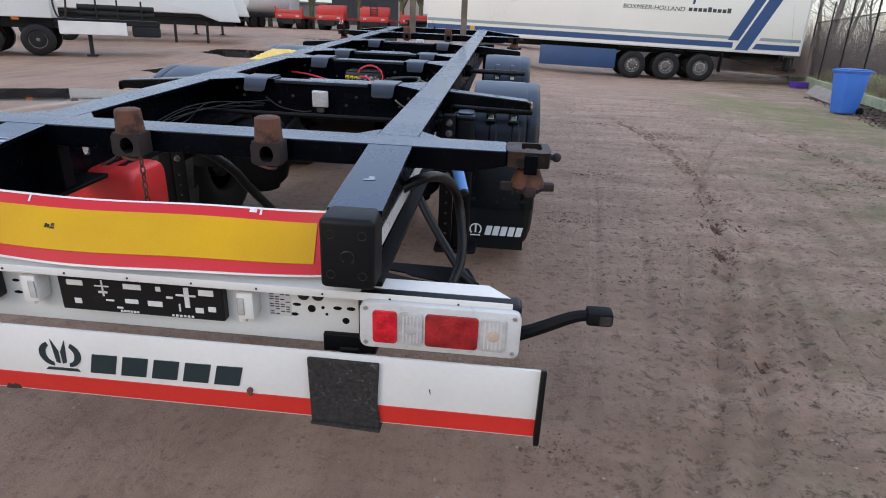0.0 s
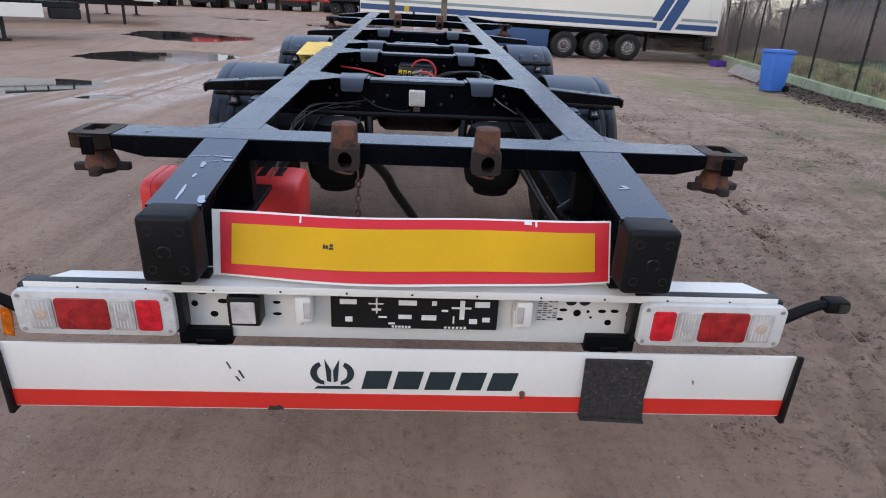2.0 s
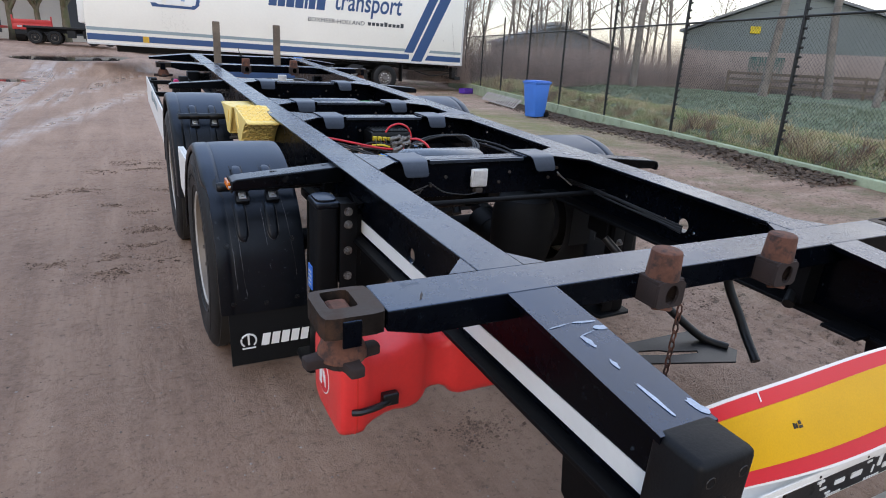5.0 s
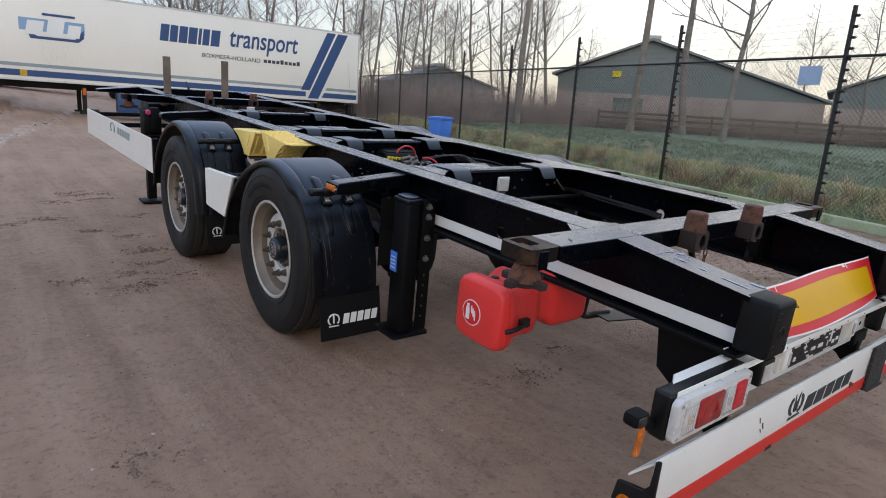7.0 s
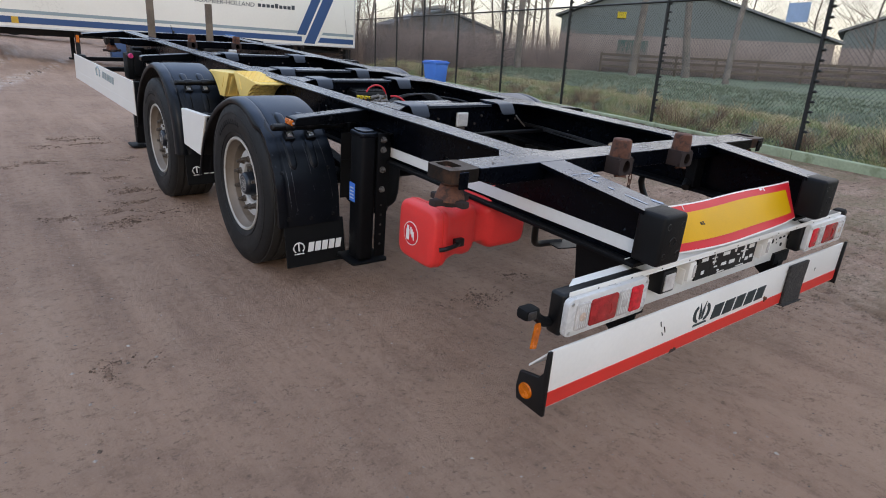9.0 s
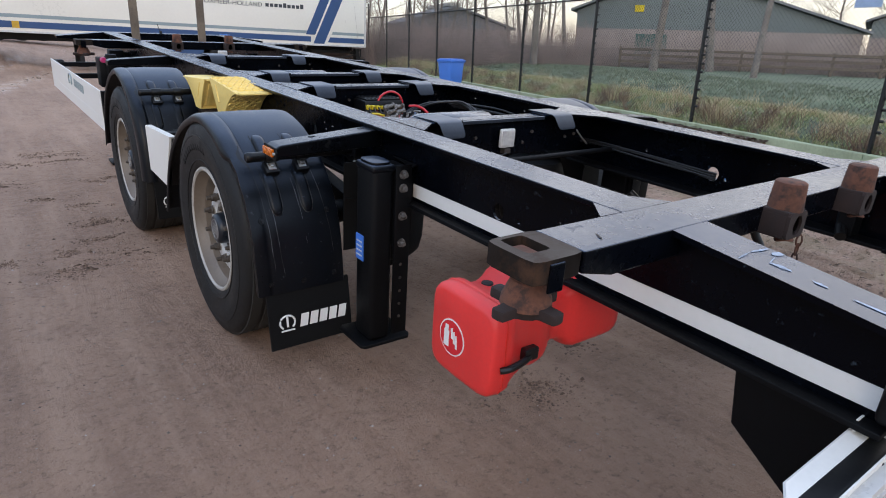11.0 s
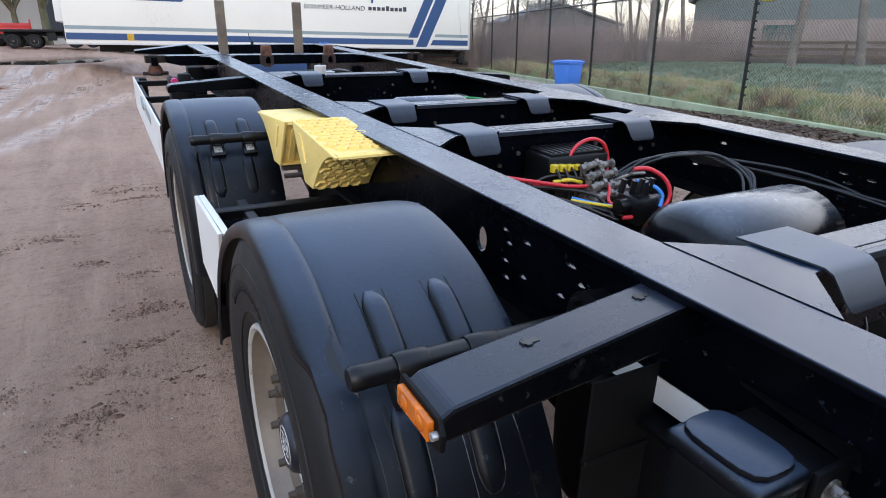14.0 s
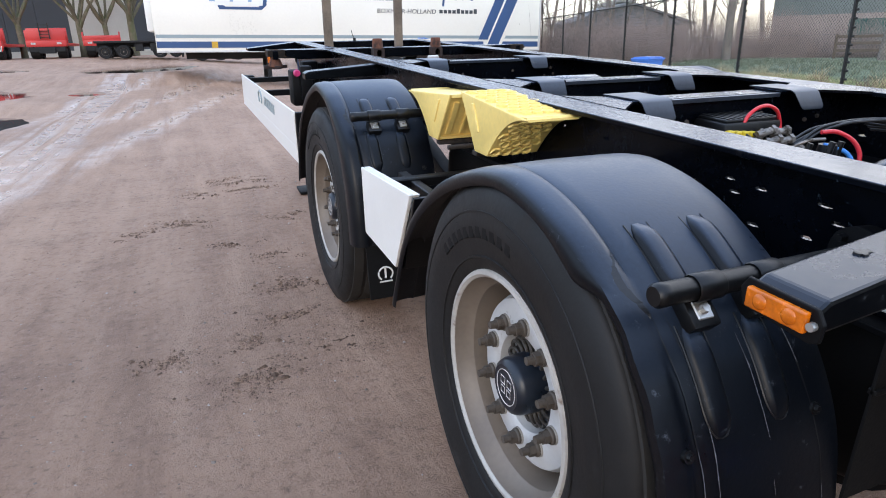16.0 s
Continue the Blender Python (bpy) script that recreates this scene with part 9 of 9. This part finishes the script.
BF = [(j * kb + i, j * kb + i + 1, (j + 1) * kb + i + 1, (j + 1) * kb + i) for j in range(len(bys) - 1) for i in range(kb - 1)]
bank = data_part("soil_bank", BV, BF, paint("dark_leafy_soil", (0.050, 0.037, 0.028), 0.95, var=0.7, s1=12, s2=60, bump=1.0, dirt=(0.11, 0.075, 0.05), dirt_at=0.56, dirt_scale=20))
tagged(bank, "dark crumbly soil heaped along the plinth", "soil", kind="structure")
g = np.random.default_rng(41)
n = 13000
y = 4.4 + 16.6 * g.uniform(0, 1, n)
u = -0.09 - np.abs(g.normal(0, 0.42, n))
x = 6.7 + 0.275 * y + u
keep = u > -1.3
x, y, u = x[keep], y[keep], u[keep]
n = len(x)
pile = 0.085 * np.exp(u / 0.30)
V = np.zeros((n, 4, 3))
a, tl = g.uniform(0, 6.28, n), g.uniform(-0.9, 0.9, n)
s = g.uniform(0.018, 0.05, n)
z = 0.004 + pile * g.uniform(0.2, 1.0, n) + np.array([rise(a_, b_) for a_, b_ in zip(x, y)])
for j, (p, q, bend) in enumerate(((-1, 0, 0.25), (0, -0.6, 0), (1, 0, 0.3), (0, 0.6, 0))):
    lx, ly = p * s, q * s
    V[:, j] = np.stack([x + lx * np.cos(a) - ly * np.sin(a), y + lx * np.sin(a) + ly * np.cos(a), z + np.abs(s * bend) + ly * tl + 0.012], 1)
F = [(i, i + 1, i + 2, i + 3) for i in np.arange(n) * 4]
o = data_part("leaf_litter", V.reshape(-1, 3).tolist(), F, M_LEAVES)
tagged(o, "brown fallen leaves drifted against the plinth", "leaves", kind="stuff")


def pebbles(name, pts, sizes, mat, label):
    octa = np.array([(1, 0, 0), (-1, 0, 0), (0, 1, 0), (0, -1, 0), (0, 0, 1), (0, 0, -1)], float)
    tri = np.array([(0, 2, 4), (2, 1, 4), (1, 3, 4), (3, 0, 4), (2, 0, 5), (1, 2, 5), (3, 1, 5), (0, 3, 5)])
    gg = np.random.default_rng(len(pts))
    sz_ = np.asarray(sizes)
    m = len(pts)
    base = np.array([(x, y, soil(x, y)) for x, y in pts])
    base[:, 2] += sz_ * 0.2
    q = octa[None] * (sz_[:, None, None] * gg.uniform(0.6, 1.3, (m, 1, 3)) * (1, 1, 0.75)) * gg.uniform(0.75, 1.2, (m, 6, 1))
    t = gg.uniform(0, 6.28, m)[:, None]
    V = np.stack([q[..., 0] * np.cos(t) - q[..., 1] * np.sin(t), q[..., 0] * np.sin(t) + q[..., 1] * np.cos(t), q[..., 2]], -1) + base[:, None]
    F = (tri[None] + 6 * np.arange(m)[:, None, None]).reshape(-1, 3)
    ob = data_part(name, V.reshape(-1, 3).tolist(), F.tolist(), mat)
    tagged(ob, label, "stones", kind="stuff")


g = np.random.default_rng(51)
pts = np.stack([g.uniform(-5.5, 8, 7000), -3 + 17 * g.uniform(0, 1, 7000) ** 1.3], 1)
pebbles("pebbles", pts.tolist(), np.clip(g.lognormal(-6.0, 0.45, 7000), 0.0012, 0.007), M_STONES, "small pale pebbles scattered on the sand")
# pale and dark bits strewn where the trailer stands
pts = np.stack([-4.2 + 3.9 * g.uniform(0, 1, 5200), -0.6 + 11.5 * g.uniform(0, 1, 5200) ** 1.1], 1)
pebbles("grit", pts.tolist(), np.clip(g.lognormal(-5.85, 0.5, 5200), 0.0014, 0.010), tinted("strewn_grit", (0.085, 0.055, 0.040), (0.46, 0.40, 0.35)), "loose grit strewn over the packed sand")
# crumbs of the same sand, thick on the driven side of the yard
pts = np.stack([0.8 + 5.6 * g.uniform(0, 1, 26000) ** 1.15, -1.2 + 9.5 * g.uniform(0, 1, 26000) ** 1.5], 1)
keep = np.array([noise.noise((x * 0.9, y * 0.7, 4)) + 0.6 * noise.noise((x * 4, y * 3, 2)) > -0.22 for x, y in pts])
pts = pts[keep]
pebbles("sand_crumbs", pts.tolist(), np.clip(g.lognormal(-5.7, 0.45, len(pts)), 0.0015, 0.009), tinted("sand_crumbs", (0.125, 0.088, 0.066), (0.36, 0.27, 0.215), 0.8), "crumbs of damp sand and grit beside the wheel tracks")
M_SOIL = paint("churned_soil", (0.105, 0.067, 0.047), 0.95, var=0.6, s1=30, s2=160, bump=0.9, dirt=(0.060, 0.034, 0.023), dirt_at=0.5, dirt_scale=40, spec=0.15)
SV, SF = [], []
for cx_, cy_, ra in CRUMBS:
    nn = 44
    k0 = len(SV)
    for j in range(nn):
        for i in range(nn):
            u, v = 2.6 * (i / (nn - 1) - 0.5), 2.6 * (j / (nn - 1) - 0.5)
            x, y = cx_ + u * ra * 1.6, cy_ + v * ra
            q = math.hypot(u, v)
            h = 0.016 * noise.noise((x * 11, y * 16, 3.3)) + 0.011 * noise.noise((x * 30, y * 40, 6.1)) + 0.006 * noise.noise((x * 75, y * 85, 2.2))
            SV.append((x, y, soil(x, y) + h * 1.15 - 0.009 - 0.022 * sstep(0.35, 1.25, q)))
    SF += [(k0 + j * nn + i, k0 + j * nn + i + 1, k0 + (j + 1) * nn + i + 1, k0 + (j + 1) * nn + i) for j in range(nn - 1) for i in range(nn - 1)]
tagged(data_part("churned_soil", SV, SF, M_SOIL), "dark churned soil breaking through the packed sand", "soil", kind="stuff")
cl, sz = [], []
for cx_, cy_, ra in CRUMBS:
    k = int((26000 if cx_ < 0 else 7000) * ra * ra) + (160 if cx_ < 0 else 60)
    q = g.normal(0, 0.62, (k, 2)) * (ra * 1.5, ra) + (cx_, cy_)
    q = q[[noise.noise((u * 9, v * 11, 7.7)) > -0.12 + 0.25 * g.random() for u, v in q]]
    k = len(q)
    cl += q.tolist()
    sz += np.clip(g.lognormal(-5.45, 0.50, k), 0.0014, 0.015).tolist()
for k0, k1, k2 in ((1.66, 0.428, -0.030), (1.76, 0.428, -0.030), (3.56, 0.477, -0.0334), (3.66, 0.477, -0.0334)):
    yy = 1.6 + 8.0 * g.uniform(0, 1, 900)
    lone = np.array([noise.noise((0.0, v * 1.7, k0 * 5)) for v in yy])
    yy = yy[lone > -0.12]
    xx = k0 + k1 * yy + k2 * yy * yy + g.normal(0, 0.022, len(yy))
    cl += np.stack([xx, yy], 1).tolist()
    sz += np.clip(g.lognormal(-5.0, 0.5, len(yy)), 0.002, 0.016).tolist()
pebbles("soil_clods", cl, sz, tinted("dark_clods", (0.070, 0.040, 0.027), (0.235, 0.150, 0.105)), "crumbled dark soil clods dropped on the yard")
